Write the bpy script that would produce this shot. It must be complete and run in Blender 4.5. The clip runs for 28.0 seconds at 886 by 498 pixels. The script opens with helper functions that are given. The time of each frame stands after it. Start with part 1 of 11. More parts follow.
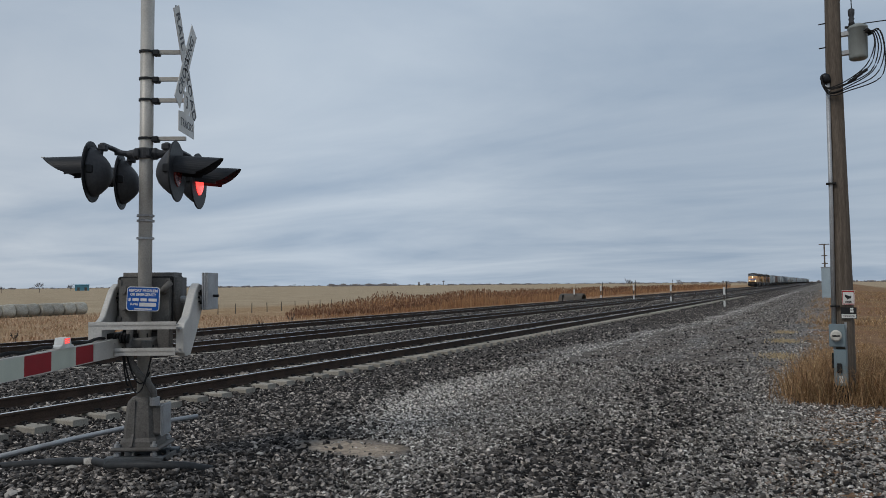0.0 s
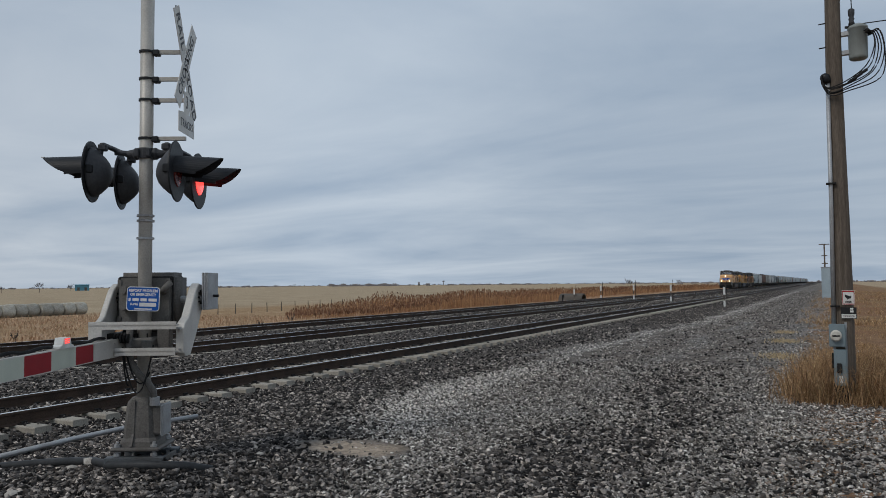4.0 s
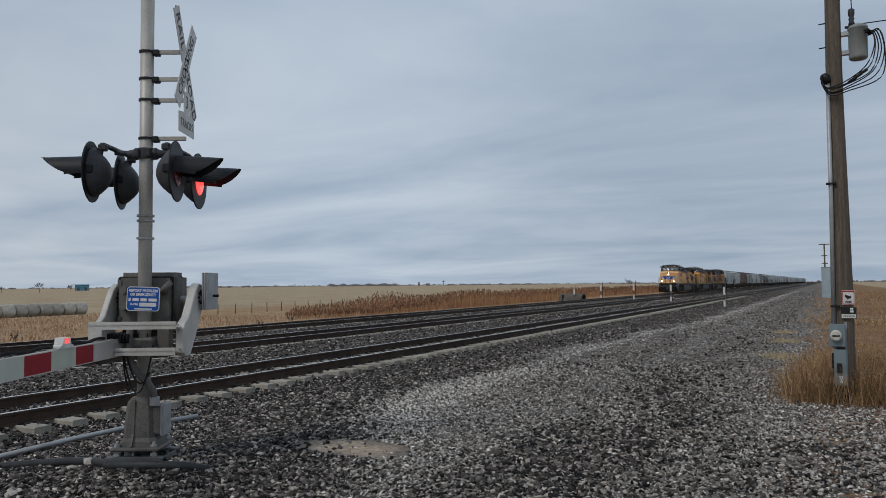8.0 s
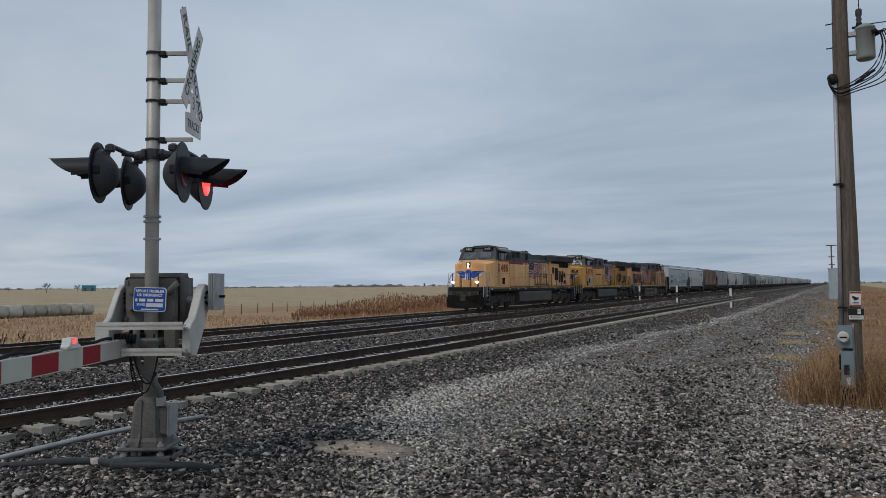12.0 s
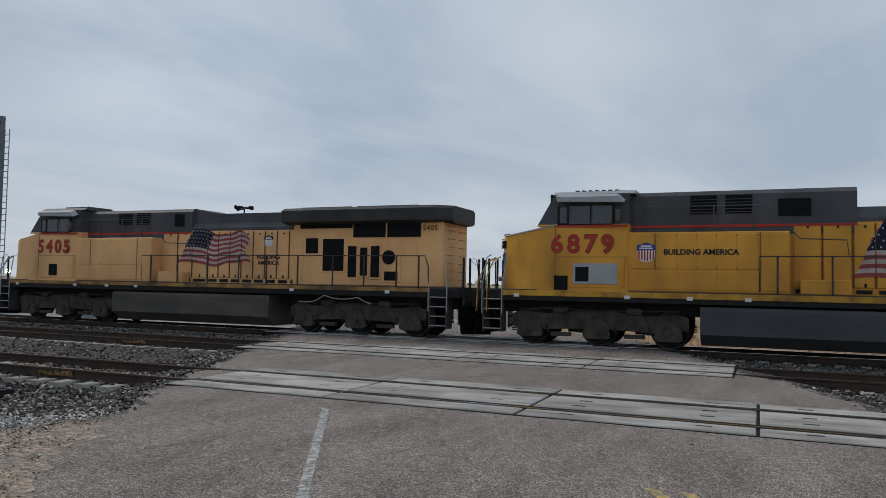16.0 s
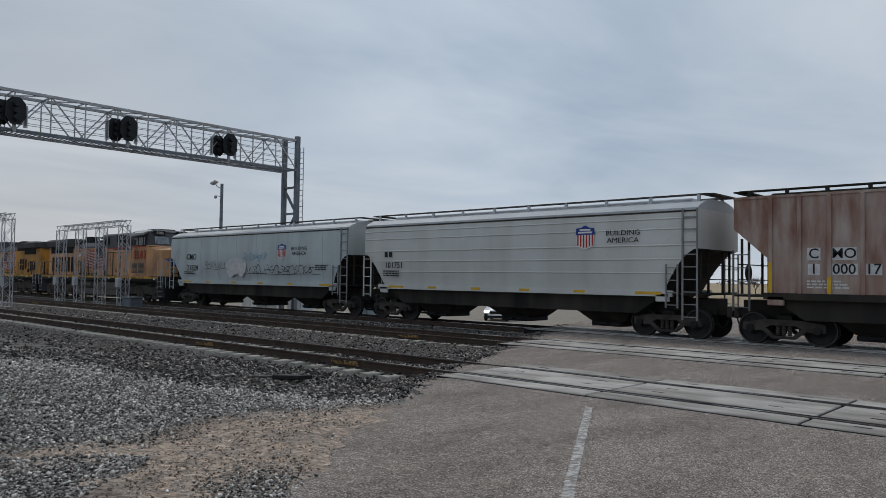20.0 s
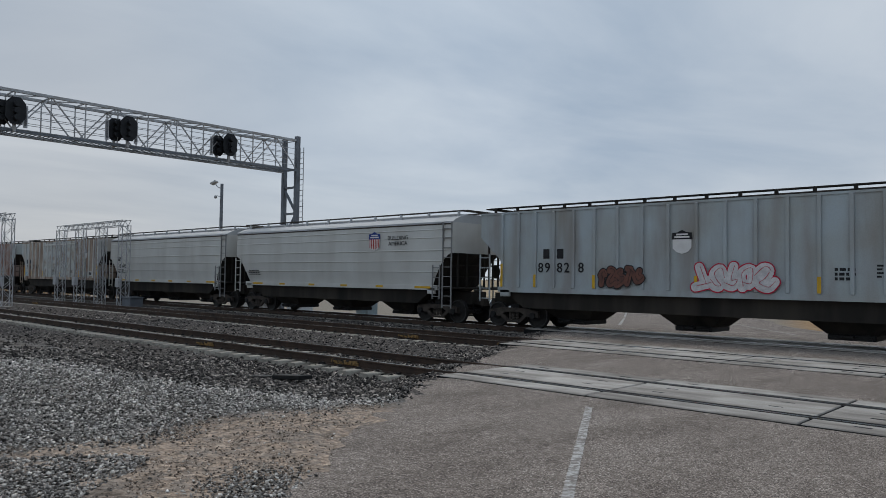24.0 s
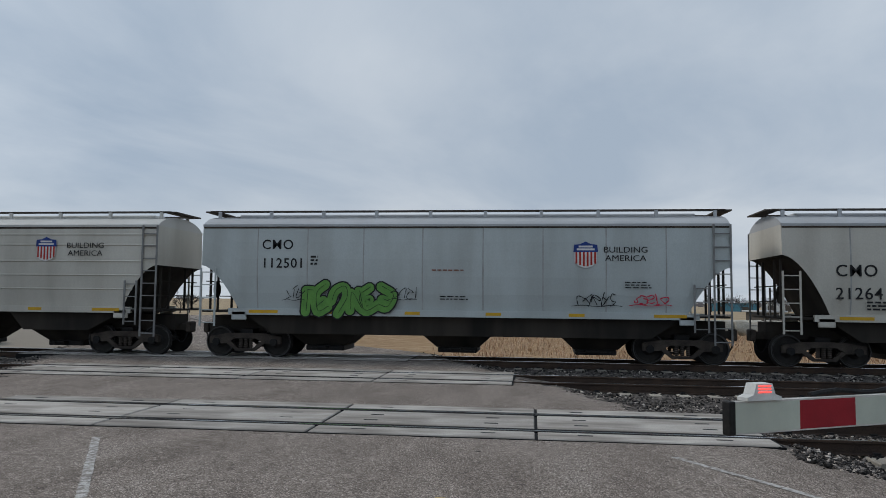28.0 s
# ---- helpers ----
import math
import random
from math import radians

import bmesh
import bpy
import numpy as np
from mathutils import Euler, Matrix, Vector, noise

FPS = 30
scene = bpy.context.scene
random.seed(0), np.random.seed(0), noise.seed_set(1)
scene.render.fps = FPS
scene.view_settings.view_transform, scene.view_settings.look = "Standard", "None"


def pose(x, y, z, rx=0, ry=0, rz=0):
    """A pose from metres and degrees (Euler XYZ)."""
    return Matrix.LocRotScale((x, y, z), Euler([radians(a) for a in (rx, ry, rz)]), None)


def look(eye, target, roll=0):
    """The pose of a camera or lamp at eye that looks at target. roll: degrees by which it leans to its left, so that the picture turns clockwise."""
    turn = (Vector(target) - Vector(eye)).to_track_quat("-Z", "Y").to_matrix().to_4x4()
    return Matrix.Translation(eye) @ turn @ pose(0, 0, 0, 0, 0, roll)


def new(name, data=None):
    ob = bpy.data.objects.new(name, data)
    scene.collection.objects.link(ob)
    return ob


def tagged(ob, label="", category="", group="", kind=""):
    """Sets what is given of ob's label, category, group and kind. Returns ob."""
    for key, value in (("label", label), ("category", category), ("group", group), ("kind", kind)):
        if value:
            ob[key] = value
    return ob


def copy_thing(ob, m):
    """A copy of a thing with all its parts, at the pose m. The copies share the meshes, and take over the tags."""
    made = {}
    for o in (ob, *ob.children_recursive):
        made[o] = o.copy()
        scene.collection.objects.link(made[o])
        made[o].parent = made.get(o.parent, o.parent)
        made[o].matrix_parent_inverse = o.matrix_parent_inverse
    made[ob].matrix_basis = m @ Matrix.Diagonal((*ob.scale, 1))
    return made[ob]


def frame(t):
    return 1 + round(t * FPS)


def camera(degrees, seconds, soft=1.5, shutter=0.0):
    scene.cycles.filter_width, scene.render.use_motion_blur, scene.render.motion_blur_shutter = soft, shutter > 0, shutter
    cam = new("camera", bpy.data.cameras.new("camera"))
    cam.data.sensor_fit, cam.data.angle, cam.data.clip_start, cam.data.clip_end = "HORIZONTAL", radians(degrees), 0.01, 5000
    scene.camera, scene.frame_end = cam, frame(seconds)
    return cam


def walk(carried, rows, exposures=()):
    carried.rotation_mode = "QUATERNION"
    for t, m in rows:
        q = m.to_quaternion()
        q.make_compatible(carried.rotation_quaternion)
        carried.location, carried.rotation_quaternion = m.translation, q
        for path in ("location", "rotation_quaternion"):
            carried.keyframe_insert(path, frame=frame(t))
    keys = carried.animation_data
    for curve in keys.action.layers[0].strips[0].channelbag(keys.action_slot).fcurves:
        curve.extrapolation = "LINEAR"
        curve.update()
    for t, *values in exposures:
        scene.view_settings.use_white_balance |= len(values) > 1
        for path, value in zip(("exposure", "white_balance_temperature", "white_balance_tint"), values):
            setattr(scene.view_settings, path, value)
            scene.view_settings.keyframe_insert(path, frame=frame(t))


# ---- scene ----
cam = camera(61.55, 28.0, soft=0.45)
PATH = (
    (0.0, -0.045, 0.005, 1.787, 92.715, 0.509, 27.345),
    (11.4, -0.045, 0.005, 1.787, 92.715, 0.509, 27.345),
    (12.0, -0.047, 0.003, 1.786, 92.787, 0.454, 27.769),
    (12.5, -0.034, -0.005, 1.790, 92.872, 0.360, 30.355),
    (13.0, -0.017, -0.006, 1.787, 92.992, 0.173, 36.837),
    (13.5, 0.004, 0.010, 1.786, 93.105, -0.009, 45.318),
    (15.5, -0.023, 0.006, 1.773, 92.767, -0.899, 99.617),
    (16.0, 0.010, 0.032, 1.777, 92.671, -1.019, 112.983),
    (16.5, 0.022, 0.038, 1.778, 92.598, -0.686, 122.714),
    (17.0, 0.018, 0.013, 1.778, 92.616, -0.757, 129.105),
    (17.5, 0.017, -0.006, 1.778, 92.494, -0.787, 131.496),
    (18.0, 0.024, 0.021, 1.774, 92.310, -0.706, 132.326),
    (18.5, 0.022, 0.021, 1.766, 92.282, -0.756, 132.619),
    (19.0, 0.016, 0.011, 1.752, 92.298, -0.808, 132.749),
    (25.3, 0.016, 0.011, 1.752, 92.298, -0.808, 132.749),
    (26.0, 0.008, 0.004, 1.761, 92.354, -0.804, 132.438),
    (26.5, 0.005, -0.010, 1.763, 92.689, -0.603, 130.501),
    (27.0, 0.006, -0.035, 1.774, 93.128, -0.486, 122.774),
    (27.5, 0.003, -0.054, 1.781, 93.511, -0.393, 110.870),
    (28.0, 0.008, -0.047, 1.792, 93.937, -0.588, 96.769),
)
walk(cam, [(t, pose(x, y, z, rx, ry, rz)) for t, x, y, z, rx, ry, rz in PATH], exposures=((0.0, 0.0), (13.0, 0.0), (16.0, 0.12), (28.0, 0.12)))

# ---- sky and sun ----
world = bpy.data.worlds.new("overcast_sky")
scene.world = world
world.use_nodes = True
wt = world.node_tree
wt.nodes.clear()


def wnode(kind, **kw):
    n = wt.nodes.new(kind)
    for k, v in kw.items():
        n.inputs[k].default_value = v
    return n


SUN_AZ, SUN_EL = radians(200), radians(16)   # compass turn from +Y towards +X, height
sky = wt.nodes.new("ShaderNodeTexSky")
sky.sky_type = "NISHITA"
sky.sun_disc = False
sky.sun_elevation, sky.sun_rotation = SUN_EL, SUN_AZ
sky.dust_density = 2.0
coord = wt.nodes.new("ShaderNodeTexCoord")
sep = wt.nodes.new("ShaderNodeSeparateXYZ")
wt.links.new(coord.outputs["Generated"], sep.inputs[0])
# flat cloud deck: the direction divided by its height
hgt = wt.nodes.new("ShaderNodeMath")
hgt.operation = "MAXIMUM"
hgt.inputs[1].default_value = 0.0
wt.links.new(sep.outputs[2], hgt.inputs[0])
add = wt.nodes.new("ShaderNodeMath")
add.inputs[1].default_value = 0.10
wt.links.new(hgt.outputs[0], add.inputs[0])
comb = wt.nodes.new("ShaderNodeCombineXYZ")
for i in range(3):
    wt.links.new(add.outputs[0], comb.inputs[i])
div = wt.nodes.new("ShaderNodeVectorMath")
div.operation = "DIVIDE"
wt.links.new(coord.outputs["Generated"], div.inputs[0])
wt.links.new(comb.outputs[0], div.inputs[1])
mp = wt.nodes.new("ShaderNodeMapping")
mp.inputs["Rotation"].default_value = (0, 0, radians(35))
mp.inputs["Scale"].default_value = (0.62, 0.95, 0.4)
wt.links.new(div.outputs[0], mp.inputs[0])
n1 = wnode("ShaderNodeTexNoise", Scale=0.75, Detail=8.0, Roughness=0.54, Distortion=0.4)
wt.links.new(mp.outputs[0], n1.inputs["Vector"])
ramp = wt.nodes.new("ShaderNodeValToRGB")
ramp.color_ramp.elements[0].position, ramp.color_ramp.elements[1].position = 0.33, 0.68
ramp.color_ramp.elements[0].color = (0.325, 0.415, 0.535, 1)
ramp.color_ramp.elements[1].color = (0.518, 0.596, 0.688, 1)
wt.links.new(n1.outputs["Fac"], ramp.inputs[0])
# pale band near the horizon, strongest in the south
hz = wt.nodes.new("ShaderNodeMapRange")
hz.inputs["From Min"].default_value, hz.inputs["From Max"].default_value = 0.0, 0.16
hz.inputs["To Min"].default_value, hz.inputs["To Max"].default_value = 0.55, 0.0
wt.links.new(sep.outputs[2], hz.inputs[0])
mixh = wt.nodes.new("ShaderNodeMixRGB")
mixh.inputs[2].default_value = (0.53, 0.595, 0.645, 1)
west = wt.nodes.new("ShaderNodeMapRange")
west.inputs["From Min"].default_value, west.inputs["From Max"].default_value = 0.85, -0.75
wt.links.new(sep.outputs[1], west.inputs[0])
band = wt.nodes.new("ShaderNodeMath")
band.operation = "MULTIPLY_ADD"
band.inputs[1].default_value, band.inputs[2].default_value = 0.95, 0.05
wt.links.new(west.outputs[0], band.inputs[0])
hzw = wt.nodes.new("ShaderNodeMath")
hzw.operation = "MULTIPLY"
wt.links.new(hz.outputs[0], hzw.inputs[0])
wt.links.new(band.outputs[0], hzw.inputs[1])
wt.links.new(hzw.outputs[0], mixh.inputs[0])
wt.links.new(ramp.outputs[0], mixh.inputs[1])
# greyer towards the west
grey = wt.nodes.new("ShaderNodeMixRGB")
grey.blend_type = "MULTIPLY"
grey.inputs[2].default_value = (1.058, 1.0, 0.95, 1)
warm = wt.nodes.new("ShaderNodeMapRange")
warm.inputs["From Min"].default_value, warm.inputs["From Max"].default_value = -0.60, -1.0
wt.links.new(sep.outputs[0], warm.inputs[0])
wt.links.new(warm.outputs[0], grey.inputs[0])
wt.links.new(mixh.outputs[0], grey.inputs[1])
# heavier cloud in the north and south
north = wt.nodes.new("ShaderNodeMapRange")
north.inputs["From Min"].default_value, north.inputs["From Max"].default_value = 0.84, 1.0
north.inputs["To Min"].default_value, north.inputs["To Max"].default_value = 1.0, 0.90
wt.links.new(sep.outputs[1], north.inputs[0])
dull = wt.nodes.new("ShaderNodeVectorMath")
dull.operation = "SCALE"
south = wt.nodes.new("ShaderNodeMapRange")
south.inputs["From Min"].default_value, south.inputs["From Max"].default_value = -0.62, -0.95
south.inputs["To Min"].default_value, south.inputs["To Max"].default_value = 1.0, 0.80
wt.links.new(sep.outputs[1], south.inputs[0])
dim = wt.nodes.new("ShaderNodeVectorMath")
dim.operation = "SCALE"
wt.links.new(grey.outputs[0], dim.inputs[0])
wt.links.new(south.outputs[0], dim.inputs["Scale"])
wt.links.new(dim.outputs[0], dull.inputs[0])
wt.links.new(north.outputs[0], dull.inputs["Scale"])
bg_cloud = wnode("ShaderNodeBackground", Strength=1.0)
wt.links.new(dull.outputs[0], bg_cloud.inputs[0])
bg_sky = wnode("ShaderNodeBackground", Strength=0.06)
wt.links.new(sky.outputs[0], bg_sky.inputs[0])
addsh = wt.nodes.new("ShaderNodeMixShader")
addsh.inputs[0].default_value = 0.97
wt.links.new(bg_sky.outputs[0], addsh.inputs[1])
wt.links.new(bg_cloud.outputs[0], addsh.inputs[2])
wout = wt.nodes.new("ShaderNodeOutputWorld")
wt.links.new(addsh.outputs[0], wout.inputs[0])

sun = new("sun", bpy.data.lights.new("sun", "SUN"))
sun.data.energy, sun.data.angle, sun.data.color = 1.15, radians(14), (1.0, 0.95, 0.88)
sd = Vector((math.sin(SUN_AZ) * math.cos(SUN_EL + 0.5), math.cos(SUN_AZ) * math.cos(SUN_EL + 0.5), math.sin(SUN_EL + 0.5)))
sun.matrix_world = look(sd * 50, (0, 0, 0))
scene.view_settings.exposure = 0.0

# ---- materials ----
def mat(name, a, b=None, rough=0.7, metal=0.0, s1=3.0, s2=40.0, bump=0.15, dist=0.01, fine=0.35, stretch=(1, 1, 1), pos=(0.35, 0.68), rand=0.0, dirt=None, dirt_amt=0.0, spec=0.15, axis_dirt=None, grain=(0.3, 0.7), grit=0.5):
    """A surface of colour a that drifts to b over noise of scale s1 (per metre) with grain of scale s2."""
    m = bpy.data.materials.new(name)
    m.use_nodes = True
    t = m.node_tree
    bs = t.nodes["Principled BSDF"]
    bs.inputs["Metallic"].default_value = metal
    bs.inputs["Specular IOR Level"].default_value = spec
    b = b or tuple(0.8 * c for c in a)
    tc = t.nodes.new("ShaderNodeTexCoord")
    mpg = t.nodes.new("ShaderNodeMapping")
    mpg.inputs["Scale"].default_value = stretch
    t.links.new(tc.outputs["Object"], mpg.inputs[0])
    na = t.nodes.new("ShaderNodeTexNoise")
    na.inputs["Scale"].default_value, na.inputs["Detail"].default_value = s1, 5
    nb = t.nodes.new("ShaderNodeTexNoise")
    nb.inputs["Scale"].default_value, nb.inputs["Detail"].default_value, nb.inputs["Roughness"].default_value = s2, 4 if grit < 0.7 else 9, grit
    t.links.new(mpg.outputs[0], na.inputs["Vector"])
    t.links.new(mpg.outputs[0], nb.inputs["Vector"])
    r1 = t.nodes.new("ShaderNodeMapRange")
    r1.inputs["From Min"].default_value, r1.inputs["From Max"].default_value = pos
    t.links.new(na.outputs["Fac"], r1.inputs[0])
    mx = t.nodes.new("ShaderNodeMixRGB")
    mx.inputs[1].default_value, mx.inputs[2].default_value = (*a, 1), (*b, 1)
    t.links.new(r1.outputs[0], mx.inputs[0])
    gr = t.nodes.new("ShaderNodeMapRange")
    gr.inputs["From Min"].default_value, gr.inputs["From Max"].default_value = grain
    gr.inputs["To Min"].default_value, gr.inputs["To Max"].default_value = 1 - fine, 1 + fine
    t.links.new(nb.outputs["Fac"], gr.inputs[0])
    mul = t.nodes.new("ShaderNodeVectorMath")
    mul.operation = "SCALE"
    t.links.new(mx.outputs[0], mul.inputs[0])
    t.links.new(gr.outputs[0], mul.inputs["Scale"])
    out = mul.outputs[0]
    if rand:
        oi = t.nodes.new("ShaderNodeObjectInfo")
        rr = t.nodes.new("ShaderNodeMapRange")
        rr.inputs["To Min"].default_value, rr.inputs["To Max"].default_value = 1 - rand, 1 + rand
        t.links.new(oi.outputs["Random"], rr.inputs[0])
        m2 = t.nodes.new("ShaderNodeVectorMath")
        m2.operation = "SCALE"
        t.links.new(out, m2.inputs[0])
        t.links.new(rr.outputs[0], m2.inputs["Scale"])
        out = m2.outputs[0]
    if dirt:
        nd = t.nodes.new("ShaderNodeTexNoise")
        nd.inputs["Scale"].default_value, nd.inputs["Detail"].default_value = 1.0, 6
        md = t.nodes.new("ShaderNodeMapping")
        md.inputs["Scale"].default_value = axis_dirt or (1.5, 1.5, 0.35)
        t.links.new(tc.outputs["Object"], md.inputs[0])
        t.links.new(md.outputs[0], nd.inputs["Vector"])
        rd = t.nodes.new("ShaderNodeMapRange")
        rd.inputs["From Min"].default_value, rd.inputs["From Max"].default_value = 0.43, 0.68
        rd.inputs["To Max"].default_value = dirt_amt
        t.links.new(nd.outputs["Fac"], rd.inputs[0])
        mdx = t.nodes.new("ShaderNodeMixRGB")
        mdx.inputs[2].default_value = (*dirt, 1)
        t.links.new(rd.outputs[0], mdx.inputs[0])
        t.links.new(out, mdx.inputs[1])
        out = mdx.outputs[0]
    t.links.new(out, bs.inputs["Base Color"])
    rv = t.nodes.new("ShaderNodeMapRange")
    rv.inputs["To Min"].default_value, rv.inputs["To Max"].default_value = max(0.03, rough - 0.12), min(1, rough + 0.12)
    t.links.new(nb.outputs["Fac"], rv.inputs[0])
    t.links.new(rv.outputs[0], bs.inputs["Roughness"])
    if bump:
        bp = t.nodes.new("ShaderNodeBump")
        bp.inputs["Strength"].default_value, bp.inputs["Distance"].default_value = bump, dist
        t.links.new(nb.outputs["Fac"], bp.inputs["Height"])
        t.links.new(bp.outputs[0], bs.inputs["Normal"])
    return m


def glow(name, col, strength, base=(0.05, 0.05, 0.05)):
    m = bpy.data.materials.new(name)
    m.use_nodes = True
    bs = m.node_tree.nodes["Principled BSDF"]
    bs.inputs["Base Color"].default_value = (*base, 1)
    bs.inputs["Emission Color"].default_value = (*col, 1)
    bs.inputs["Emission Strength"].default_value = strength
    bs.inputs["Roughness"].default_value = 0.25
    return m


M = {}
M["ballast"] = mat("ballast", (0.085, 0.083, 0.085), (0.13, 0.125, 0.122), 0.9, s1=0.8, s2=22, bump=0.6, dist=0.03, fine=0.5)
M["asphalt"] = mat("asphalt", (0.178, 0.150, 0.130), (0.258, 0.222, 0.192), 0.92, s1=0.5, s2=22, bump=0.7, dist=0.012, fine=0.6, grain=(0.38, 0.62), grit=0.9, dirt=(0.14, 0.116, 0.10), dirt_amt=0.7, axis_dirt=(0.5, 0.9, 1.0))
M["concrete"] = mat("concrete", (0.45, 0.418, 0.378), (0.31, 0.286, 0.258), 0.85, s1=1.6, s2=60, bump=0.25, dist=0.004, fine=0.2, rand=0.16, dirt=(0.15, 0.128, 0.11), dirt_amt=0.75, axis_dirt=(2.5, 0.5, 1.0))
M["tie"] = mat("concrete_tie", (0.365, 0.335, 0.285), (0.25, 0.225, 0.19), 0.9, s1=4, s2=50, bump=0.25, fine=0.22, rand=0.15)
M["rail_side"] = mat("rusty_rail", (0.042, 0.030, 0.024), (0.070, 0.046, 0.034), 0.75, s1=3, s2=50, bump=0.2, dist=0.004)
M["rail_top"] = mat("polished_rail", (0.78, 0.77, 0.76), (0.66, 0.65, 0.64), 0.16, metal=1.0, s1=2, s2=60, bump=0.02, dist=0.001, fine=0.08, stretch=(20, 0.6, 1))
M["black"] = mat("black_steel", (0.013, 0.013, 0.014), (0.024, 0.022, 0.02), 0.6, s1=3, s2=50, bump=0.15, dist=0.004)
M["rubber"] = mat("black_rubber", (0.016, 0.016, 0.017), (0.028, 0.027, 0.026), 0.8, s1=5, s2=60)
M["galv"] = mat("galvanised_steel", (0.42, 0.43, 0.44), (0.33, 0.33, 0.335), 0.5, metal=0.45, s1=5, s2=60, bump=0.08, dist=0.003, fine=0.15, dirt=(0.2, 0.17, 0.14), dirt_amt=0.45)
M["alu"] = mat("brushed_aluminium", (0.475, 0.455, 0.42), (0.385, 0.365, 0.335), 0.5, metal=0.25, s1=3, s2=70, bump=0.06, dist=0.002, fine=0.12, dirt=(0.22, 0.18, 0.145), dirt_amt=0.55)
M["worn_ink"] = mat("faded_sign_ink", (0.105, 0.108, 0.115), (0.07, 0.072, 0.078), 0.6, s1=8, s2=60, bump=0, fine=0.1)
M["grey_box"] = mat("grey_painted_steel", (0.160, 0.154, 0.145), (0.118, 0.112, 0.104), 0.6, s1=4, s2=60, bump=0.08, dist=0.003, fine=0.15, dirt=(0.10, 0.085, 0.07), dirt_amt=0.5)
M["yoke"] = mat("pale_cast_aluminium", (0.58, 0.56, 0.525), (0.47, 0.45, 0.42), 0.5, metal=0.15, s1=4, s2=60, bump=0.06, dist=0.002, fine=0.1, dirt=(0.28, 0.25, 0.21), dirt_amt=0.45)
M["white"] = mat("white_paint", (0.68, 0.68, 0.66), (0.6, 0.6, 0.58), 0.6, s1=6, s2=60, bump=0.05, fine=0.08, dirt=(0.4, 0.37, 0.33), dirt_amt=0.35)
M["line"] = mat("worn_road_paint", (0.46, 0.44, 0.415), (0.22, 0.195, 0.175), 0.85, s1=16, s2=60, bump=0.3, fine=0.35, pos=(0.42, 0.60))
M["yline"] = mat("worn_yellow_paint", (0.50, 0.36, 0.13), (0.24, 0.20, 0.15), 0.85, s1=14, s2=90, bump=0.3, fine=0.25, pos=(0.40, 0.58))
M["retro_white"] = mat("retroreflective_white", (0.50, 0.53, 0.45), (0.45, 0.48, 0.41), 0.45, s1=6, s2=200, bump=0.03, fine=0.06, dirt=(0.3, 0.28, 0.24), dirt_amt=0.3)
M["retro_red"] = mat("retroreflective_red", (0.30, 0.022, 0.03), (0.24, 0.018, 0.025), 0.4, s1=6, s2=200, bump=0.03, fine=0.08)
M["blue_sign"] = mat("blue_sign_face", (0.015, 0.09, 0.36), (0.012, 0.075, 0.31), 0.4, s1=6, s2=120, bump=0.02, fine=0.05)
M["lens_off"] = mat("dark_red_lens", (0.10, 0.010, 0.008), (0.07, 0.008, 0.006), 0.2, s1=20, s2=150, bump=0.5, dist=0.004)
M["lens_on"] = glow("lit_red_lens", (1.0, 0.06, 0.05), 1.9, (0.3, 0.01, 0.01))
M["wood_pole"] = mat("weathered_pole_wood", (0.150, 0.122, 0.098), (0.088, 0.071, 0.057), 0.9, s1=4, s2=30, bump=0.5, dist=0.01, fine=0.3, stretch=(6, 6, 0.35))
M["stone"] = mat("crushed_stone", (0.115, 0.113, 0.117), (0.19, 0.183, 0.18), 0.9, s1=6, s2=30, bump=0.2, fine=0.3)
M["dry_grass"] = mat("dry_grass", (0.42, 0.27, 0.13), (0.27, 0.165, 0.085), 0.95, s1=0.6, s2=12, bump=0, fine=0.3)
M["pale_grass"] = mat("pale_grass", (0.55, 0.42, 0.25), (0.40, 0.28, 0.15), 0.95, s1=0.4, s2=8, bump=0, fine=0.3)
M["yellow_clean"] = mat("armour_yellow", (0.74, 0.355, 0.052), (0.60, 0.275, 0.040), 0.42, s1=0.5, s2=30, bump=0.04, dist=0.003, fine=0.05, dirt=(0.20, 0.10, 0.035), dirt_amt=0.5, axis_dirt=(0.7, 0.7, 0.35))
M["yellow_faded"] = mat("faded_armour_yellow", (0.86, 0.485, 0.215), (0.74, 0.395, 0.165), 0.55, s1=0.5, s2=30, bump=0.04, dist=0.003, fine=0.06, dirt=(0.34, 0.20, 0.11), dirt_amt=0.45, axis_dirt=(0.7, 0.7, 0.35))
M["yellow_dirty"] = mat("grimy_armour_yellow", (0.62, 0.34, 0.165), (0.45, 0.235, 0.12), 0.65, s1=0.6, s2=30, bump=0.05, dist=0.003, fine=0.09, dirt=(0.15, 0.10, 0.075), dirt_amt=0.75, axis_dirt=(0.8, 0.8, 0.4))
M["yellow_sooty"] = mat("sooty_armour_yellow", (0.55, 0.26, 0.045), (0.30, 0.14, 0.035), 0.6, s1=0.7, s2=30, bump=0.05, dist=0.003, fine=0.1, dirt=(0.09, 0.06, 0.035), dirt_amt=0.8, axis_dirt=(0.6, 0.6, 0.5))
M["wing_black"] = mat("sooty_wing_grey", (0.060, 0.057, 0.056), (0.036, 0.034, 0.034), 0.65, s1=0.8, s2=30, bump=0.04, fine=0.12)
M["loco_grey"] = mat("harbour_mist_grey", (0.092, 0.092, 0.098), (0.066, 0.065, 0.069), 0.6, s1=0.8, s2=30, bump=0.05, dist=0.003, fine=0.08, dirt=(0.045, 0.040, 0.036), dirt_amt=0.5)
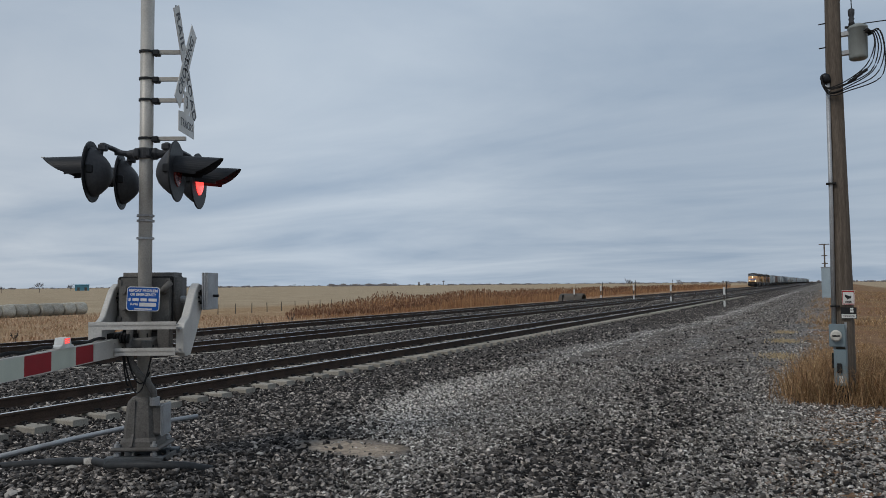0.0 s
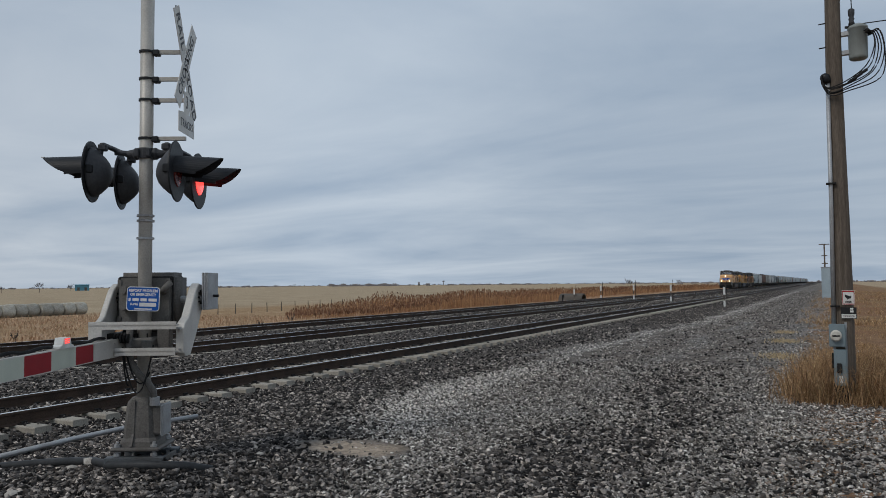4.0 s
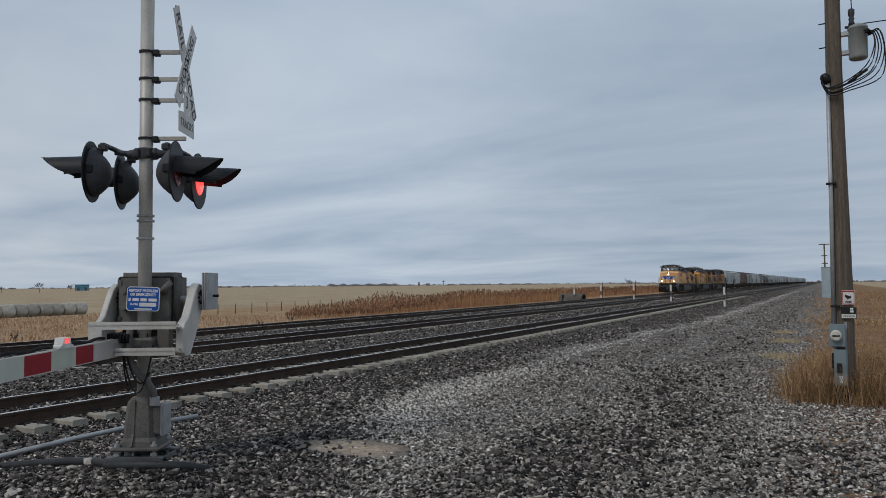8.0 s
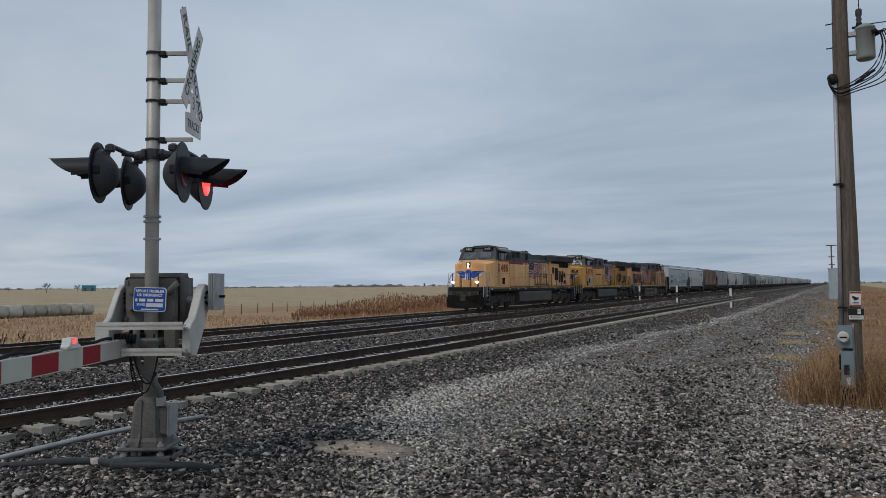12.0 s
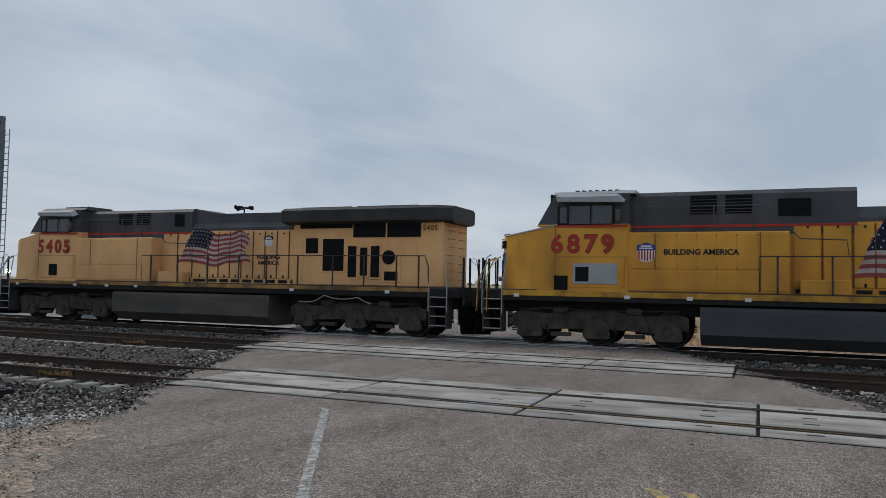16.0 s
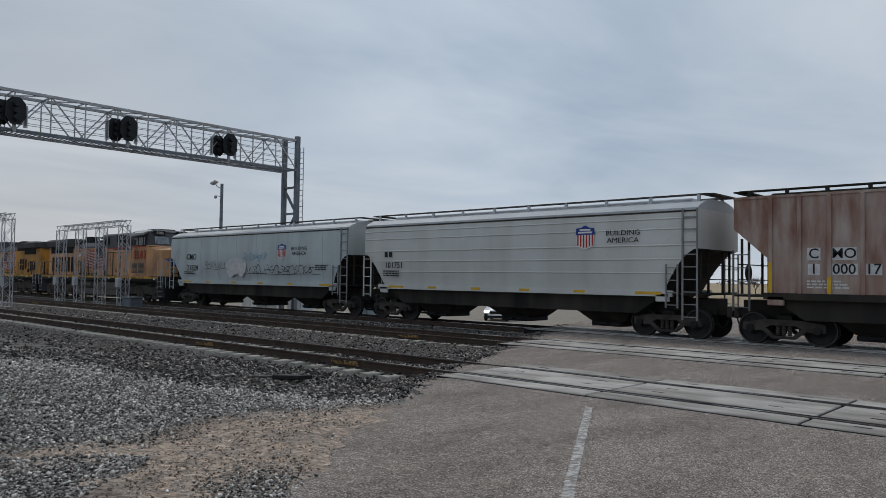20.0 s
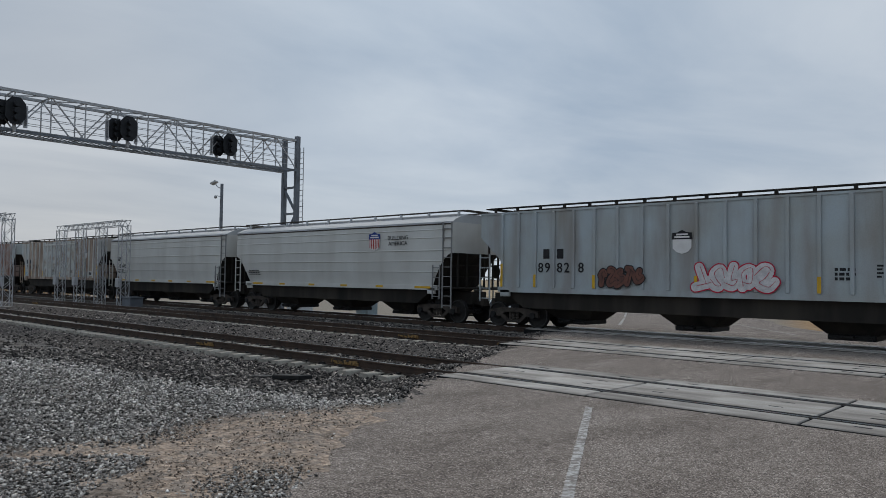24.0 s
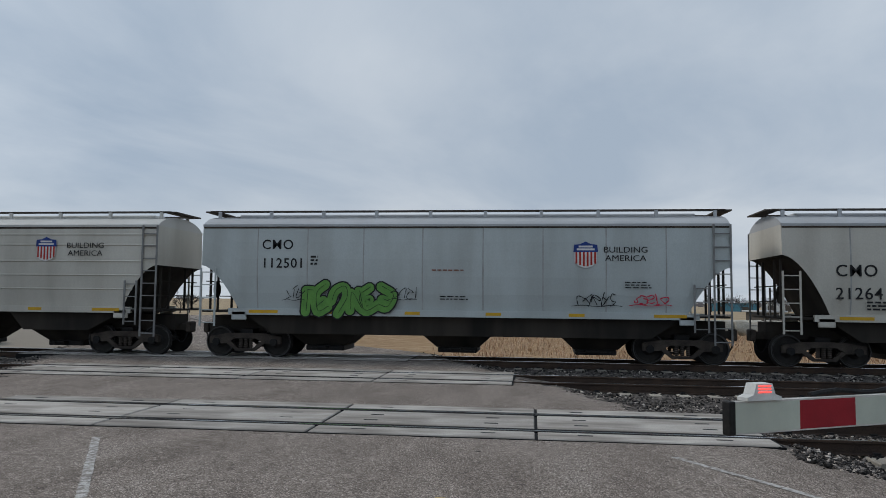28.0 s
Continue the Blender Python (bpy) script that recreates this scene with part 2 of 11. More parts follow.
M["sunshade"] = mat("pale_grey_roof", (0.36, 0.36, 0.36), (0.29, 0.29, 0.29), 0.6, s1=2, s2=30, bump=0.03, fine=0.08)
M["loco_red"] = mat("red_stripe_paint", (0.42, 0.045, 0.03), (0.35, 0.035, 0.025), 0.5, s1=2, s2=30, bump=0.02, fine=0.06)
M["sill_dull"] = mat("grimy_sill_yellow", (0.42, 0.23, 0.075), (0.20, 0.115, 0.05), 0.7, s1=1.6, s2=30, bump=0.03, fine=0.12, dirt=(0.06, 0.045, 0.03), dirt_amt=0.8, axis_dirt=(1.5, 1.5, 1.5))
M["sill_yellow"] = mat("sill_yellow", (0.60, 0.33, 0.045), (0.42, 0.21, 0.035), 0.6, s1=1.2, s2=30, bump=0.03, fine=0.1, dirt=(0.08, 0.055, 0.03), dirt_amt=0.7, axis_dirt=(1.6, 1.6, 1.6))
M["truck_grey"] = mat("grimy_truck_steel", (0.078, 0.064, 0.053), (0.036, 0.030, 0.026), 0.75, s1=3, s2=30, bump=0.25, dist=0.006, fine=0.25)
M["tank_grey"] = mat("dull_tank_grey", (0.098, 0.086, 0.074), (0.066, 0.059, 0.052), 0.6, s1=0.6, s2=25, bump=0.06, fine=0.1, dirt=(0.14, 0.112, 0.085), dirt_amt=0.55, axis_dirt=(0.5, 0.5, 2.0))
M["tank_blue"] = mat("blue_grey_tank", (0.072, 0.077, 0.083), (0.052, 0.055, 0.058), 0.55, s1=0.6, s2=25, bump=0.06, fine=0.1, dirt=(0.09, 0.08, 0.07), dirt_amt=0.4, axis_dirt=(0.5, 0.5, 2.0))
M["door_line"] = mat("grimy_door_gap", (0.16, 0.085, 0.04), (0.09, 0.05, 0.028), 0.8, s1=2, s2=30, bump=0, fine=0.1)
M["wheel"] = mat("wheel_steel", (0.018, 0.017, 0.017), (0.032, 0.029, 0.026), 0.6, s1=4, s2=30, bump=0.1, fine=0.15)
M["tread"] = mat("worn_wheel_rim", (0.10, 0.10, 0.10), (0.06, 0.058, 0.055), 0.5, metal=0.5, s1=4, s2=40, bump=0.03, fine=0.1)
M["dark"] = mat("dark_screen", (0.006, 0.006, 0.007), (0.010, 0.010, 0.010), 0.8, s1=6, s2=60)
M["windscreen"] = mat("sky_mirroring_windscreen", (0.035, 0.045, 0.05), (0.02, 0.026, 0.03), 0.06, s1=2, s2=10, bump=0, fine=0.02, spec=1.0)
M["windscreen"].node_tree.nodes["Principled BSDF"].inputs["IOR"].default_value = 2.3
M["pane"] = mat("tinted_cab_glass", (0.030, 0.038, 0.042), (0.018, 0.023, 0.026), 0.08, metal=0.0, s1=2, s2=10, bump=0, fine=0.02, spec=0.7)
M["chrome"] = mat("bare_pipe", (0.40, 0.39, 0.37), (0.32, 0.31, 0.29), 0.5, metal=0.5, s1=5, s2=40, bump=0.03, fine=0.1)
M["flag_red"] = mat("flag_red", (0.38, 0.075, 0.075), (0.22, 0.045, 0.048), 0.55, s1=1.2, s2=30, bump=0.02, fine=0.08)
M["flag_white"] = mat("flag_white", (0.54, 0.44, 0.385), (0.36, 0.28, 0.25), 0.55, s1=1.2, s2=30, bump=0.02, fine=0.06)
M["flag_blue"] = mat("flag_blue", (0.014, 0.019, 0.042), (0.011, 0.014, 0.028), 0.55, s1=2, s2=30, bump=0.02, fine=0.08)
M["shield_blue"] = mat("shield_blue", (0.03, 0.06, 0.24), (0.025, 0.05, 0.19), 0.5, s1=3, s2=30, bump=0.02, fine=0.05)
M["wing_blue"] = mat("bright_wing_blue", (0.035, 0.10, 0.40), (0.03, 0.08, 0.33), 0.5, s1=3, s2=30, bump=0.02, fine=0.05)
M["shield_white"] = mat("shield_white", (0.68, 0.66, 0.64), (0.6, 0.58, 0.56), 0.5, s1=3, s2=30, bump=0.02, fine=0.05)
M["ink"] = mat("black_lettering", (0.018, 0.018, 0.02), (0.03, 0.03, 0.03), 0.6, s1=3, s2=30, bump=0.02, fine=0.05)
M["pale_ink"] = mat("white_lettering", (0.62, 0.62, 0.60), (0.5, 0.5, 0.48), 0.6, s1=3, s2=30, bump=0.02, fine=0.08)
M["head_on"] = glow("lit_headlight", (1.0, 0.88, 0.62), 14.0, (0.6, 0.6, 0.6))
M["box_blue"] = mat("blue_grey_enamel", (0.20, 0.26, 0.29), (0.17, 0.225, 0.25), 0.5, s1=5, s2=60, bump=0.04, dist=0.002, fine=0.08, dirt=(0.14, 0.13, 0.11), dirt_amt=0.4)
M["meter_white"] = mat("meter_cover", (0.55, 0.53, 0.47), (0.48, 0.46, 0.41), 0.3, s1=5, s2=60, bump=0.02, fine=0.05)
M["sign_red"] = mat("sign_red", (0.35, 0.03, 0.03), (0.30, 0.028, 0.028), 0.5, s1=5, s2=60, bump=0.02, fine=0.05)
M["trafo_grey"] = mat("transformer_grey", (0.30, 0.33, 0.32), (0.24, 0.265, 0.26), 0.5, s1=4, s2=60, bump=0.03, dist=0.002, fine=0.08, dirt=(0.15, 0.14, 0.12), dirt_amt=0.5)
M["lamp_black"] = mat("satin_black", (0.011, 0.012, 0.014), (0.019, 0.020, 0.023), 0.5, s1=3, s2=40, bump=0.04, dist=0.002, fine=0.15, spec=0.25)
M["lamp_grey"] = mat("dark_grey_casting", (0.066, 0.067, 0.072), (0.044, 0.045, 0.049), 0.5, s1=4, s2=40, bump=0.06, dist=0.002, fine=0.15)
M["lattice_steel"] = mat("bright_lattice_steel", (0.42, 0.425, 0.43), (0.30, 0.30, 0.30), 0.6, metal=0.1, s1=4, s2=50, bump=0.05, fine=0.15)
M["bridge_grey"] = mat("dull_galvanised", (0.17, 0.185, 0.205), (0.125, 0.135, 0.15), 0.6, metal=0.2, s1=2, s2=40, bump=0.05, fine=0.15)
M["casting"] = mat("weathered_casting", (0.150, 0.142, 0.132), (0.105, 0.098, 0.09), 0.6, s1=5, s2=60, bump=0.15, dist=0.004, fine=0.25, dirt=(0.06, 0.05, 0.045), dirt_amt=0.6)
M["casting_blue"] = mat("grey_blue_channel", (0.125, 0.140, 0.152), (0.088, 0.098, 0.107), 0.55, s1=5, s2=60, bump=0.1, dist=0.003, fine=0.2, dirt=(0.07, 0.06, 0.05), dirt_amt=0.5)
M["joint_rust"] = mat("patchy_joint_rust", (0.26, 0.155, 0.06), (0.035, 0.029, 0.025), 0.9, s1=11, s2=60, bump=0.3, fine=0.3, pos=(0.44, 0.56))
M["shed_blue"] = mat("pale_blue_metal", (0.36, 0.43, 0.47), (0.31, 0.37, 0.41), 0.5, s1=1, s2=20, bump=0.03, fine=0.06)
M["shed_teal"] = mat("teal_metal", (0.10, 0.26, 0.33), (0.08, 0.21, 0.28), 0.5, s1=1, s2=20, bump=0.03, fine=0.06)
M["bale"] = mat("weathered_bale", (0.43, 0.41, 0.355), (0.27, 0.235, 0.185), 0.9, s1=1.6, s2=14, bump=0.4, dist=0.03, fine=0.3, rand=0.15)
M["bark"] = mat("bare_branches", (0.085, 0.070, 0.062), (0.055, 0.045, 0.04), 0.95, s1=0.05, s2=2, bump=0, fine=0.2)
# pale grey-brown: the haze of distance is mixed into this colour
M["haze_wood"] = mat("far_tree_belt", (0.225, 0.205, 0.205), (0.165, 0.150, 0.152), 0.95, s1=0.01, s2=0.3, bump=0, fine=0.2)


def paint(name, a, b, dirt, amt, rough=0.6, patch=0.45, streak=(1.3, 1.3, 0.22)):
    M[name] = mat(name, a, b, rough, s1=patch, s2=30, bump=0.04, dist=0.003, fine=0.06, dirt=dirt, dirt_amt=amt * (0.5 if amt < 0.5 else 1.0), axis_dirt=streak)


M["ladder_pale"] = mat("pale_ladder_steel", (0.24, 0.24, 0.235), (0.17, 0.165, 0.16), 0.7, s1=3, s2=30, bump=0.02, fine=0.1)
M["ladder_grey"] = mat("dull_ladder_steel", (0.12, 0.115, 0.11), (0.08, 0.075, 0.07), 0.7, s1=3, s2=30, bump=0.02, fine=0.1)
M["seam"] = mat("weathered_weld", (0.37, 0.38, 0.37), (0.29, 0.285, 0.27), 0.7, s1=2, s2=30, bump=0.02, fine=0.1)
paint("car_grey", (0.46, 0.50, 0.495), (0.41, 0.445, 0.44), (0.20, 0.175, 0.15), 0.45)
paint("car_blue_grey", (0.375, 0.42, 0.44), (0.335, 0.35, 0.335), (0.20, 0.16, 0.13), 0.55, 0.6, 0.8)
paint("car_ash", (0.60, 0.63, 0.635), (0.54, 0.57, 0.575), (0.30, 0.27, 0.24), 0.4)
paint("car_pale", (0.56, 0.555, 0.525), (0.49, 0.48, 0.45), (0.24, 0.21, 0.17), 0.35)
paint("car_tan", (0.57, 0.545, 0.485), (0.50, 0.475, 0.415), (0.16, 0.12, 0.09), 0.45)
paint("car_brown", (0.215, 0.115, 0.085), (0.29, 0.185, 0.145), (0.44, 0.385, 0.345), 0.7, 0.8, 1.1, (2.4, 2.4, 0.55))
paint("car_faded", (0.45, 0.48, 0.49), (0.40, 0.405, 0.38), (0.28, 0.21, 0.15), 0.6, 0.7, 0.9)
paint("car_rusty", (0.43, 0.365, 0.30), (0.25, 0.17, 0.12), (0.11, 0.068, 0.047), 0.85, 0.75, 0.9, (3.2, 3.2, 0.3))
paint("car_patch", (0.46, 0.485, 0.48), (0.42, 0.42, 0.385), (0.22, 0.145, 0.095), 0.8, 0.7, 1.0, (1.0, 1.6, 2.2))
paint("car_black", (0.016, 0.017, 0.02), (0.024, 0.025, 0.028), (0.07, 0.06, 0.05), 0.25, 0.45)
paint("roof_silver", (0.45, 0.46, 0.47), (0.38, 0.39, 0.40), (0.24, 0.22, 0.20), 0.3)
paint("roof_rust", (0.40, 0.37, 0.32), (0.28, 0.19, 0.12), (0.19, 0.10, 0.055), 0.9)
M["eave_rust"] = mat("streaked_eave_rust", (0.34, 0.27, 0.20), (0.24, 0.145, 0.085), 0.85, s1=3, s2=30, bump=0.03, fine=0.15)
# near-black with the shade under the cars in it; also dark roofs and boards
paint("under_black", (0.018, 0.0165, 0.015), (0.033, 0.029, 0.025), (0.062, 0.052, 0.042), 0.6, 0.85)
M["reflector"] = mat("yellow_reflector", (0.60, 0.36, 0.03), (0.50, 0.29, 0.03), 0.5, s1=4, s2=40, bump=0.02, fine=0.06)
M["orange_band"] = mat("orange_band", (0.66, 0.235, 0.035), (0.56, 0.19, 0.03), 0.5, s1=3, s2=40, bump=0.02, fine=0.06)
M["tag_green"] = mat("green_spray", (0.13, 0.30, 0.07), (0.10, 0.24, 0.06), 0.6, s1=4, s2=30, bump=0.0, fine=0.08)
M["tag_red"] = mat("red_spray", (0.50, 0.03, 0.06), (0.42, 0.03, 0.055), 0.6, s1=4, s2=30, bump=0.0, fine=0.08)
M["tag_pink"] = mat("pink_spray", (0.50, 0.19, 0.15), (0.36, 0.10, 0.07), 0.6, s1=4, s2=30, bump=0.0, fine=0.1)
M["tag_gold"] = mat("yellow_spray", (0.56, 0.32, 0.04), (0.46, 0.25, 0.04), 0.6, s1=4, s2=30, bump=0.0, fine=0.15)
M["tag_white"] = mat("white_spray", (0.58, 0.56, 0.55), (0.45, 0.43, 0.43), 0.6, s1=5, s2=30, bump=0.0, fine=0.12)
M["tag_ghost"] = mat("washed_out_spray", (0.33, 0.345, 0.345), (0.26, 0.27, 0.27), 0.6, s1=4, s2=30, bump=0.0, fine=0.15)
M["tag_dull"] = mat("dull_grey_spray", (0.23, 0.235, 0.235), (0.15, 0.15, 0.15), 0.6, s1=4, s2=30, bump=0.0, fine=0.2)
M["tag_grey"] = mat("grey_spray", (0.20, 0.20, 0.205), (0.10, 0.10, 0.105), 0.6, s1=4, s2=30, bump=0.0, fine=0.2, stretch=(1, 1, 6))
M["tag_rust"] = mat("brick_spray", (0.26, 0.09, 0.055), (0.17, 0.08, 0.06), 0.6, s1=4, s2=30, bump=0.0, fine=0.15)
M["tag_brown"] = mat("dull_brown_spray", (0.17, 0.075, 0.055), (0.11, 0.055, 0.045), 0.6, s1=4, s2=30, bump=0.0, fine=0.15)
M["tag_blue"] = mat("faded_blue_spray", (0.20, 0.32, 0.44), (0.26, 0.36, 0.44), 0.6, s1=4, s2=30, bump=0.0, fine=0.15)



# ---- building tools ----
def finish(name, bm, material, smooth=False):
    me = bpy.data.meshes.new(name)
    bm.to_mesh(me)
    bm.free()
    for m in (material if isinstance(material, (list, tuple)) else [material]):
        me.materials.append(m)
    if smooth:
        me.polygons.foreach_set("use_smooth", [True] * len(me.polygons))
    return me


def part(name, bm, material, parent=None, label="", smooth=False):
    ob = new(name, finish(name, bm, material, smooth))
    if parent is not None:
        ob.parent = parent
    if label:
        ob["label"] = label
    return ob


def again(ob, parent, m):
    """Another object on the same mesh as a part, at pose m."""
    o = new(ob.name.split(".")[0], ob.data)
    o.parent = parent
    o.matrix_basis = m
    if "label" in ob:
        o["label"] = ob["label"]
    return o


def thing(name, m, label, category, group="", kind=""):
    e = new(name)
    e.empty_display_size = 0.2
    e.matrix_basis = m
    return tagged(e, label, category, group, kind)


def box(bm, x0, x1, y0, y1, z0, z1, bevel=0.0, m=None):
    vs = [bm.verts.new((x, y, z)) for x in (x0, x1) for y in (y0, y1) for z in (z0, z1)]
    fs = [bm.faces.new([vs[i] for i in q]) for q in ((0, 1, 3, 2), (4, 6, 7, 5), (0, 4, 5, 1), (2, 3, 7, 6), (0, 2, 6, 4), (1, 5, 7, 3))]
    if bevel:
        es = list({e for f in fs for e in f.edges})
        r = bmesh.ops.bevel(bm, geom=es, offset=bevel, segments=1, affect="EDGES")
        vs = list({v for f in r["faces"] for v in f.verts} | {v for v in vs if v.is_valid})
    if m is not None:
        bmesh.ops.transform(bm, matrix=m, verts=[v for v in vs if v.is_valid])
    return vs


def bar(bm, p0, p1, w, d):
    """A square bar between two points."""
    a, b = Vector(p0), Vector(p1)
    ax = (b - a).normalized()
    up = Vector((0, 0, 1)) if abs(ax.z) < 0.95 else Vector((1, 0, 0))
    s = ax.cross(up).normalized() * w / 2
    u = s.cross(ax).normalized() * d / 2
    q = [bm.verts.new(p + i * s + j * u) for p in (a, b) for i, j in ((-1, -1), (1, -1), (1, 1), (-1, 1))]
    for f in ((3, 2, 1, 0), (4, 5, 6, 7), (0, 1, 5, 4), (1, 2, 6, 5), (2, 3, 7, 6), (3, 0, 4, 7)):
        bm.faces.new([q[i] for i in f])


def cyl(bm, p0, p1, r0, r1=None, n=16, caps=True):
    a, b = Vector(p0), Vector(p1)
    r1 = r0 if r1 is None else r1
    ax = (b - a).normalized()
    up = Vector((0, 0, 1)) if abs(ax.z) < 0.95 else Vector((1, 0, 0))
    s = ax.cross(up).normalized()
    u = s.cross(ax).normalized()
    rings = []
    for p, r in ((a, r0), (b, r1)):
        rings.append([bm.verts.new(p + r * (math.cos(2 * math.pi * i / n) * s + math.sin(2 * math.pi * i / n) * u)) for i in range(n)])
    for i in range(n):
        j = (i + 1) % n
        bm.faces.new((rings[0][i], rings[0][j], rings[1][j], rings[1][i]))
    if caps:
        bm.faces.new(rings[0][::-1])
        bm.faces.new(rings[1])


def lathe(bm, p0, axis, prof, n=20):
    """Turn (distance along axis, radius) pairs round an axis."""
    a, ax = Vector(p0), Vector(axis).normalized()
    up = Vector((0, 0, 1)) if abs(ax.z) < 0.95 else Vector((1, 0, 0))
    s = ax.cross(up).normalized()
    u = s.cross(ax).normalized()
    rings = [[bm.verts.new(a + d * ax + max(r, 1e-4) * (math.cos(2 * math.pi * i / n) * s + math.sin(2 * math.pi * i / n) * u)) for i in range(n)] for d, r in prof]
    for q, w in zip(rings, rings[1:]):
        for i in range(n):
            j = (i + 1) % n
            bm.faces.new((q[i], q[j], w[j], w[i]))
    bm.faces.new(rings[0][::-1])
    bm.faces.new(rings[-1])


def tube(bm, pts, r, n=8):
    pts = [Vector(p) for p in pts]
    rings = []
    for i, p in enumerate(pts):
        ax = (pts[min(i + 1, len(pts) - 1)] - pts[max(i - 1, 0)]).normalized()
        up = Vector((0, 0, 1)) if abs(ax.z) < 0.9 else Vector((1, 0, 0))
        s = ax.cross(up).normalized()
        u = s.cross(ax).normalized()
        rings.append([bm.verts.new(p + r * (math.cos(2 * math.pi * k / n) * s + math.sin(2 * math.pi * k / n) * u)) for k in range(n)])
    for q, w in zip(rings, rings[1:]):
        for k in range(n):
            bm.faces.new((q[k], q[(k + 1) % n], w[(k + 1) % n], w[k]))
    bm.faces.new(rings[0][::-1])
    bm.faces.new(rings[-1])


def arc(p0, p1, sag, n=10, side=(0, 0, -1)):
    """Points of a hanging curve."""
    a, b, s = Vector(p0), Vector(p1), Vector(side)
    return [a.lerp(b, i / n) + s * sag * 4 * (i / n) * (1 - i / n) for i in range(n + 1)]


def prism(bm, prof, y0, y1, axis="y", caps=True):
    """A closed outline of (a, b) pairs drawn along an axis: y: (x, z); x: (y, z); z: (x, y)."""
    put = {"y": lambda a, b, c: (a, c, b), "x": lambda a, b, c: (c, a, b), "z": lambda a, b, c: (a, b, c)}[axis]
    q = [bm.verts.new(put(a, b, y0)) for a, b in prof]
    w = [bm.verts.new(put(a, b, y1)) for a, b in prof]
    n = len(prof)
    for i in range(n):
        bm.faces.new((q[i], q[(i + 1) % n], w[(i + 1) % n], w[i]))
    if caps:
        bm.faces.new(q[::-1])
        bm.faces.new(w)
    bmesh.ops.recalc_face_normals(bm, faces=bm.faces[-(n + 2 * caps):])


def lettering(txt, size, material, m, parent, name="lettering", depth=0.002, font_scale=1.0, bold=0.0, align="CENTER", space=1.0):
    """Solid letters in the xy plane of m, centred or from the left."""
    c = bpy.data.curves.new("letters", "FONT")
    c.body, c.size, c.align_x, c.align_y, c.space_character = txt, size, align, "CENTER", space
    c.extrude, c.offset, c.resolution_u = depth, bold, 3
    tmp = bpy.data.objects.new("letters", c)
    scene.collection.objects.link(tmp)
    dg = bpy.context.evaluated_depsgraph_get()
    dg.update()
    me = bpy.data.meshes.new_from_object(tmp.evaluated_get(dg))
    bpy.data.objects.remove(tmp)
    me.materials.clear()
    me.materials.append(material)
    ob = new(name, me)
    ob.parent = parent
    ob.matrix_basis = m @ Matrix.Diagonal((font_scale, 1, 1, 1))
    return ob


def pile(name, verts, faces, material, smooth=False):
    me = bpy.data.meshes.new(name)
    me.from_pydata(verts, [], faces)
    for m in (material if isinstance(material, (list, tuple)) else [material]):
        me.materials.append(m)
    me.update()
    return new(name, me)


def quads_mesh(name, v, f, material):
    """Fast mesh from numpy arrays: v (n, 3), f (m, k)."""
    me = bpy.data.meshes.new(name)
    k = f.shape[1]
    me.vertices.add(len(v))
    me.vertices.foreach_set("co", v.astype(np.float32).ravel())
    me.loops.add(f.size)
    me.loops.foreach_set("vertex_index", f.astype(np.int32).ravel())
    me.polygons.add(len(f))
    me.polygons.foreach_set("loop_start", np.arange(0, f.size, k, dtype=np.int32))
    me.update(calc_edges=True)
    me.validate()
    for m in (material if isinstance(material, (list, tuple)) else [material]):
        me.materials.append(m)
    return new(name, me)

# ---- the lie of the land ----
TX = (-11.30, -17.58, -23.15)            # centre lines of the three tracks, rail top at z = 0
GAUGE = 0.753                            # rail head centre from the centre line
SLOPE = 0.54                             # the road crosses askew: dy/dx
LEFT_X, LEFT_Y = (-120, -45, -26, -21.2, -9.4, -5.2, -3.5, 0, 8), (-62, -26.5, -17.2, -14.8, -9.2, -6.3, -5.0, -2.9, 1.0)
RIGHT_X, RIGHT_Y = (-120, -45, -26, -14.7, -10.2, -9.0, -7.4, -6.2, -5.7, -4, 0, 8), (-54, -14.5, -3.8, 1.2, 3.2, 3.3, 4.2, 3.95, 3.45, 4.2, 5.0, 9.0)
PX = (-5000, -60, -45, -33, -29.5, -26.6, -25.4, -24.6, -10.95, -10.6, -9.85, -9.0, -7.3, -5.6, 1, 3.5, 9, 40, 5000)
PZ = (-1.9, -1.6, -1.45, -1.0, -0.75, -0.33, -0.24, -0.197, -0.197, -0.24, -0.29, -0.30, -0.10, 0.03, 0.03, -0.08, -0.45, -0.9, -1.6)


def road_left(x):
    return np.interp(x, LEFT_X, LEFT_Y)


def road_right(x):
    return np.interp(x, RIGHT_X, RIGHT_Y)


def road_z(x):
    return np.interp(x, (-120, -45, -30, -25.5, -9.5, -6, 8), (-0.9, -0.7, -0.15, -0.01, -0.01, 0.05, 0.08))


def smooth01(a, lo, hi):
    u = np.clip((a - lo) / (hi - lo), 0, 1)
    return u * u * (3 - 2 * u)


def ground_z(x, y):
    x, y = np.asarray(x, float), np.asarray(y, float)
    z = np.interp(x, PX, PZ)
    z = z - 0.32 * smooth01(np.abs(y), 16, 48) * smooth01(x, -9.6, -7.5)
    z = z + 0.11 * np.exp(-((x + 5.95) ** 2 + (y - 5.2) ** 2) / 1.1)     # mound round the signal
    d = np.maximum(road_left(x) - y, y - road_right(x))       # outside the road > 0
    w = 1 - smooth01(d, -0.1, 1.3)
    z = z * (1 - w) + (road_z(x) - 0.035) * w
    return z


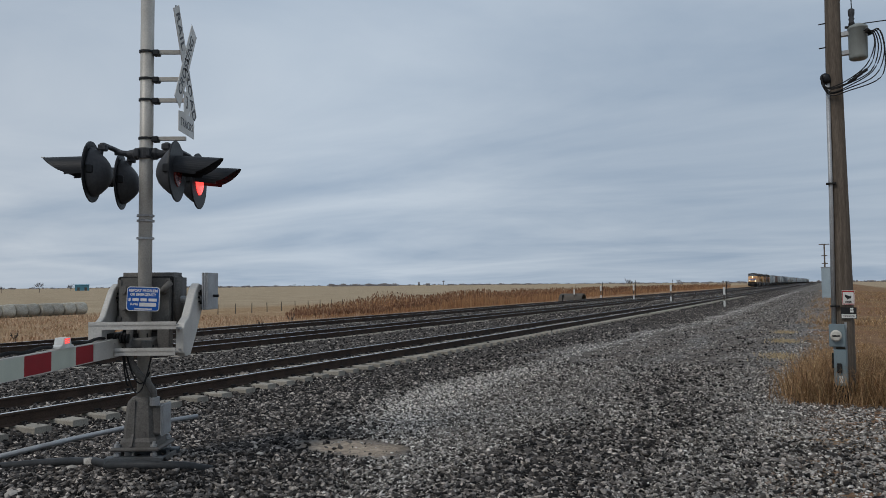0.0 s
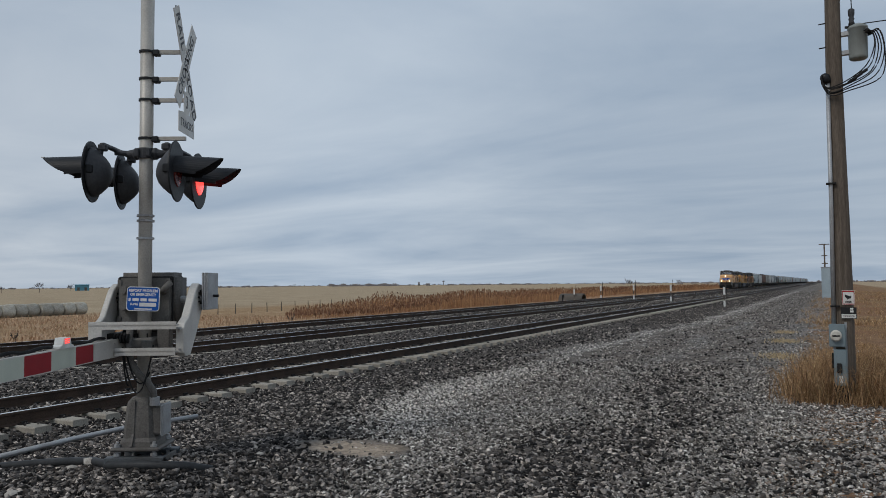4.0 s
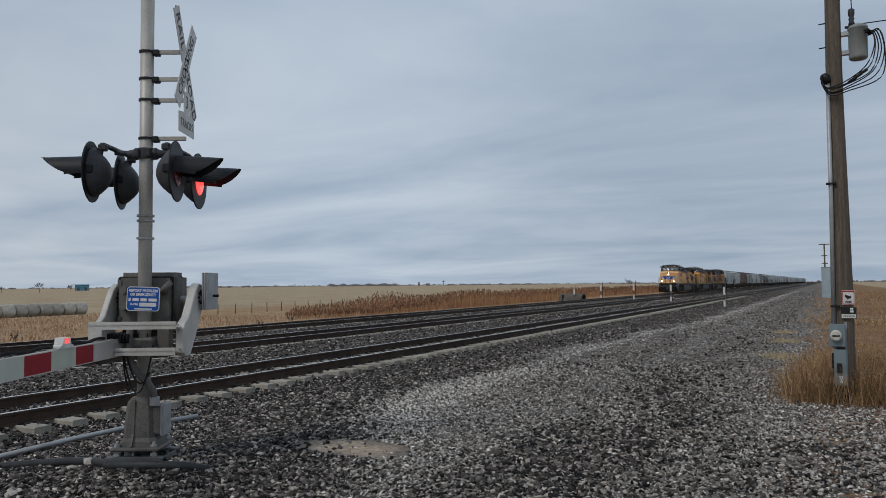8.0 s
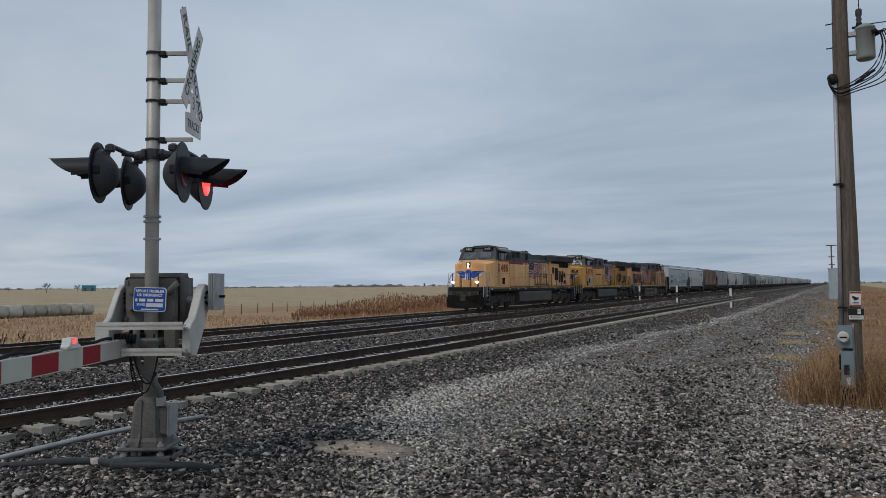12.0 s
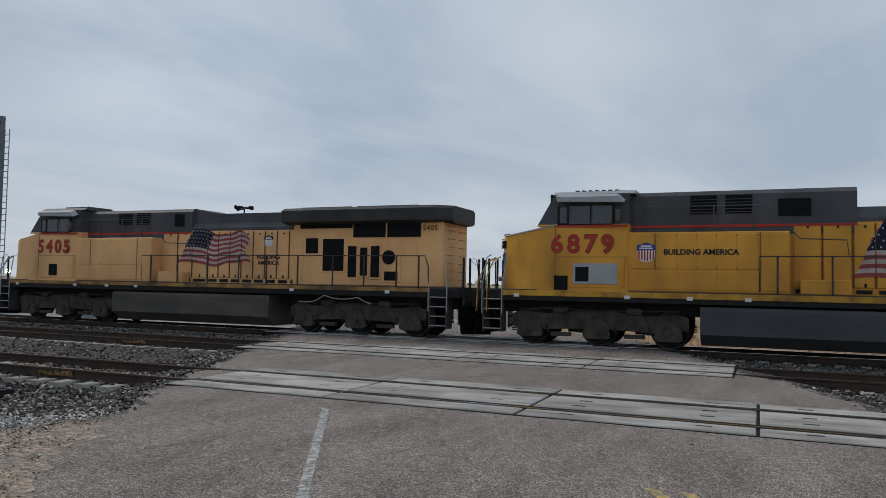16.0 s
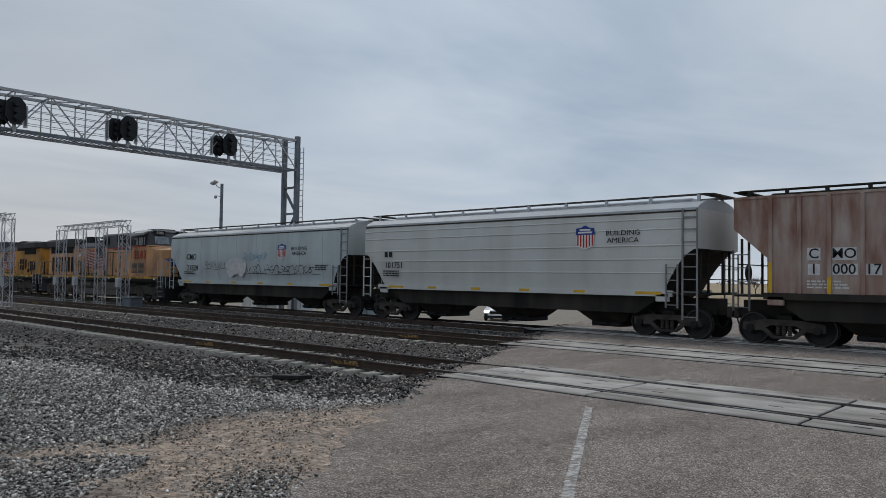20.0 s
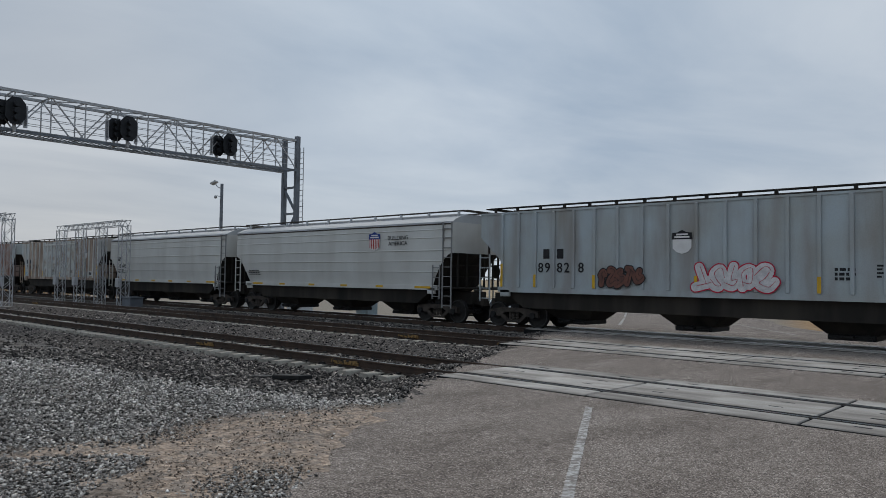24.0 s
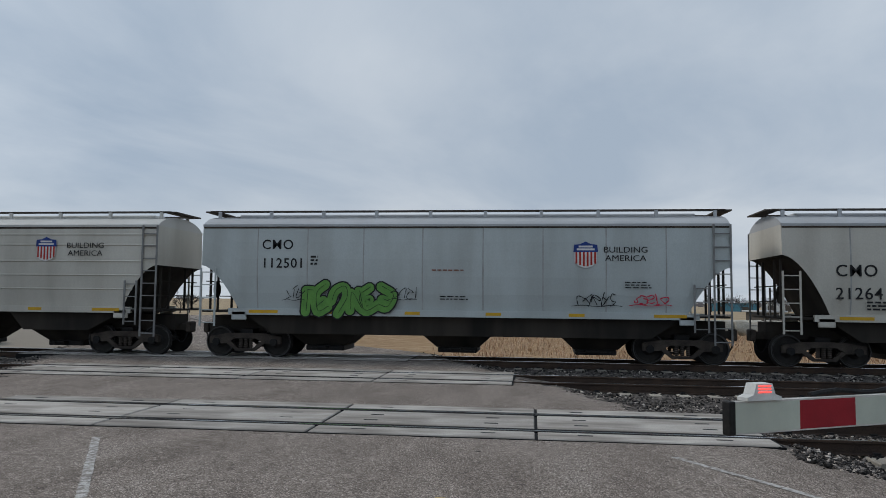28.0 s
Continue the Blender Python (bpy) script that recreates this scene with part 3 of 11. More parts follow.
def ground_grid():
    fx = np.concatenate([-np.geomspace(4500, 60, 22), np.linspace(-58, -28, 26), np.linspace(-27.5, 6, 190), np.linspace(6.5, 40, 34), np.geomspace(44, 4500, 20)])
    fy = np.concatenate([-np.geomspace(4500, 62, 22), np.linspace(-60, -20.5, 60), np.linspace(-20, 30, 260), np.linspace(30.5, 120, 90), np.geomspace(124, 4500, 30)])
    X, Y = np.meshgrid(fx, fy, indexing="ij")
    Z = ground_z(X, Y)
    r = np.random.RandomState(3)
    rough = r.normal(0, 1, X.shape) * 0.008
    Z = Z + rough * ((X > -27) & (X < 4) & (np.abs(Y) < 60))
    n, k = X.shape
    v = np.stack([X, Y, Z], -1).reshape(-1, 3)
    i = np.arange(n * k).reshape(n, k)
    f = np.stack([i[:-1, :-1], i[1:, :-1], i[1:, 1:], i[:-1, 1:]], -1).reshape(-1, 4)
    return v, f


def ground_material():
    """Stone ballast between the tracks, a gravel drive, dry verge and stubble by their place on the land."""
    m = bpy.data.materials.new("trackside_ground")
    m.use_nodes = True
    t = m.node_tree
    bs = t.nodes["Principled BSDF"]
    bs.inputs["Specular IOR Level"].default_value = 0.0
    N, L = t.nodes.new, t.links.new
    geo = N("ShaderNodeNewGeometry")
    sp = N("ShaderNodeSeparateXYZ")
    L(geo.outputs["Position"], sp.inputs[0])

    def noise_tex(scale, detail=5, rough=0.55):
        n = N("ShaderNodeTexNoise")
        n.inputs["Scale"].default_value, n.inputs["Detail"].default_value, n.inputs["Roughness"].default_value = scale, detail, rough
        L(geo.outputs["Position"], n.inputs["Vector"])
        return n.outputs["Fac"]

    def maprange(src, a, b, c=0.0, d=1.0):
        n = N("ShaderNodeMapRange")
        n.interpolation_type = "SMOOTHSTEP"
        for k, v in zip(("From Min", "From Max", "To Min", "To Max"), (a, b, c, d)):
            n.inputs[k].default_value = v
        L(src, n.inputs[0])
        return n.outputs[0]

    def calc(op, a, b):
        n = N("ShaderNodeMath")
        n.operation = op
        for i, s in enumerate((a, b)):
            if isinstance(s, (int, float)):
                n.inputs[i].default_value = s
            else:
                L(s, n.inputs[i])
        return n.outputs[0]

    def mixc(f, a, b):
        n = N("ShaderNodeMixRGB")
        for i, s in enumerate((f, a, b)):
            if isinstance(s, tuple):
                n.inputs[i].default_value = (*s, 1)
            else:
                L(s, n.inputs[i])
        return n.outputs[0]

    big, mid, fine, wob = noise_tex(0.12), noise_tex(1.1, 6), noise_tex(16, 6, 0.7), noise_tex(0.5, 4)
    voro = N("ShaderNodeTexVoronoi")
    voro.inputs["Scale"].default_value = 19
    L(geo.outputs["Position"], voro.inputs["Vector"])
    cell = N("ShaderNodeSeparateColor")
    L(voro.outputs["Color"], cell.inputs[0])
    x = calc("ADD", sp.outputs[0], calc("MULTIPLY", calc("SUBTRACT", wob, 0.5), 2.2))
    y = sp.outputs[1]
    stone = mixc(cell.outputs[0], (0.026, 0.024, 0.023), (0.150, 0.135, 0.124))
    stone = mixc(maprange(cell.outputs[1], 0.86, 0.95), stone, (0.23, 0.20, 0.18))
    pale_stone = mixc(cell.outputs[0], (0.09, 0.084, 0.079), (0.42, 0.39, 0.36))
    pale_stone = mixc(maprange(mid, 0.35, 0.65), pale_stone, (0.15, 0.142, 0.137))
    dust = mixc(fine, (0.085, 0.072, 0.063), (0.185, 0.158, 0.137))
    # gravel drive: pale loose stone with two worn, darker wheel tracks
    ruts = calc("MULTIPLY", maprange(calc("ABSOLUTE", calc("ADD", x, 4.5), 0), 0.3, 0.9, 1, 0), 0.8)
    ruts = calc("MAXIMUM", ruts, calc("MULTIPLY", maprange(calc("ABSOLUTE", calc("ADD", x, 2.4), 0), 0.3, 1.1, 1, 0), 0.9))
    stk = N("ShaderNodeTexNoise")
    stk.inputs["Scale"].default_value, stk.inputs["Detail"].default_value = 1.0, 6
    smp = N("ShaderNodeMapping")
    smp.inputs["Scale"].default_value = (1.6, 0.22, 1.0)
    L(geo.outputs["Position"], smp.inputs[0])
    L(smp.outputs[0], stk.inputs["Vector"])
    streak = maprange(stk.outputs["Fac"], 0.36, 0.62)
    pale_stone = mixc(streak, pale_stone, (0.15, 0.134, 0.12))
    drive = mixc(calc("MULTIPLY", ruts, maprange(mid, 0.3, 0.6)), pale_stone, dust)
    lump = N("ShaderNodeVectorMath")
    lump.operation = "SCALE"
    L(drive, lump.inputs[0])
    L(maprange(noise_tex(2.2, 8, 0.65), 0.36, 0.64, 0.62, 1.45), lump.inputs["Scale"])
    drive = lump.outputs[0]
    col = mixc(maprange(x, -8.6, -6.8), stone, drive)
    # bare earth patches beside the road
    soil = mixc(maprange(fine, 0.3, 0.7), (0.26, 0.195, 0.148), (0.52, 0.405, 0.315))
    soil = mixc(maprange(noise_tex(5.0, 7, 0.7), 0.40, 0.62, 0.0, 0.75), soil, (0.24, 0.208, 0.18))
    near_soil = calc("MULTIPLY", maprange(calc("ABSOLUTE", calc("ADD", y, 6.5), 0), 1.1, 1.9, 1, 0), calc("MULTIPLY", maprange(x, -7.8, -6.6), maprange(x, -1.4, -2.8)))
    near_soil = calc("MULTIPLY", near_soil, maprange(mid, 0.30, 0.48, 0.5, 1.0))
    col = mixc(near_soil, col, soil)
    clay = mixc(fine, (0.26, 0.205, 0.155), (0.50, 0.41, 0.32))
    near_soil = calc("MAXIMUM", 0.0, calc("MULTIPLY", maprange(calc("ABSOLUTE", calc("SUBTRACT", y, 6.75), 0), 0.12, 0.45, 1, 0), maprange(calc("ABSOLUTE", calc("ADD", sp.outputs[0], 4.65), 0), 0.3, 0.7, 0.95, 0)))
    col = mixc(near_soil, col, clay)
    # dry verge east of the drive, grass and stubble west of the tracks
    verge = mixc(maprange(mid, 0.35, 0.65), (0.31, 0.215, 0.125), (0.19, 0.125, 0.078))
    verge = mixc(maprange(big, 0.4, 0.6), verge, (0.235, 0.135, 0.085))
    col = mixc(maprange(x, -1.0, 0.2), col, verge)
    field = mixc(maprange(big, 0.35, 0.65), (0.42, 0.30, 0.19), (0.35, 0.24, 0.145))
    field = mixc(maprange(mid, 0.3, 0.7), field, (0.29, 0.19, 0.11))
    stub = mixc(maprange(big, 0.35, 0.7), (0.41, 0.325, 0.225), (0.335, 0.26, 0.175))
    field = mixc(maprange(x, -75, -92), field, stub)
    west = maprange(x, -26.4, -28.0)
    col = mixc(west, col, field)
    col = mixc(maprange(x, 14, 22), col, stub)
    # gravel yard beyond the crossing, south-west
    yard = calc("MULTIPLY", maprange(x, -26.3, -27.3), maprange(calc("ADD", y, calc("MULTIPLY", x, -0.35)), 4.0, 0.0))
    yard = calc("MULTIPLY", yard, maprange(x, -120, -85))
    col = mixc(yard, col, mixc(mid, (0.24, 0.21, 0.175), (0.34, 0.30, 0.25)))
    shade = maprange(fine, 0.25, 0.75, 0.68, 1.3)
    sc = N("ShaderNodeVectorMath")
    sc.operation = "SCALE"
    L(col, sc.inputs[0])
    L(shade, sc.inputs["Scale"])
    L(sc.outputs[0], bs.inputs["Base Color"])
    bs.inputs["Roughness"].default_value = 1.0
    bp = N("ShaderNodeBump")
    bp.inputs["Strength"].default_value, bp.inputs["Distance"].default_value = 0.7, 0.03
    L(calc("ADD", calc("MULTIPLY", voro.outputs["Distance"], -1.2), fine), bp.inputs["Height"])
    L(bp.outputs[0], bs.inputs["Normal"])
    return m


def asphalt_material():
    """Coarse chip seal: pale and dark chips in a brown binder, darker stained lanes."""
    m = bpy.data.materials.new("worn_chip_seal")
    m.use_nodes = True
    t = m.node_tree
    bs = t.nodes["Principled BSDF"]
    N, L = t.nodes.new, t.links.new
    geo = N("ShaderNodeNewGeometry")

    def tex(kind, scale, vec=None, **kw):
        n = N(kind)
        n.inputs["Scale"].default_value = scale
        for k, v in kw.items():
            n.inputs[k].default_value = v
        L(vec or geo.outputs["Position"], n.inputs["Vector"])
        return n

    def ramp(src, pairs):
        n = N("ShaderNodeValToRGB")
        while len(n.color_ramp.elements) < len(pairs):
            n.color_ramp.elements.new(0.5)
        for e, (p, c) in zip(n.color_ramp.elements, pairs):
            e.position, e.color = p, (*c, 1)
        L(src, n.inputs[0])
        return n.outputs[0]

    def mult(a, b):
        n = N("ShaderNodeMixRGB")
        n.blend_type = "MULTIPLY"
        n.inputs[0].default_value = 1.0
        L(a, n.inputs[1])
        L(b, n.inputs[2])
        return n.outputs[0]
    chips = tex("ShaderNodeTexVoronoi", 95)
    sep = N("ShaderNodeSeparateColor")
    L(chips.outputs["Color"], sep.inputs[0])
    col = ramp(sep.outputs[0], [(0.0, (0.074, 0.062, 0.054)), (0.5, (0.208, 0.177, 0.155)), (0.85, (0.345, 0.30, 0.264)), (1.0, (0.60, 0.54, 0.49))])
    mp = N("ShaderNodeMapping")
    mp.inputs["Rotation"].default_value = (0, 0, -math.atan(SLOPE))
    mp.inputs["Scale"].default_value = (0.35, 1.1, 1)
    L(geo.outputs["Position"], mp.inputs[0])
    lane = tex("ShaderNodeTexNoise", 1.0, mp.outputs[0], Detail=6.0, Roughness=0.6)
    col = mult(col, ramp(lane.outputs["Fac"], [(0.34, (0.76, 0.735, 0.72)), (0.56, (1.02, 1.0, 0.985)), (0.72, (1.14, 1.14, 1.14))]))
    mid = tex("ShaderNodeTexNoise", 7.0, Detail=6.0, Roughness=0.7)
    col = mult(col, ramp(mid.outputs["Fac"], [(0.34, (0.80, 0.79, 0.78)), (0.62, (1.12, 1.12, 1.12))]))
    L(col, bs.inputs["Base Color"])
    bs.inputs["Roughness"].default_value = 0.95
    bs.inputs["Specular IOR Level"].default_value = 0.1
    bp = N("ShaderNodeBump")
    bp.inputs["Strength"].default_value, bp.inputs["Distance"].default_value = 0.6, 0.008
    L(sep.outputs[1], bp.inputs["Height"])
    L(bp.outputs[0], bs.inputs["Normal"])
    return m


M["asphalt"] = asphalt_material()
gv, gf = ground_grid()
M["ground"] = ground_material()
ground = quads_mesh("ground", gv, gf, M["ground"])
tagged(ground, "dark ballast, pale gravel drive, dry verge and wide stubble fields", "ground", kind="structure")


# ---- road ----
def build_road():
    xs = np.concatenate([np.linspace(-110, -28, 42), np.linspace(-27, 8, 141)])
    n = 25
    r = np.random.RandomState(5)
    v, f = [], []
    for i, x in enumerate(xs):
        wl, wr = r.normal(0, 0.07), r.normal(0, 0.07)
        for k in range(n):
            u = k / (n - 1)
            y = (road_left(x) + wl) * (1 - u) + (road_right(x) + wr) * u
            z = road_z(x) - (0.03 if k in (0, n - 1) else 0)
            v.append((x, y, z - 0.012 + r.normal(0, 0.0015)))
    for i in range(len(xs) - 1):
        for k in range(n - 1):
            a = i * n + k
            f.append((a, a + n, a + n + 1, a + 1))
    # skirts
    road = pile("road", v, f, M["asphalt"])
    return tagged(road, "worn grey-brown asphalt road crossing the tracks askew", "road", kind="structure")


road = build_road()


def stripe(name, x0, x1, c, width, material, label, ragged=0.004, slope=SLOPE):
    """Painted line along the road: y = slope * x + c."""
    bm = bmesh.new()
    r = random.Random(int(c * 10))
    xs = np.arange(x0, x1 + 0.01, 0.25)
    q = None
    for x in xs:
        z = float(road_z(x)) - 0.006
        w = width / 2 / math.cos(math.atan(SLOPE))
        a = bm.verts.new((x, slope * x + c - w + r.uniform(-ragged, ragged), z))
        b = bm.verts.new((x, slope * x + c + w + r.uniform(-ragged, ragged), z))
        if q:
            bm.faces.new((q[0], a, b, q[1]))
        q = (a, b)
    ob = part(name, bm, material)
    return tagged(ob, label, "road marking", kind="structure")


stripe("road_line", -9.10, 7, -0.434, 0.10, M["line"], "worn white edge line on asphalt", slope=0.567)
stripe("road_line", -9.1, -6.3, 6.52, 0.09, M["line"], "worn white edge line on asphalt")
stripe("road_line", -6.75, 7, 2.80, 0.11, M["yline"], "faded double yellow centre line on asphalt")
stripe("road_line", -6.75, 7, 3.10, 0.11, M["yline"], "faded double yellow centre line on asphalt")

# ---- tracks ----
def rail_profile(cx):
    h = [(-0.070, -0.186), (-0.070, -0.176), (-0.012, -0.158), (-0.009, -0.048), (-0.036, -0.036), (-0.037, -0.010), (-0.030, -0.001)]
    return [(cx + x, z) for x, z in h] + [(cx - x, z) for x, z in reversed(h)]


PANELS = ((-9.28, 3.10), (-12.85, 3.10), (-16.1, 3.10))      # first joint, panel length; four panels a track
Y_NEAR, Y_FAR = -420, 1300


def build_track(k):
    cx = TX[k]
    track = thing("track_%d" % (k + 1), pose(cx, 0, 0), "steel rails on pale concrete ties in dark ballast", "railway track", kind="structure")
    for s in (-1, 1):
        bm = bmesh.new()
        prism(bm, rail_profile(s * GAUGE), Y_NEAR, Y_FAR)
        part("rail", bm, M["rail_side"], track, "dark rusty rail")
        bm = bmesh.new()
        prism(bm, [(s * GAUGE + a, z) for a, z in ((-0.030, -0.004), (-0.030, 0.002), (0.030, 0.002), (0.030, -0.004))], Y_NEAR, Y_FAR)
        part("running_surface", bm, M["rail_top"], track, "polished running surface")
    y0 = PANELS[k][0]
    y1 = y0 + 4 * PANELS[k][1]
    # ties
    bm = bmesh.new()
    prism(bm, [(-0.14, -0.40), (0.14, -0.40), (0.13, -0.20), (0.11, -0.18), (-0.11, -0.18), (-0.13, -0.20)], -1.28, 1.28, "x")
    tie = None
    ys = np.arange(-70, 110, 0.61)
    rng = random.Random(k)
    for y in ys:
        if y0 - 0.1 < y < y1 + 0.1:
            continue
        m = pose(rng.uniform(-0.03, 0.03), y + rng.uniform(-0.02, 0.02), rng.uniform(-0.008, 0.004), 0, 0, rng.uniform(-0.6, 0.6))
        if tie is None:
            tie = part("tie", bm, M["tie"], track)
            tie.matrix_basis = m
        else:
            again(tie, track, m)
    # rail fastenings
    bm = bmesh.new()
    for y in np.arange(-70, 80, 0.61):
        if y0 - 0.1 < y < y1 + 0.1 or y < -40 and k:
            continue
        for s in (-1, 1):
            for e in (-1, 1):
                c = s * GAUGE + e * 0.115
                box(bm, c - 0.045, c + 0.045, y - 0.07, y + 0.07, -0.2, -0.165)
                box(bm, c - 0.025, c + 0.02, y - 0.045, y + 0.045, -0.17, -0.135)
    tagged(part("rail_clips", bm, M["black"], track), kind="stuff")
    # crossing panels: gauge panel and two field panels to each length
    L = PANELS[k][1]
    sizes = {"gauge_panel": (-GAUGE + 0.155, GAUGE - 0.155), "field_panel": (GAUGE + 0.11, GAUGE + 0.60)}
    made = {}
    for i in range(4):
        for name, (a, b), side in (("gauge_panel", sizes["gauge_panel"], 1), ("field_panel", sizes["field_panel"], 1), ("field_panel", sizes["field_panel"], -1)):
            m = pose(0, y0 + (i + 0.5) * L, rng.uniform(-0.003, 0.003), 0, 0, 0 if side > 0 else 180)
            if name not in made:
                bm = bmesh.new()
                box(bm, a, b, -L / 2 + 0.022, L / 2 - 0.022, -0.15, 0.002, 0.012)
                made[name] = part(name, bm, M["concrete"], track, "grey concrete crossing panel")
                made[name].matrix_basis = m
            else:
                again(made[name], track, m)
            # lifting slots: flat black patches, the dark of each hollow painted on
    bm = bmesh.new()
    for i in range(4):
        for dy in (-0.9, 0.9):
            for x in (-0.25, 0.25, GAUGE + 0.3, -GAUGE - 0.3):
                y = y0 + (i + 0.5) * L + dy
                box(bm, x - 0.03, x + 0.03, y - 0.10, y + 0.10, -0.01, 0.0045)
    part("lifting_slots", bm, M["black"], track, "black lifting slots in the panels")
    bm = bmesh.new()
    box(bm, -GAUGE - 0.625, GAUGE + 0.625, y0 - 0.02, y1 + 0.02, -0.16, -0.014)
    part("flangeway", bm, M["dark"], track, "black rubber bed and flangeways")
    # flush rubber seals, near-black to show the shaded flangeway gap as well
    for s in (-1, 1):
        for a, b in ((GAUGE - 0.155, GAUGE - 0.0395), (GAUGE + 0.0395, GAUGE + 0.11)):
            bm = bmesh.new()
            box(bm, min(s * a, s * b), max(s * a, s * b), y0, y1, -0.014, -0.002)
            part("rubber_seal", bm, M["dark"], track, "black rubber seal beside the rail, with the flangeway's shade in its colour")
    bm = bmesh.new()
    for e in (y0 - 0.12, y1 + 0.02):
        for s in (-1, 1):
            prism(bm, [(e, -0.15), (e + 0.10, -0.15), (e + (0.10 if e < y0 else 0.0), -0.02)], s * 1.0 - 0.3, s * 1.0 + 0.3, "x")
    part("end_ramp", bm, M["black"], track, "steel end ramps")
    return track


for k in range(3):
    build_track(k)

# ---- crossing signal with gate ----
def rounded_box(x0, x1, y0, y1, z0, z1, r, seg=3):
    bm = bmesh.new()
    box(bm, x0, x1, y0, y1, z0, z1)
    bmesh.ops.bevel(bm, geom=bm.edges[:], offset=r, segments=seg, affect="EDGES")
    return bm


def flasher(parent, s, ly, lens, z=2.87, turn=0.0):
    """One flashing lamp: s = 1 faces along +x."""
    g = new("flasher")
    g.parent = parent
    g.matrix_basis = pose(0.40 * s, ly, z, 0, 0, (0 if s > 0 else 180) + turn)
    bm = bmesh.new()
    lathe(bm, (0, 0, 0), (1, 0, 0), [(-0.010, 0.28), (-0.010, 0.286), (0.0, 0.288), (0.004, 0.282), (0.002, 0.15)], 40)
    part("background_disc", bm, M["lamp_black"], g)
    bm = bmesh.new()
    lathe(bm, (-0.012, 0, 0), (-1, 0, 0), [(0, 0.232), (0.02, 0.228), (0.06, 0.200), (0.11, 0.150), (0.145, 0.105), (0.165, 0.06), (0.170, 0.0)], 28)
    for v in bm.verts:
        v.co.z += 0.10 * v.co.x
    part("lamp_housing", bm, M["lamp_grey"], g, "dark grey cast lamp housing", True)
    for y0, y1 in ((-0.235, -0.19), (0.19, 0.235)):
        bm = bmesh.new()
        box(bm, -0.075, -0.012, y0, y1, -0.04, 0.04, 0.01)
        part("housing_latch", bm, M["lamp_black"], g)
    bm = bmesh.new()
    lathe(bm, (0.004, 0, 0), (1, 0, 0), [(0, 0.145), (0.008, 0.135), (0.016, 0.09), (0.02, 0.0)], 24)
    part("lens", bm, lens, g)
    # visor: open half tube, longest at the top
    bm = bmesh.new()
    n, q = 24, None
    for i in range(n + 1):
        a = math.pi * (-0.05 + 1.10 * i / n)
        y, zz = 0.15 * math.cos(a), 0.15 * math.sin(a)
        ln = 0.20 + 0.225 * max(0.0, math.sin(a)) ** 0.7
        e = [bm.verts.new((0.002, y, zz)), bm.verts.new((ln, y * 0.9, zz - 0.02)), bm.verts.new((ln, y * 0.87, (zz - 0.02) * 0.97)), bm.verts.new((0.002, y * 0.965, zz * 0.965))]
        if q:
            for k in range(4):
                bm.faces.new((q[k], e[k], e[(k + 1) % 4], q[(k + 1) % 4]))
        q = e
    part("visor", bm, M["lamp_black"], g)
    if s < 0 and ly < 0:
        bm = bmesh.new()
        box(bm, 0.40, 0.428, -0.03, 0.05, 0.122, 0.130)
        part("worn_tip", bm, M["white"], g, "bare worn visor tip")
    bm = bmesh.new()
    tube(bm, [(-0.07, 0, 0.17), (-0.08, 0, 0.22), (-0.10, 0, 0.25)], 0.03, 10)
    box(bm, -0.14, -0.06, -0.035, 0.035, 0.20, 0.265, 0.012)
    part("lamp_bracket", bm, M["lamp_grey"], g)
    return g


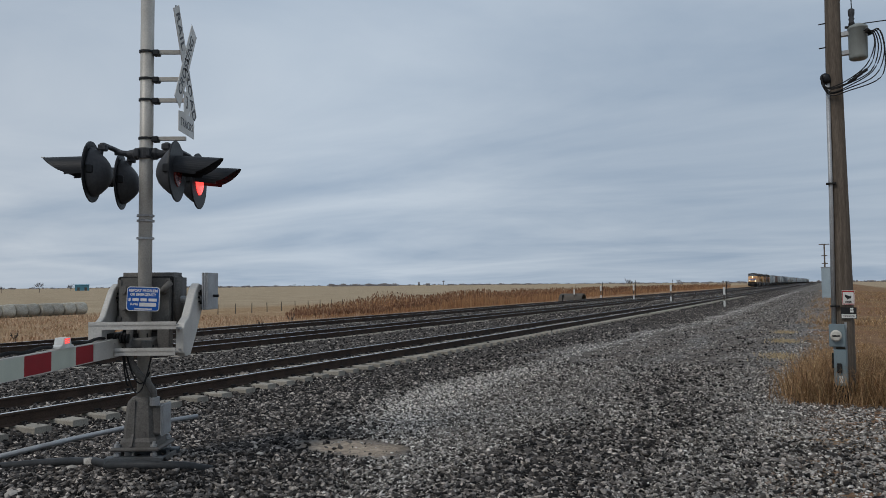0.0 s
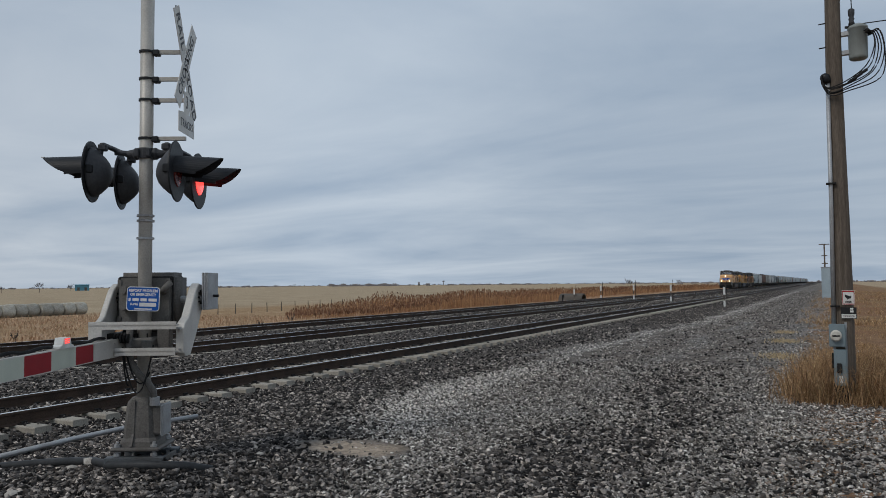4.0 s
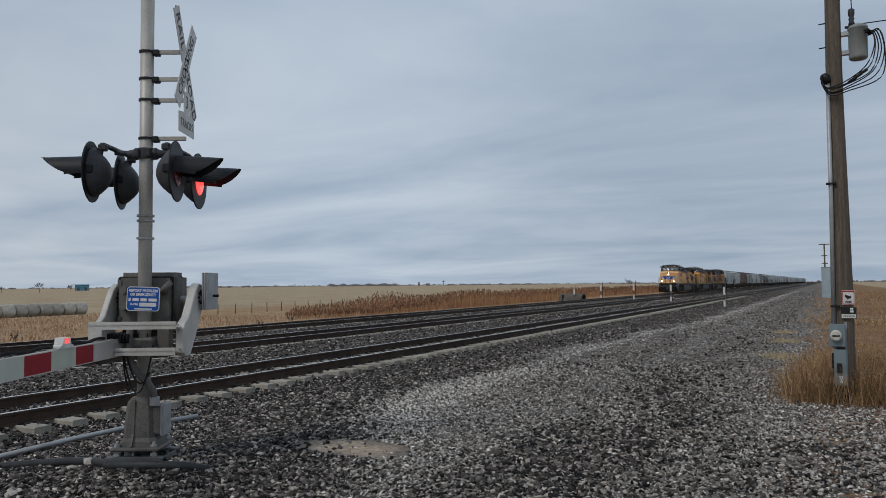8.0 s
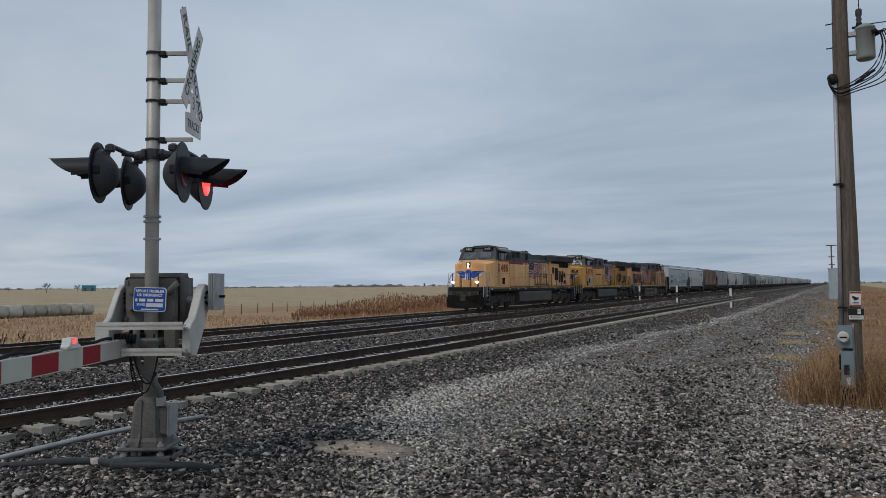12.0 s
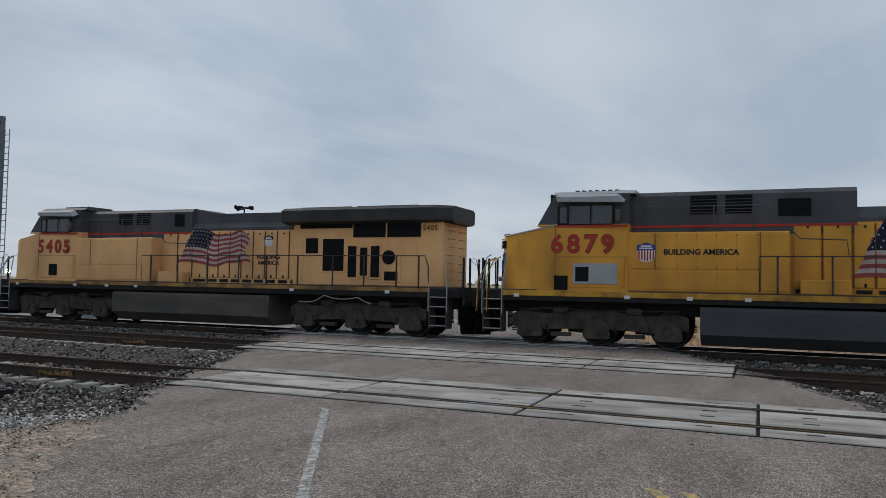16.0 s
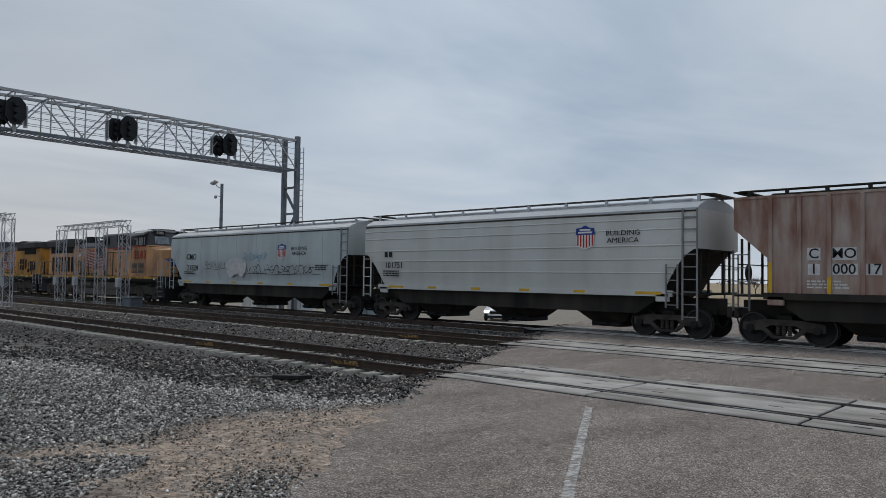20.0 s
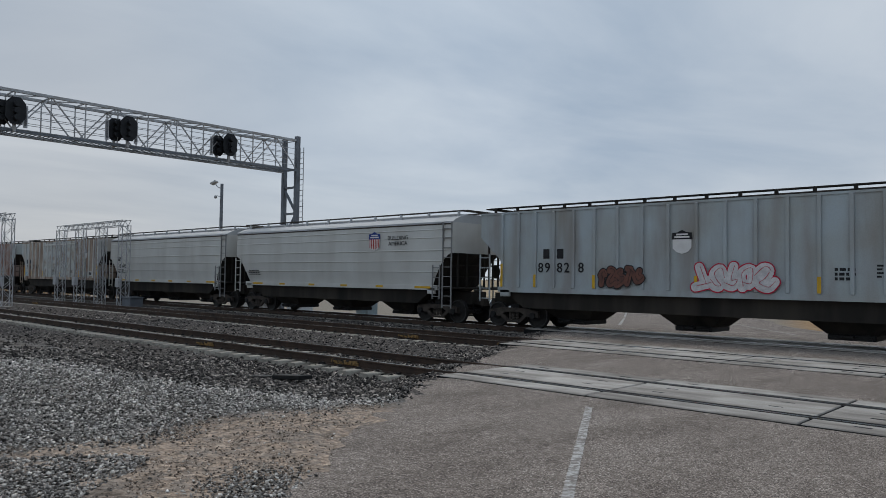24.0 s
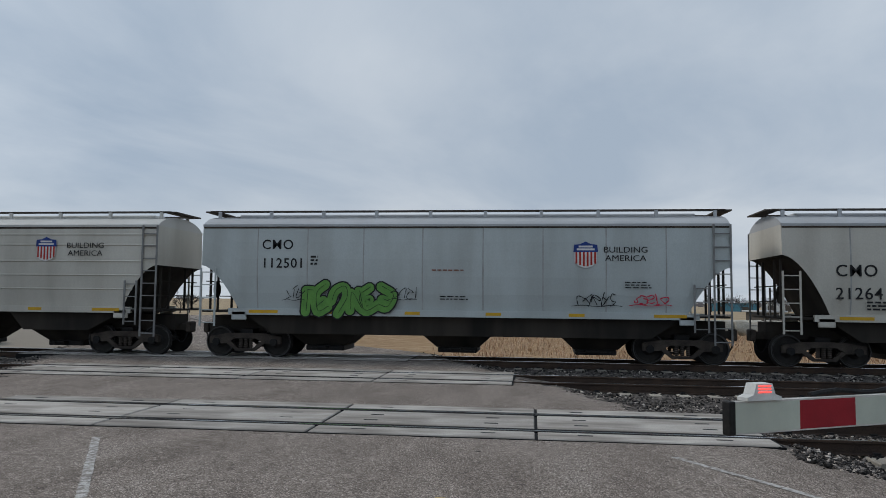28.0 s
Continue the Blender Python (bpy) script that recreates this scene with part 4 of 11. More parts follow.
def crossing_signal():
    th = thing("crossing_signal", pose(-5.95, 5.11, 0, 0, 0, 28.36), "grey railroad crossing signal with red flashers, crossbuck and lowered gate", "crossing signal")

    def P(name, bm, mt, label="", smooth=False):
        return part(name, bm, M[mt], th, label, smooth)
    # foundation channels, levelling bolts and base casting
    for y in (-0.20, 0.20):
        bm = bmesh.new()
        box(bm, -0.27, 0.27, y - 0.05, y + 0.05, 0.185, 0.198)
        box(bm, -0.27, 0.27, y - (0.05 if y < 0 else -0.038), y - (0.038 if y < 0 else -0.05), -0.1, 0.185)
        P("foundation_channel", bm, "casting_blue", "grey-blue steel channel of the foundation")
    for x in (-0.255, 0.255):
        bm = bmesh.new()
        box(bm, x - 0.012, x + 0.012, -0.15, 0.15, -0.1, 0.185)
        P("foundation_web", bm, "casting")
    for x in (-0.17, 0.17):
        for y in (-0.19, 0.19):
            bm = bmesh.new()
            cyl(bm, (x, y, 0.10), (x, y, 0.335), 0.016, n=8)
            cyl(bm, (x, y, 0.205), (x, y, 0.232), 0.032, n=6)
            cyl(bm, (x, y, 0.288), (x, y, 0.312), 0.030, n=6)
            P("anchor_bolt", bm, "galv")
    bm = bmesh.new()
    box(bm, -0.23, 0.23, -0.23, 0.23, 0.250, 0.285, 0.012)
    P("base_plate", bm, "casting")
    bm = bmesh.new()
    prof = [(0.178, 0.285), (0.172, 0.33), (0.150, 0.36), (0.146, 0.42), (0.128, 0.64), (0.118, 0.69), (0.085, 0.735)]
    rings = []
    for r, z in prof:
        rings.append([bm.verts.new((x, y, z)) for x, y in ((-r, -r * 0.72), (-r * 0.72, -r), (r * 0.72, -r), (r, -r * 0.72), (r, r * 0.72), (r * 0.72, r), (-r * 0.72, r), (-r, r * 0.72))])
    for q, w in zip(rings, rings[1:]):
        for i in range(8):
            bm.faces.new((q[i], q[(i + 1) % 8], w[(i + 1) % 8], w[i]))
    bm.faces.new(rings[0][::-1])
    bm.faces.new(rings[-1])
    P("base_casting", bm, "casting")
    bm = bmesh.new()
    prism(bm, [(-0.185, 0.29), (-0.135, 0.40), (-0.118, 0.72), (-0.135, 0.72), (-0.155, 0.40), (-0.215, 0.29)], -0.055, -0.03, "x")
    P("casting_rib", bm, "casting")
    for y in (-0.13, 0.13):
        bm = bmesh.new()
        cyl(bm, (0.05, y, 0.40), (0.05, y * 1.18, 0.40), 0.03, n=10)
        P("casting_boss", bm, "casting")
    jb = P("junction_box", rounded_box(0.125, 0.215, -0.12, 0.10, 0.385, 0.655, 0.015, 2), "casting")
    bm = rounded_box(0.205, 0.228, -0.135, 0.115, 0.37, 0.67, 0.010, 2)
    part("lid", bm, M["galv"], jb, "pale grey box lid")
    bm = bmesh.new()
    tube(bm, [(-0.10, -0.10, 1.40), (-0.10, -0.13, 1.20), (-0.07, -0.14, 1.06), (0.01, -0.15, 0.96), (0.09, -0.14, 0.88), (0.135, -0.12, 0.79), (0.14, -0.10, 0.66)], 0.033, 12)
    P("flexible_conduit", bm, "casting", "grey flexible conduit", True)
    bm = bmesh.new()
    cyl(bm, (0.14, -0.10, 0.66), (0.14, -0.10, 0.74), 0.046, n=12)
    P("conduit_nut", bm, "galv")
    for p0, p1, sag in (((-0.13, -0.20, 1.22), (0.15, -0.17, 1.24), 0.44), ((-0.10, -0.20, 1.2), (0.11, -0.15, 0.98), 0.20), ((-0.12, -0.22, 1.2), (-0.08, -0.16, 0.86), 0.10)):
        bm = bmesh.new()
        tube(bm, arc(p0, p1, sag, 14), 0.0075, 6)
        P("slack_cable", bm, "rubber")
    # mast
    bm = bmesh.new()
    cyl(bm, (0, 0, 0.70), (0, 0, 4.86), 0.064, n=24)
    P("mast", bm, "alu", "weathered aluminium mast", True)
    bm = bmesh.new()
    for z in (2.25, 2.42, 2.47, 3.05):
        bm = bmesh.new()
        cyl(bm, (0, 0, z), (0, 0, z + 0.02), 0.082, n=20)
        P("mast_band", bm, "galv")
    # crossbuck with its brackets
    for z in (3.24, 3.62, 3.83, 4.10):
        bm = bmesh.new()
        cyl(bm, (0, 0, z - 0.010), (0, 0, z + 0.010), 0.076, n=18)
        box(bm, 0.06, 0.125, -0.04, 0.04, z - 0.035, z + 0.02, 0.008)
        P("mast_clamp", bm, "lamp_black")
        bm = bmesh.new()
        box(bm, 0.12, 0.385, -0.018, 0.018, z - 0.018, z + 0.018)
        P("sign_bracket", bm, "alu")
    buck = new("crossbuck")
    buck.parent = th
    buck.matrix_basis = pose(0.375, 0.0, 3.97)
    # signs face +x; seen from the front +y is to the right
    for k, (ang, lift, words) in enumerate(((60, 0.006, ("CROSSING",)), (-60, 0.0, ("RAIL", "ROAD")))):
        g = new("blade")
        g.parent = buck
        g.matrix_basis = pose(lift, 0, 0) @ pose(0, 0, 0, ang, 0, 0)
        bm = bmesh.new()
        half = 0.49 if k == 0 else 0.56
        box(bm, -0.003, 0.003, -half, half, -0.088, 0.088)
        part("blade_plate", bm, M["white"], g, "white reflective blade")
        if len(words) == 1:
            lettering(words[0], 0.135, M["worn_ink"], pose(0.0045, 0, 0, 90, 0, 90), g, "sign_text", 0.001, 1.1, 0.002, space=1.1)
        else:
            for side in (1, -1):
                for word, at in zip(words, (-0.33, 0.33)):
                    lettering(word, 0.15, M["worn_ink"], pose(0.0045 * side, at * side, 0, 90, 0, 90 * side), g, "sign_text", 0.001, 1.1, 0.002, space=1.1)
        for at in (-0.06, 0.06):
            bm = bmesh.new()
            cyl(bm, (0.003, at, 0), (0.012, at, 0), 0.014, n=6)
            part("bolt", bm, M["black"], g)
    g = new("track_count_sign")
    g.parent = th
    g.matrix_basis = pose(0.39, 0, 3.40) @ Matrix.Diagonal((1, 0.74, 0.95, 1))
    bm = bmesh.new()
    prism(bm, [(-0.31, -0.13), (0.31, -0.13), (0.31, 0.07), (0.11, 0.09), (0.11, 0.31), (-0.11, 0.31), (-0.11, 0.09), (-0.31, 0.07)], -0.003, 0.003, "x")
    part("sign_plate", bm, M["white"], g)
    lettering("3", 0.19, M["worn_ink"], pose(0.0045, 0, 0.20, 90, 0, 90), g, "sign_text", 0.001)
    lettering("TRACKS", 0.12, M["worn_ink"], pose(0.0045, 0, -0.03, 90, 0, 90), g, "sign_text", 0.001, 1.0, 0.0, space=1.15)
    # flashers on their cross arms
    for s in (-1, 1):
        bm = bmesh.new()
        tube(bm, [(0.06 * s, 0, 3.09), (0.24 * s, 0, 3.10), (0.30 * s, -0.02, 3.10)], 0.026, 10)
        tube(bm, [(0.30 * s, -0.31, 3.12), (0.30 * s, -0.27, 3.13), (0.30 * s, 0.36, 3.13), (0.30 * s, 0.40, 3.12)], 0.024, 10)
        P("cross_arm", bm, "lamp_grey", smooth=True)
        flasher(th, s, -0.29, M["lens_off"], turn=4 if s > 0 else 7)
        flasher(th, s, 0.38, M["lens_on"] if s > 0 else M["lens_off"], turn=2 if s > 0 else 9)
    bm = bmesh.new()
    cyl(bm, (0, 0, 3.04), (0, 0, 3.14), 0.086, n=20)
    for s in (-1, 1):
        lathe(bm, (s * 0.07, 0, 3.09), (s, 0, 0), [(0, 0.055), (0.03, 0.06), (0.05, 0.045), (0.11, 0.032), (0.12, 0.0)], 14)
        box(bm, s * 0.055 - 0.018, s * 0.055 + 0.018, -0.11, -0.07, 3.05, 3.13, 0.006)
    P("arm_junction", bm, "lamp_grey")
    # top bracket
    bm = bmesh.new()
    cyl(bm, (0, 0, 4.80), (0, 0, 4.86), 0.10, n=18)
    box(bm, -0.13, 0.22, -0.03, 0.03, 4.84, 4.90, 0.01)
    tube(bm, [(-0.05, -0.04, 4.84), (-0.22, -0.30, 5.0), (-0.42, -0.62, 5.12)], 0.03, 8)
    tube(bm, [(-0.02, -0.05, 4.95), (-0.22, -0.34, 5.06), (-0.42, -0.62, 5.16)], 0.022, 8)
    P("top_bracket", bm, "alu")
    bm = rounded_box(-0.55, -0.38, -0.82, -0.58, 5.08, 5.24, 0.04, 2)
    P("top_lamp", bm, "alu")
    bm = rounded_box(-0.10, 0.08, -0.09, 0.09, 4.90, 5.16, 0.03, 2)
    P("top_fitting", bm, "alu")
    # gate mechanism behind the mast
    P("mechanism_case", rounded_box(-0.33, 0.27, 0.12, 0.46, 1.34, 1.93, 0.05, 3), "casting", "dark grey gate mechanism case", True)
    bm = bmesh.new()
    box(bm, -0.30, 0.24, 0.10, 0.122, 1.37, 1.89, 0.012)
    P("case_gasket", bm, "black")
    bm = rounded_box(-0.285, 0.225, 0.07, 0.112, 1.39, 1.875, 0.018, 2)
    P("case_door", bm, "grey_box")
    for z in (1.46, 1.82):
        for x in (-0.27, 0.20):
            bm = bmesh.new()
            box(bm, x - 0.02, x + 0.02, 0.055, 0.075, z - 0.04, z + 0.04, 0.006)
            P("door_hinge", bm, "casting")
    bm = bmesh.new()
    for z in (1.60, 1.76):
        bm = bmesh.new()
        cyl(bm, (-0.205, 0.0, z), (-0.205, 0.08, z), 0.046, n=16)
        cyl(bm, (-0.205, -0.02, z), (-0.205, 0.0, z), 0.036, n=16)
        P("case_plug", bm, "grey_box")
    bm = bmesh.new()
    tube(bm, [(0.16, 0.08, 1.74), (0.16, 0.02, 1.74), (0.20, 0.0, 1.78), (0.24, 0.03, 1.83)], 0.03, 10)
    P("case_conduit", bm, "grey_box", smooth=True)
    bm = bmesh.new()
    cyl(bm, (-0.46, 0.25, 1.66), (0.50, 0.25, 1.66), 0.035, n=12)
    P("gate_shaft", bm, "galv")
    for x0, x1 in ((-0.40, -0.34), (0.385, 0.465)):
        bm = bmesh.new()
        prism(bm, [(0.34, 1.72), (0.30, 1.80), (0.20, 1.82), (0.10, 1.76), (-0.10, 1.50), (-0.21, 1.45), (-0.25, 1.40), (-0.25, 1.17), (-0.20, 1.13), (-0.06, 1.13), (0.10, 1.30), (0.30, 1.56)], x0, x1, "x")
        bmesh.ops.bevel(bm, geom=bm.edges[:], offset=0.008, segments=1, affect="EDGES")
        P("yoke_plate", bm, "yoke", "slanted aluminium gate support arm")
        for i in range(8):
            a = i * math.pi / 4
            bm = bmesh.new()
            cyl(bm, (x1, 0.22 + 0.06 * math.cos(a), 1.68 + 0.06 * math.sin(a)), (x1 + 0.02, 0.22 + 0.06 * math.cos(a), 1.68 + 0.06 * math.sin(a)), 0.011, n=6)
            P("yoke_bolt", bm, "black")
        for y, z in ((-0.22, 1.39), (-0.20, 1.20)):
            bm = bmesh.new()
            cyl(bm, ((x0 + x1) / 2, y, z), ((x0 + x1) / 2, y - 0.06, z), 0.013, n=6)
            P("yoke_bolt", bm, "galv")
    for z, y0, x0, x1 in ((1.43, -0.30, -0.385, 0.42), (1.185, -0.26, -0.16, 0.40)):
        bm = bmesh.new()
        box(bm, x0, x1, y0 - 0.045, y0 + 0.045, z - 0.006, z + 0.006)
        box(bm, x0, x1, y0 - 0.045, y0 - 0.035, z - 0.036, z + 0.036)
        P("yoke_channel", bm, "yoke", "pale aluminium channel")
    bm = bmesh.new()
    box(bm, -0.385, -0.26, -0.345, -0.335, 1.30, 1.40, 0.003)
    P("channel_tab", bm, "yoke")
    bm = bmesh.new()
    box(bm, -0.36, 0.05, -0.05, 0.40, 1.22, 1.34)
    P("mechanism_frame", bm, "black")
    bm = bmesh.new()
    for i in range(5):
        cyl(bm, (-0.22 + i * 0.03, -0.16, 1.30), (-0.205 + i * 0.03, -0.16, 1.30), 0.045, n=14)
    P("cable_coil", bm, "rubber")
    bm = bmesh.new()
    box(bm, 0.14, 0.26, -0.05, 0.05, 1.19, 1.42, 0.01)
    P("pole_clamp", bm, "casting")
    bm = bmesh.new()
    box(bm, -0.12, 0.12, -0.12, 0.12, 1.20, 1.30, 0.02)
    box(bm, 0.04, 0.14, -0.2, -0.1, 1.20, 1.28, 0.01)
    P("mast_clamp", bm, "grey_box")
    # counterweights
    for i in range(3):
        bm = bmesh.new()
        box(bm, 0.50 + i * 0.022, 0.518 + i * 0.022, 0.16, 0.52, 1.555, 1.925, 0.004)
        P("counterweight", bm, "galv")
    bm = bmesh.new()
    cyl(bm, (0.46, 0.34, 1.69), (0.62, 0.34, 1.69), 0.014, n=8)
    P("counterweight_bolt", bm, "black")
    # information sign
    g = new("information_sign")
    g.parent = th
    g.matrix_basis = pose(0.02, -0.094, 1.672, 90, 2, -3)

    def rounded(w, h, r, z0, z1):
        b = bmesh.new()
        prism(b, [(cx * (w - r) + r * math.cos(a), cy * (h - r) + r * math.sin(a)) for cx, cy, a0 in ((1, 1, 0), (-1, 1, 90), (-1, -1, 180), (1, -1, 270)) for a in [radians(a0 + 22.5 * i) for i in range(5)]], z0, z1, "z")
        return b
    part("sign_rim", rounded(0.160, 0.116, 0.03, -0.003, 0.002), M["white"], g)
    bm = rounded(0.153, 0.109, 0.026, 0.0022, 0.0035)
    part("sign_face", bm, M["blue_sign"], g, "blue face with white words")
    lettering("REPORT PROBLEM", 0.036, M["white"], pose(0, 0.078, 0.0045), g, "sign_text", 0.0006, 0.95, 0.0012)
    lettering("OR EMERGENCY", 0.036, M["white"], pose(0, 0.040, 0.0045), g, "sign_text", 0.0006, 0.95, 0.0012)
    lettering("X-ING", 0.030, M["white"], pose(-0.085, -0.052, 0.0045), g, "sign_text", 0.0006, 0.95, 0.001)
    bm = bmesh.new()
    a = -0.14
    for w in (0.02, 0.06, 0.06, 0.08):
        box(bm, a, a + w, -0.022, 0.006, 0.004, 0.0048)
        a += w + 0.018
    box(bm, -0.035, 0.13, -0.072, -0.036, 0.004, 0.0048)
    box(bm, -0.08, 0.09, -0.102, -0.09, 0.004, 0.0048)
    part("sign_bar", bm, M["white"], g)
    # the lowered arm, along -y
    arm = new("gate_arm")
    arm.parent = th
    arm.matrix_basis = pose(-0.20, 0, 1.215)
    bm = bmesh.new()
    prism(bm, [(0.02, 0.03), (0.02, -0.05), (-0.20, -0.085), (-0.78, -0.080), (-0.78, 0.080), (-0.20, 0.088), (-0.05, 0.075)], -0.032, -0.022, "x")
    prism(bm, [(0.02, 0.028), (0.02, -0.048), (-0.20, -0.083), (-0.70, -0.078), (-0.70, 0.078), (-0.20, 0.086), (-0.05, 0.073)], 0.022, 0.032, "x")
    for yy, zz in ((-0.12, 0.04), (-0.12, -0.03), (-0.28, 0.05), (-0.28, -0.05)):
        cyl(bm, (-0.04, yy, zz), (0.044, yy, zz), 0.012, n=6)
    part("arm_bracket", bm, M["yoke"], arm, "bare aluminium arm bracket")
    y = -0.42
    edge = [-0.655, -1.02, -1.42, -1.81, -2.19, -2.59, -3.00, -3.41, -3.78, -4.18, -4.61]
    for i in range(10):
        bm = bmesh.new()
        h0, h1 = 0.076, 0.076
        box(bm, -0.022, 0.022, edge[i + 1], edge[i], -0.074, 0.074, 0.0)
        part("arm_stripe", bm, M["retro_red"] if i % 2 == 0 else M["retro_white"], arm, "red reflective stripe" if i % 2 == 0 else "white reflective stripe")
    bm = bmesh.new()
    box(bm, -0.021, 0.021, -4.62, -0.22, 0.074, 0.082)
    box(bm, -0.021, 0.021, -4.62, -0.22, -0.082, -0.074)
    part("arm_edge", bm, M["yoke"], arm)
    bm = bmesh.new()
    box(bm, -0.03, 0.03, -4.65, -4.61, -0.085, 0.085, 0.006)
    part("arm_end_cap", bm, M["black"], arm)
    for k, ly in enumerate((-1.20, -2.74, -4.43)):
        g = new("arm_light")
        g.parent = arm
        g.matrix_basis = pose(0, ly, 0.084) @ Matrix.Diagonal((0.9, 0.8, 0.85, 1))
        bm = bmesh.new()
        prism(bm, [(-0.14, 0.0), (0.14, 0.0), (0.14, 0.02), (0.09, 0.035), (0.065, 0.10), (-0.065, 0.10), (-0.09, 0.035), (-0.14, 0.02)], -0.04, 0.04, "x")
        part("light_case", bm, M["white"], g)
        for s in (-1, 1):
            bm = bmesh.new()
            for i in range(3):
                box(bm, s * 0.041 - 0.002, s * 0.041 + 0.002, -0.052, 0.052, 0.046 + i * 0.018, 0.054 + i * 0.018)
            part("light_lens", bm, M["white"] if k == 1 else M["lens_on"], g)
    bm = bmesh.new()
    pts = [(-0.035, -0.35 - 0.1 * i, 0.10 + 0.010 * math.sin(i * 1.3)) for i in range(38)]
    tube(bm, pts, 0.014, 6)
    part("arm_cable", bm, M["rubber"], arm)
    return th


crossing_signal()

# cables and stray pieces on the ballast near the mast
def ground_at(x, y, up=0.0):
    return (x, y, float(ground_z(x, y)) + up)


bm = bmesh.new()
tube(bm, [ground_at(-8.6, 4.55, 0.03), ground_at(-7.9, 4.75, 0.05), ground_at(-7.2, 5.0, 0.05), ground_at(-6.5, 4.98, 0.05), ground_at(-6.0, 4.78, 0.05), ground_at(-5.6, 4.85, 0.05), ground_at(-5.3, 5.05, 0.04), ground_at(-5.15, 5.2, 0.0)], 0.042, 10)
M["duct"] = mat("weathered_black_plastic", (0.040, 0.041, 0.043), (0.026, 0.027, 0.028), 0.5, s1=4, s2=40, bump=0.1, fine=0.2)
tagged(part("cable_duct", bm, M["duct"], smooth=True), "black corrugated cable duct lying on the ballast", "cable duct")
bm = bmesh.new()
tube(bm, [ground_at(-8.86, 5.3, 0.06), ground_at(-9.0, 6.5, 0.08), ground_at(-8.95, 7.5, 0.09), ground_at(-8.55, 8.36, 0.08)], 0.035, 10)
tagged(part("conduit_pipe", bm, M["galv"], smooth=True), "grey plastic conduit pipe lying beside the track", "pipe")


def rubble(x, y, size, seed, label="pale lump of broken concrete on the ballast", mt="concrete"):
    r = random.Random(seed)
    bm = bmesh.new()
    bmesh.ops.create_icosphere(bm, subdivisions=1, radius=size * 0.7)
    for v in bm.verts:
        v.co *= 1 + 0.35 * (noise.noise(v.co * (2.2 / size) + Vector((seed, 0, 0))))
        v.co.z *= 0.62
    ob = part("rubble_stone", bm, M[mt])
    size *= 0.7
    ob.matrix_basis = pose(*ground_at(x, y, size * 0.2), r.uniform(0, 30), r.uniform(0, 30), r.uniform(0, 360))
    return tagged(ob, label, "stone")


for i, (x, y, sz) in enumerate(((-6.50, 4.98, 0.15), (-5.9, 5.55, 0.05), (-6.25, 4.0, 0.10), (-8.4, 5.0, 0.17), (-8.6, 5.2, 0.10), (-7.9, 5.2, 0.09), (-6.63, 4.85, 0.09), (-5.2, 5.9, 0.07), (-4.6, 5.6, 0.06), (-7.9, 3.85, 0.12), (-5.0, 4.0, 0.06))):
    rubble(x, y, sz, i)


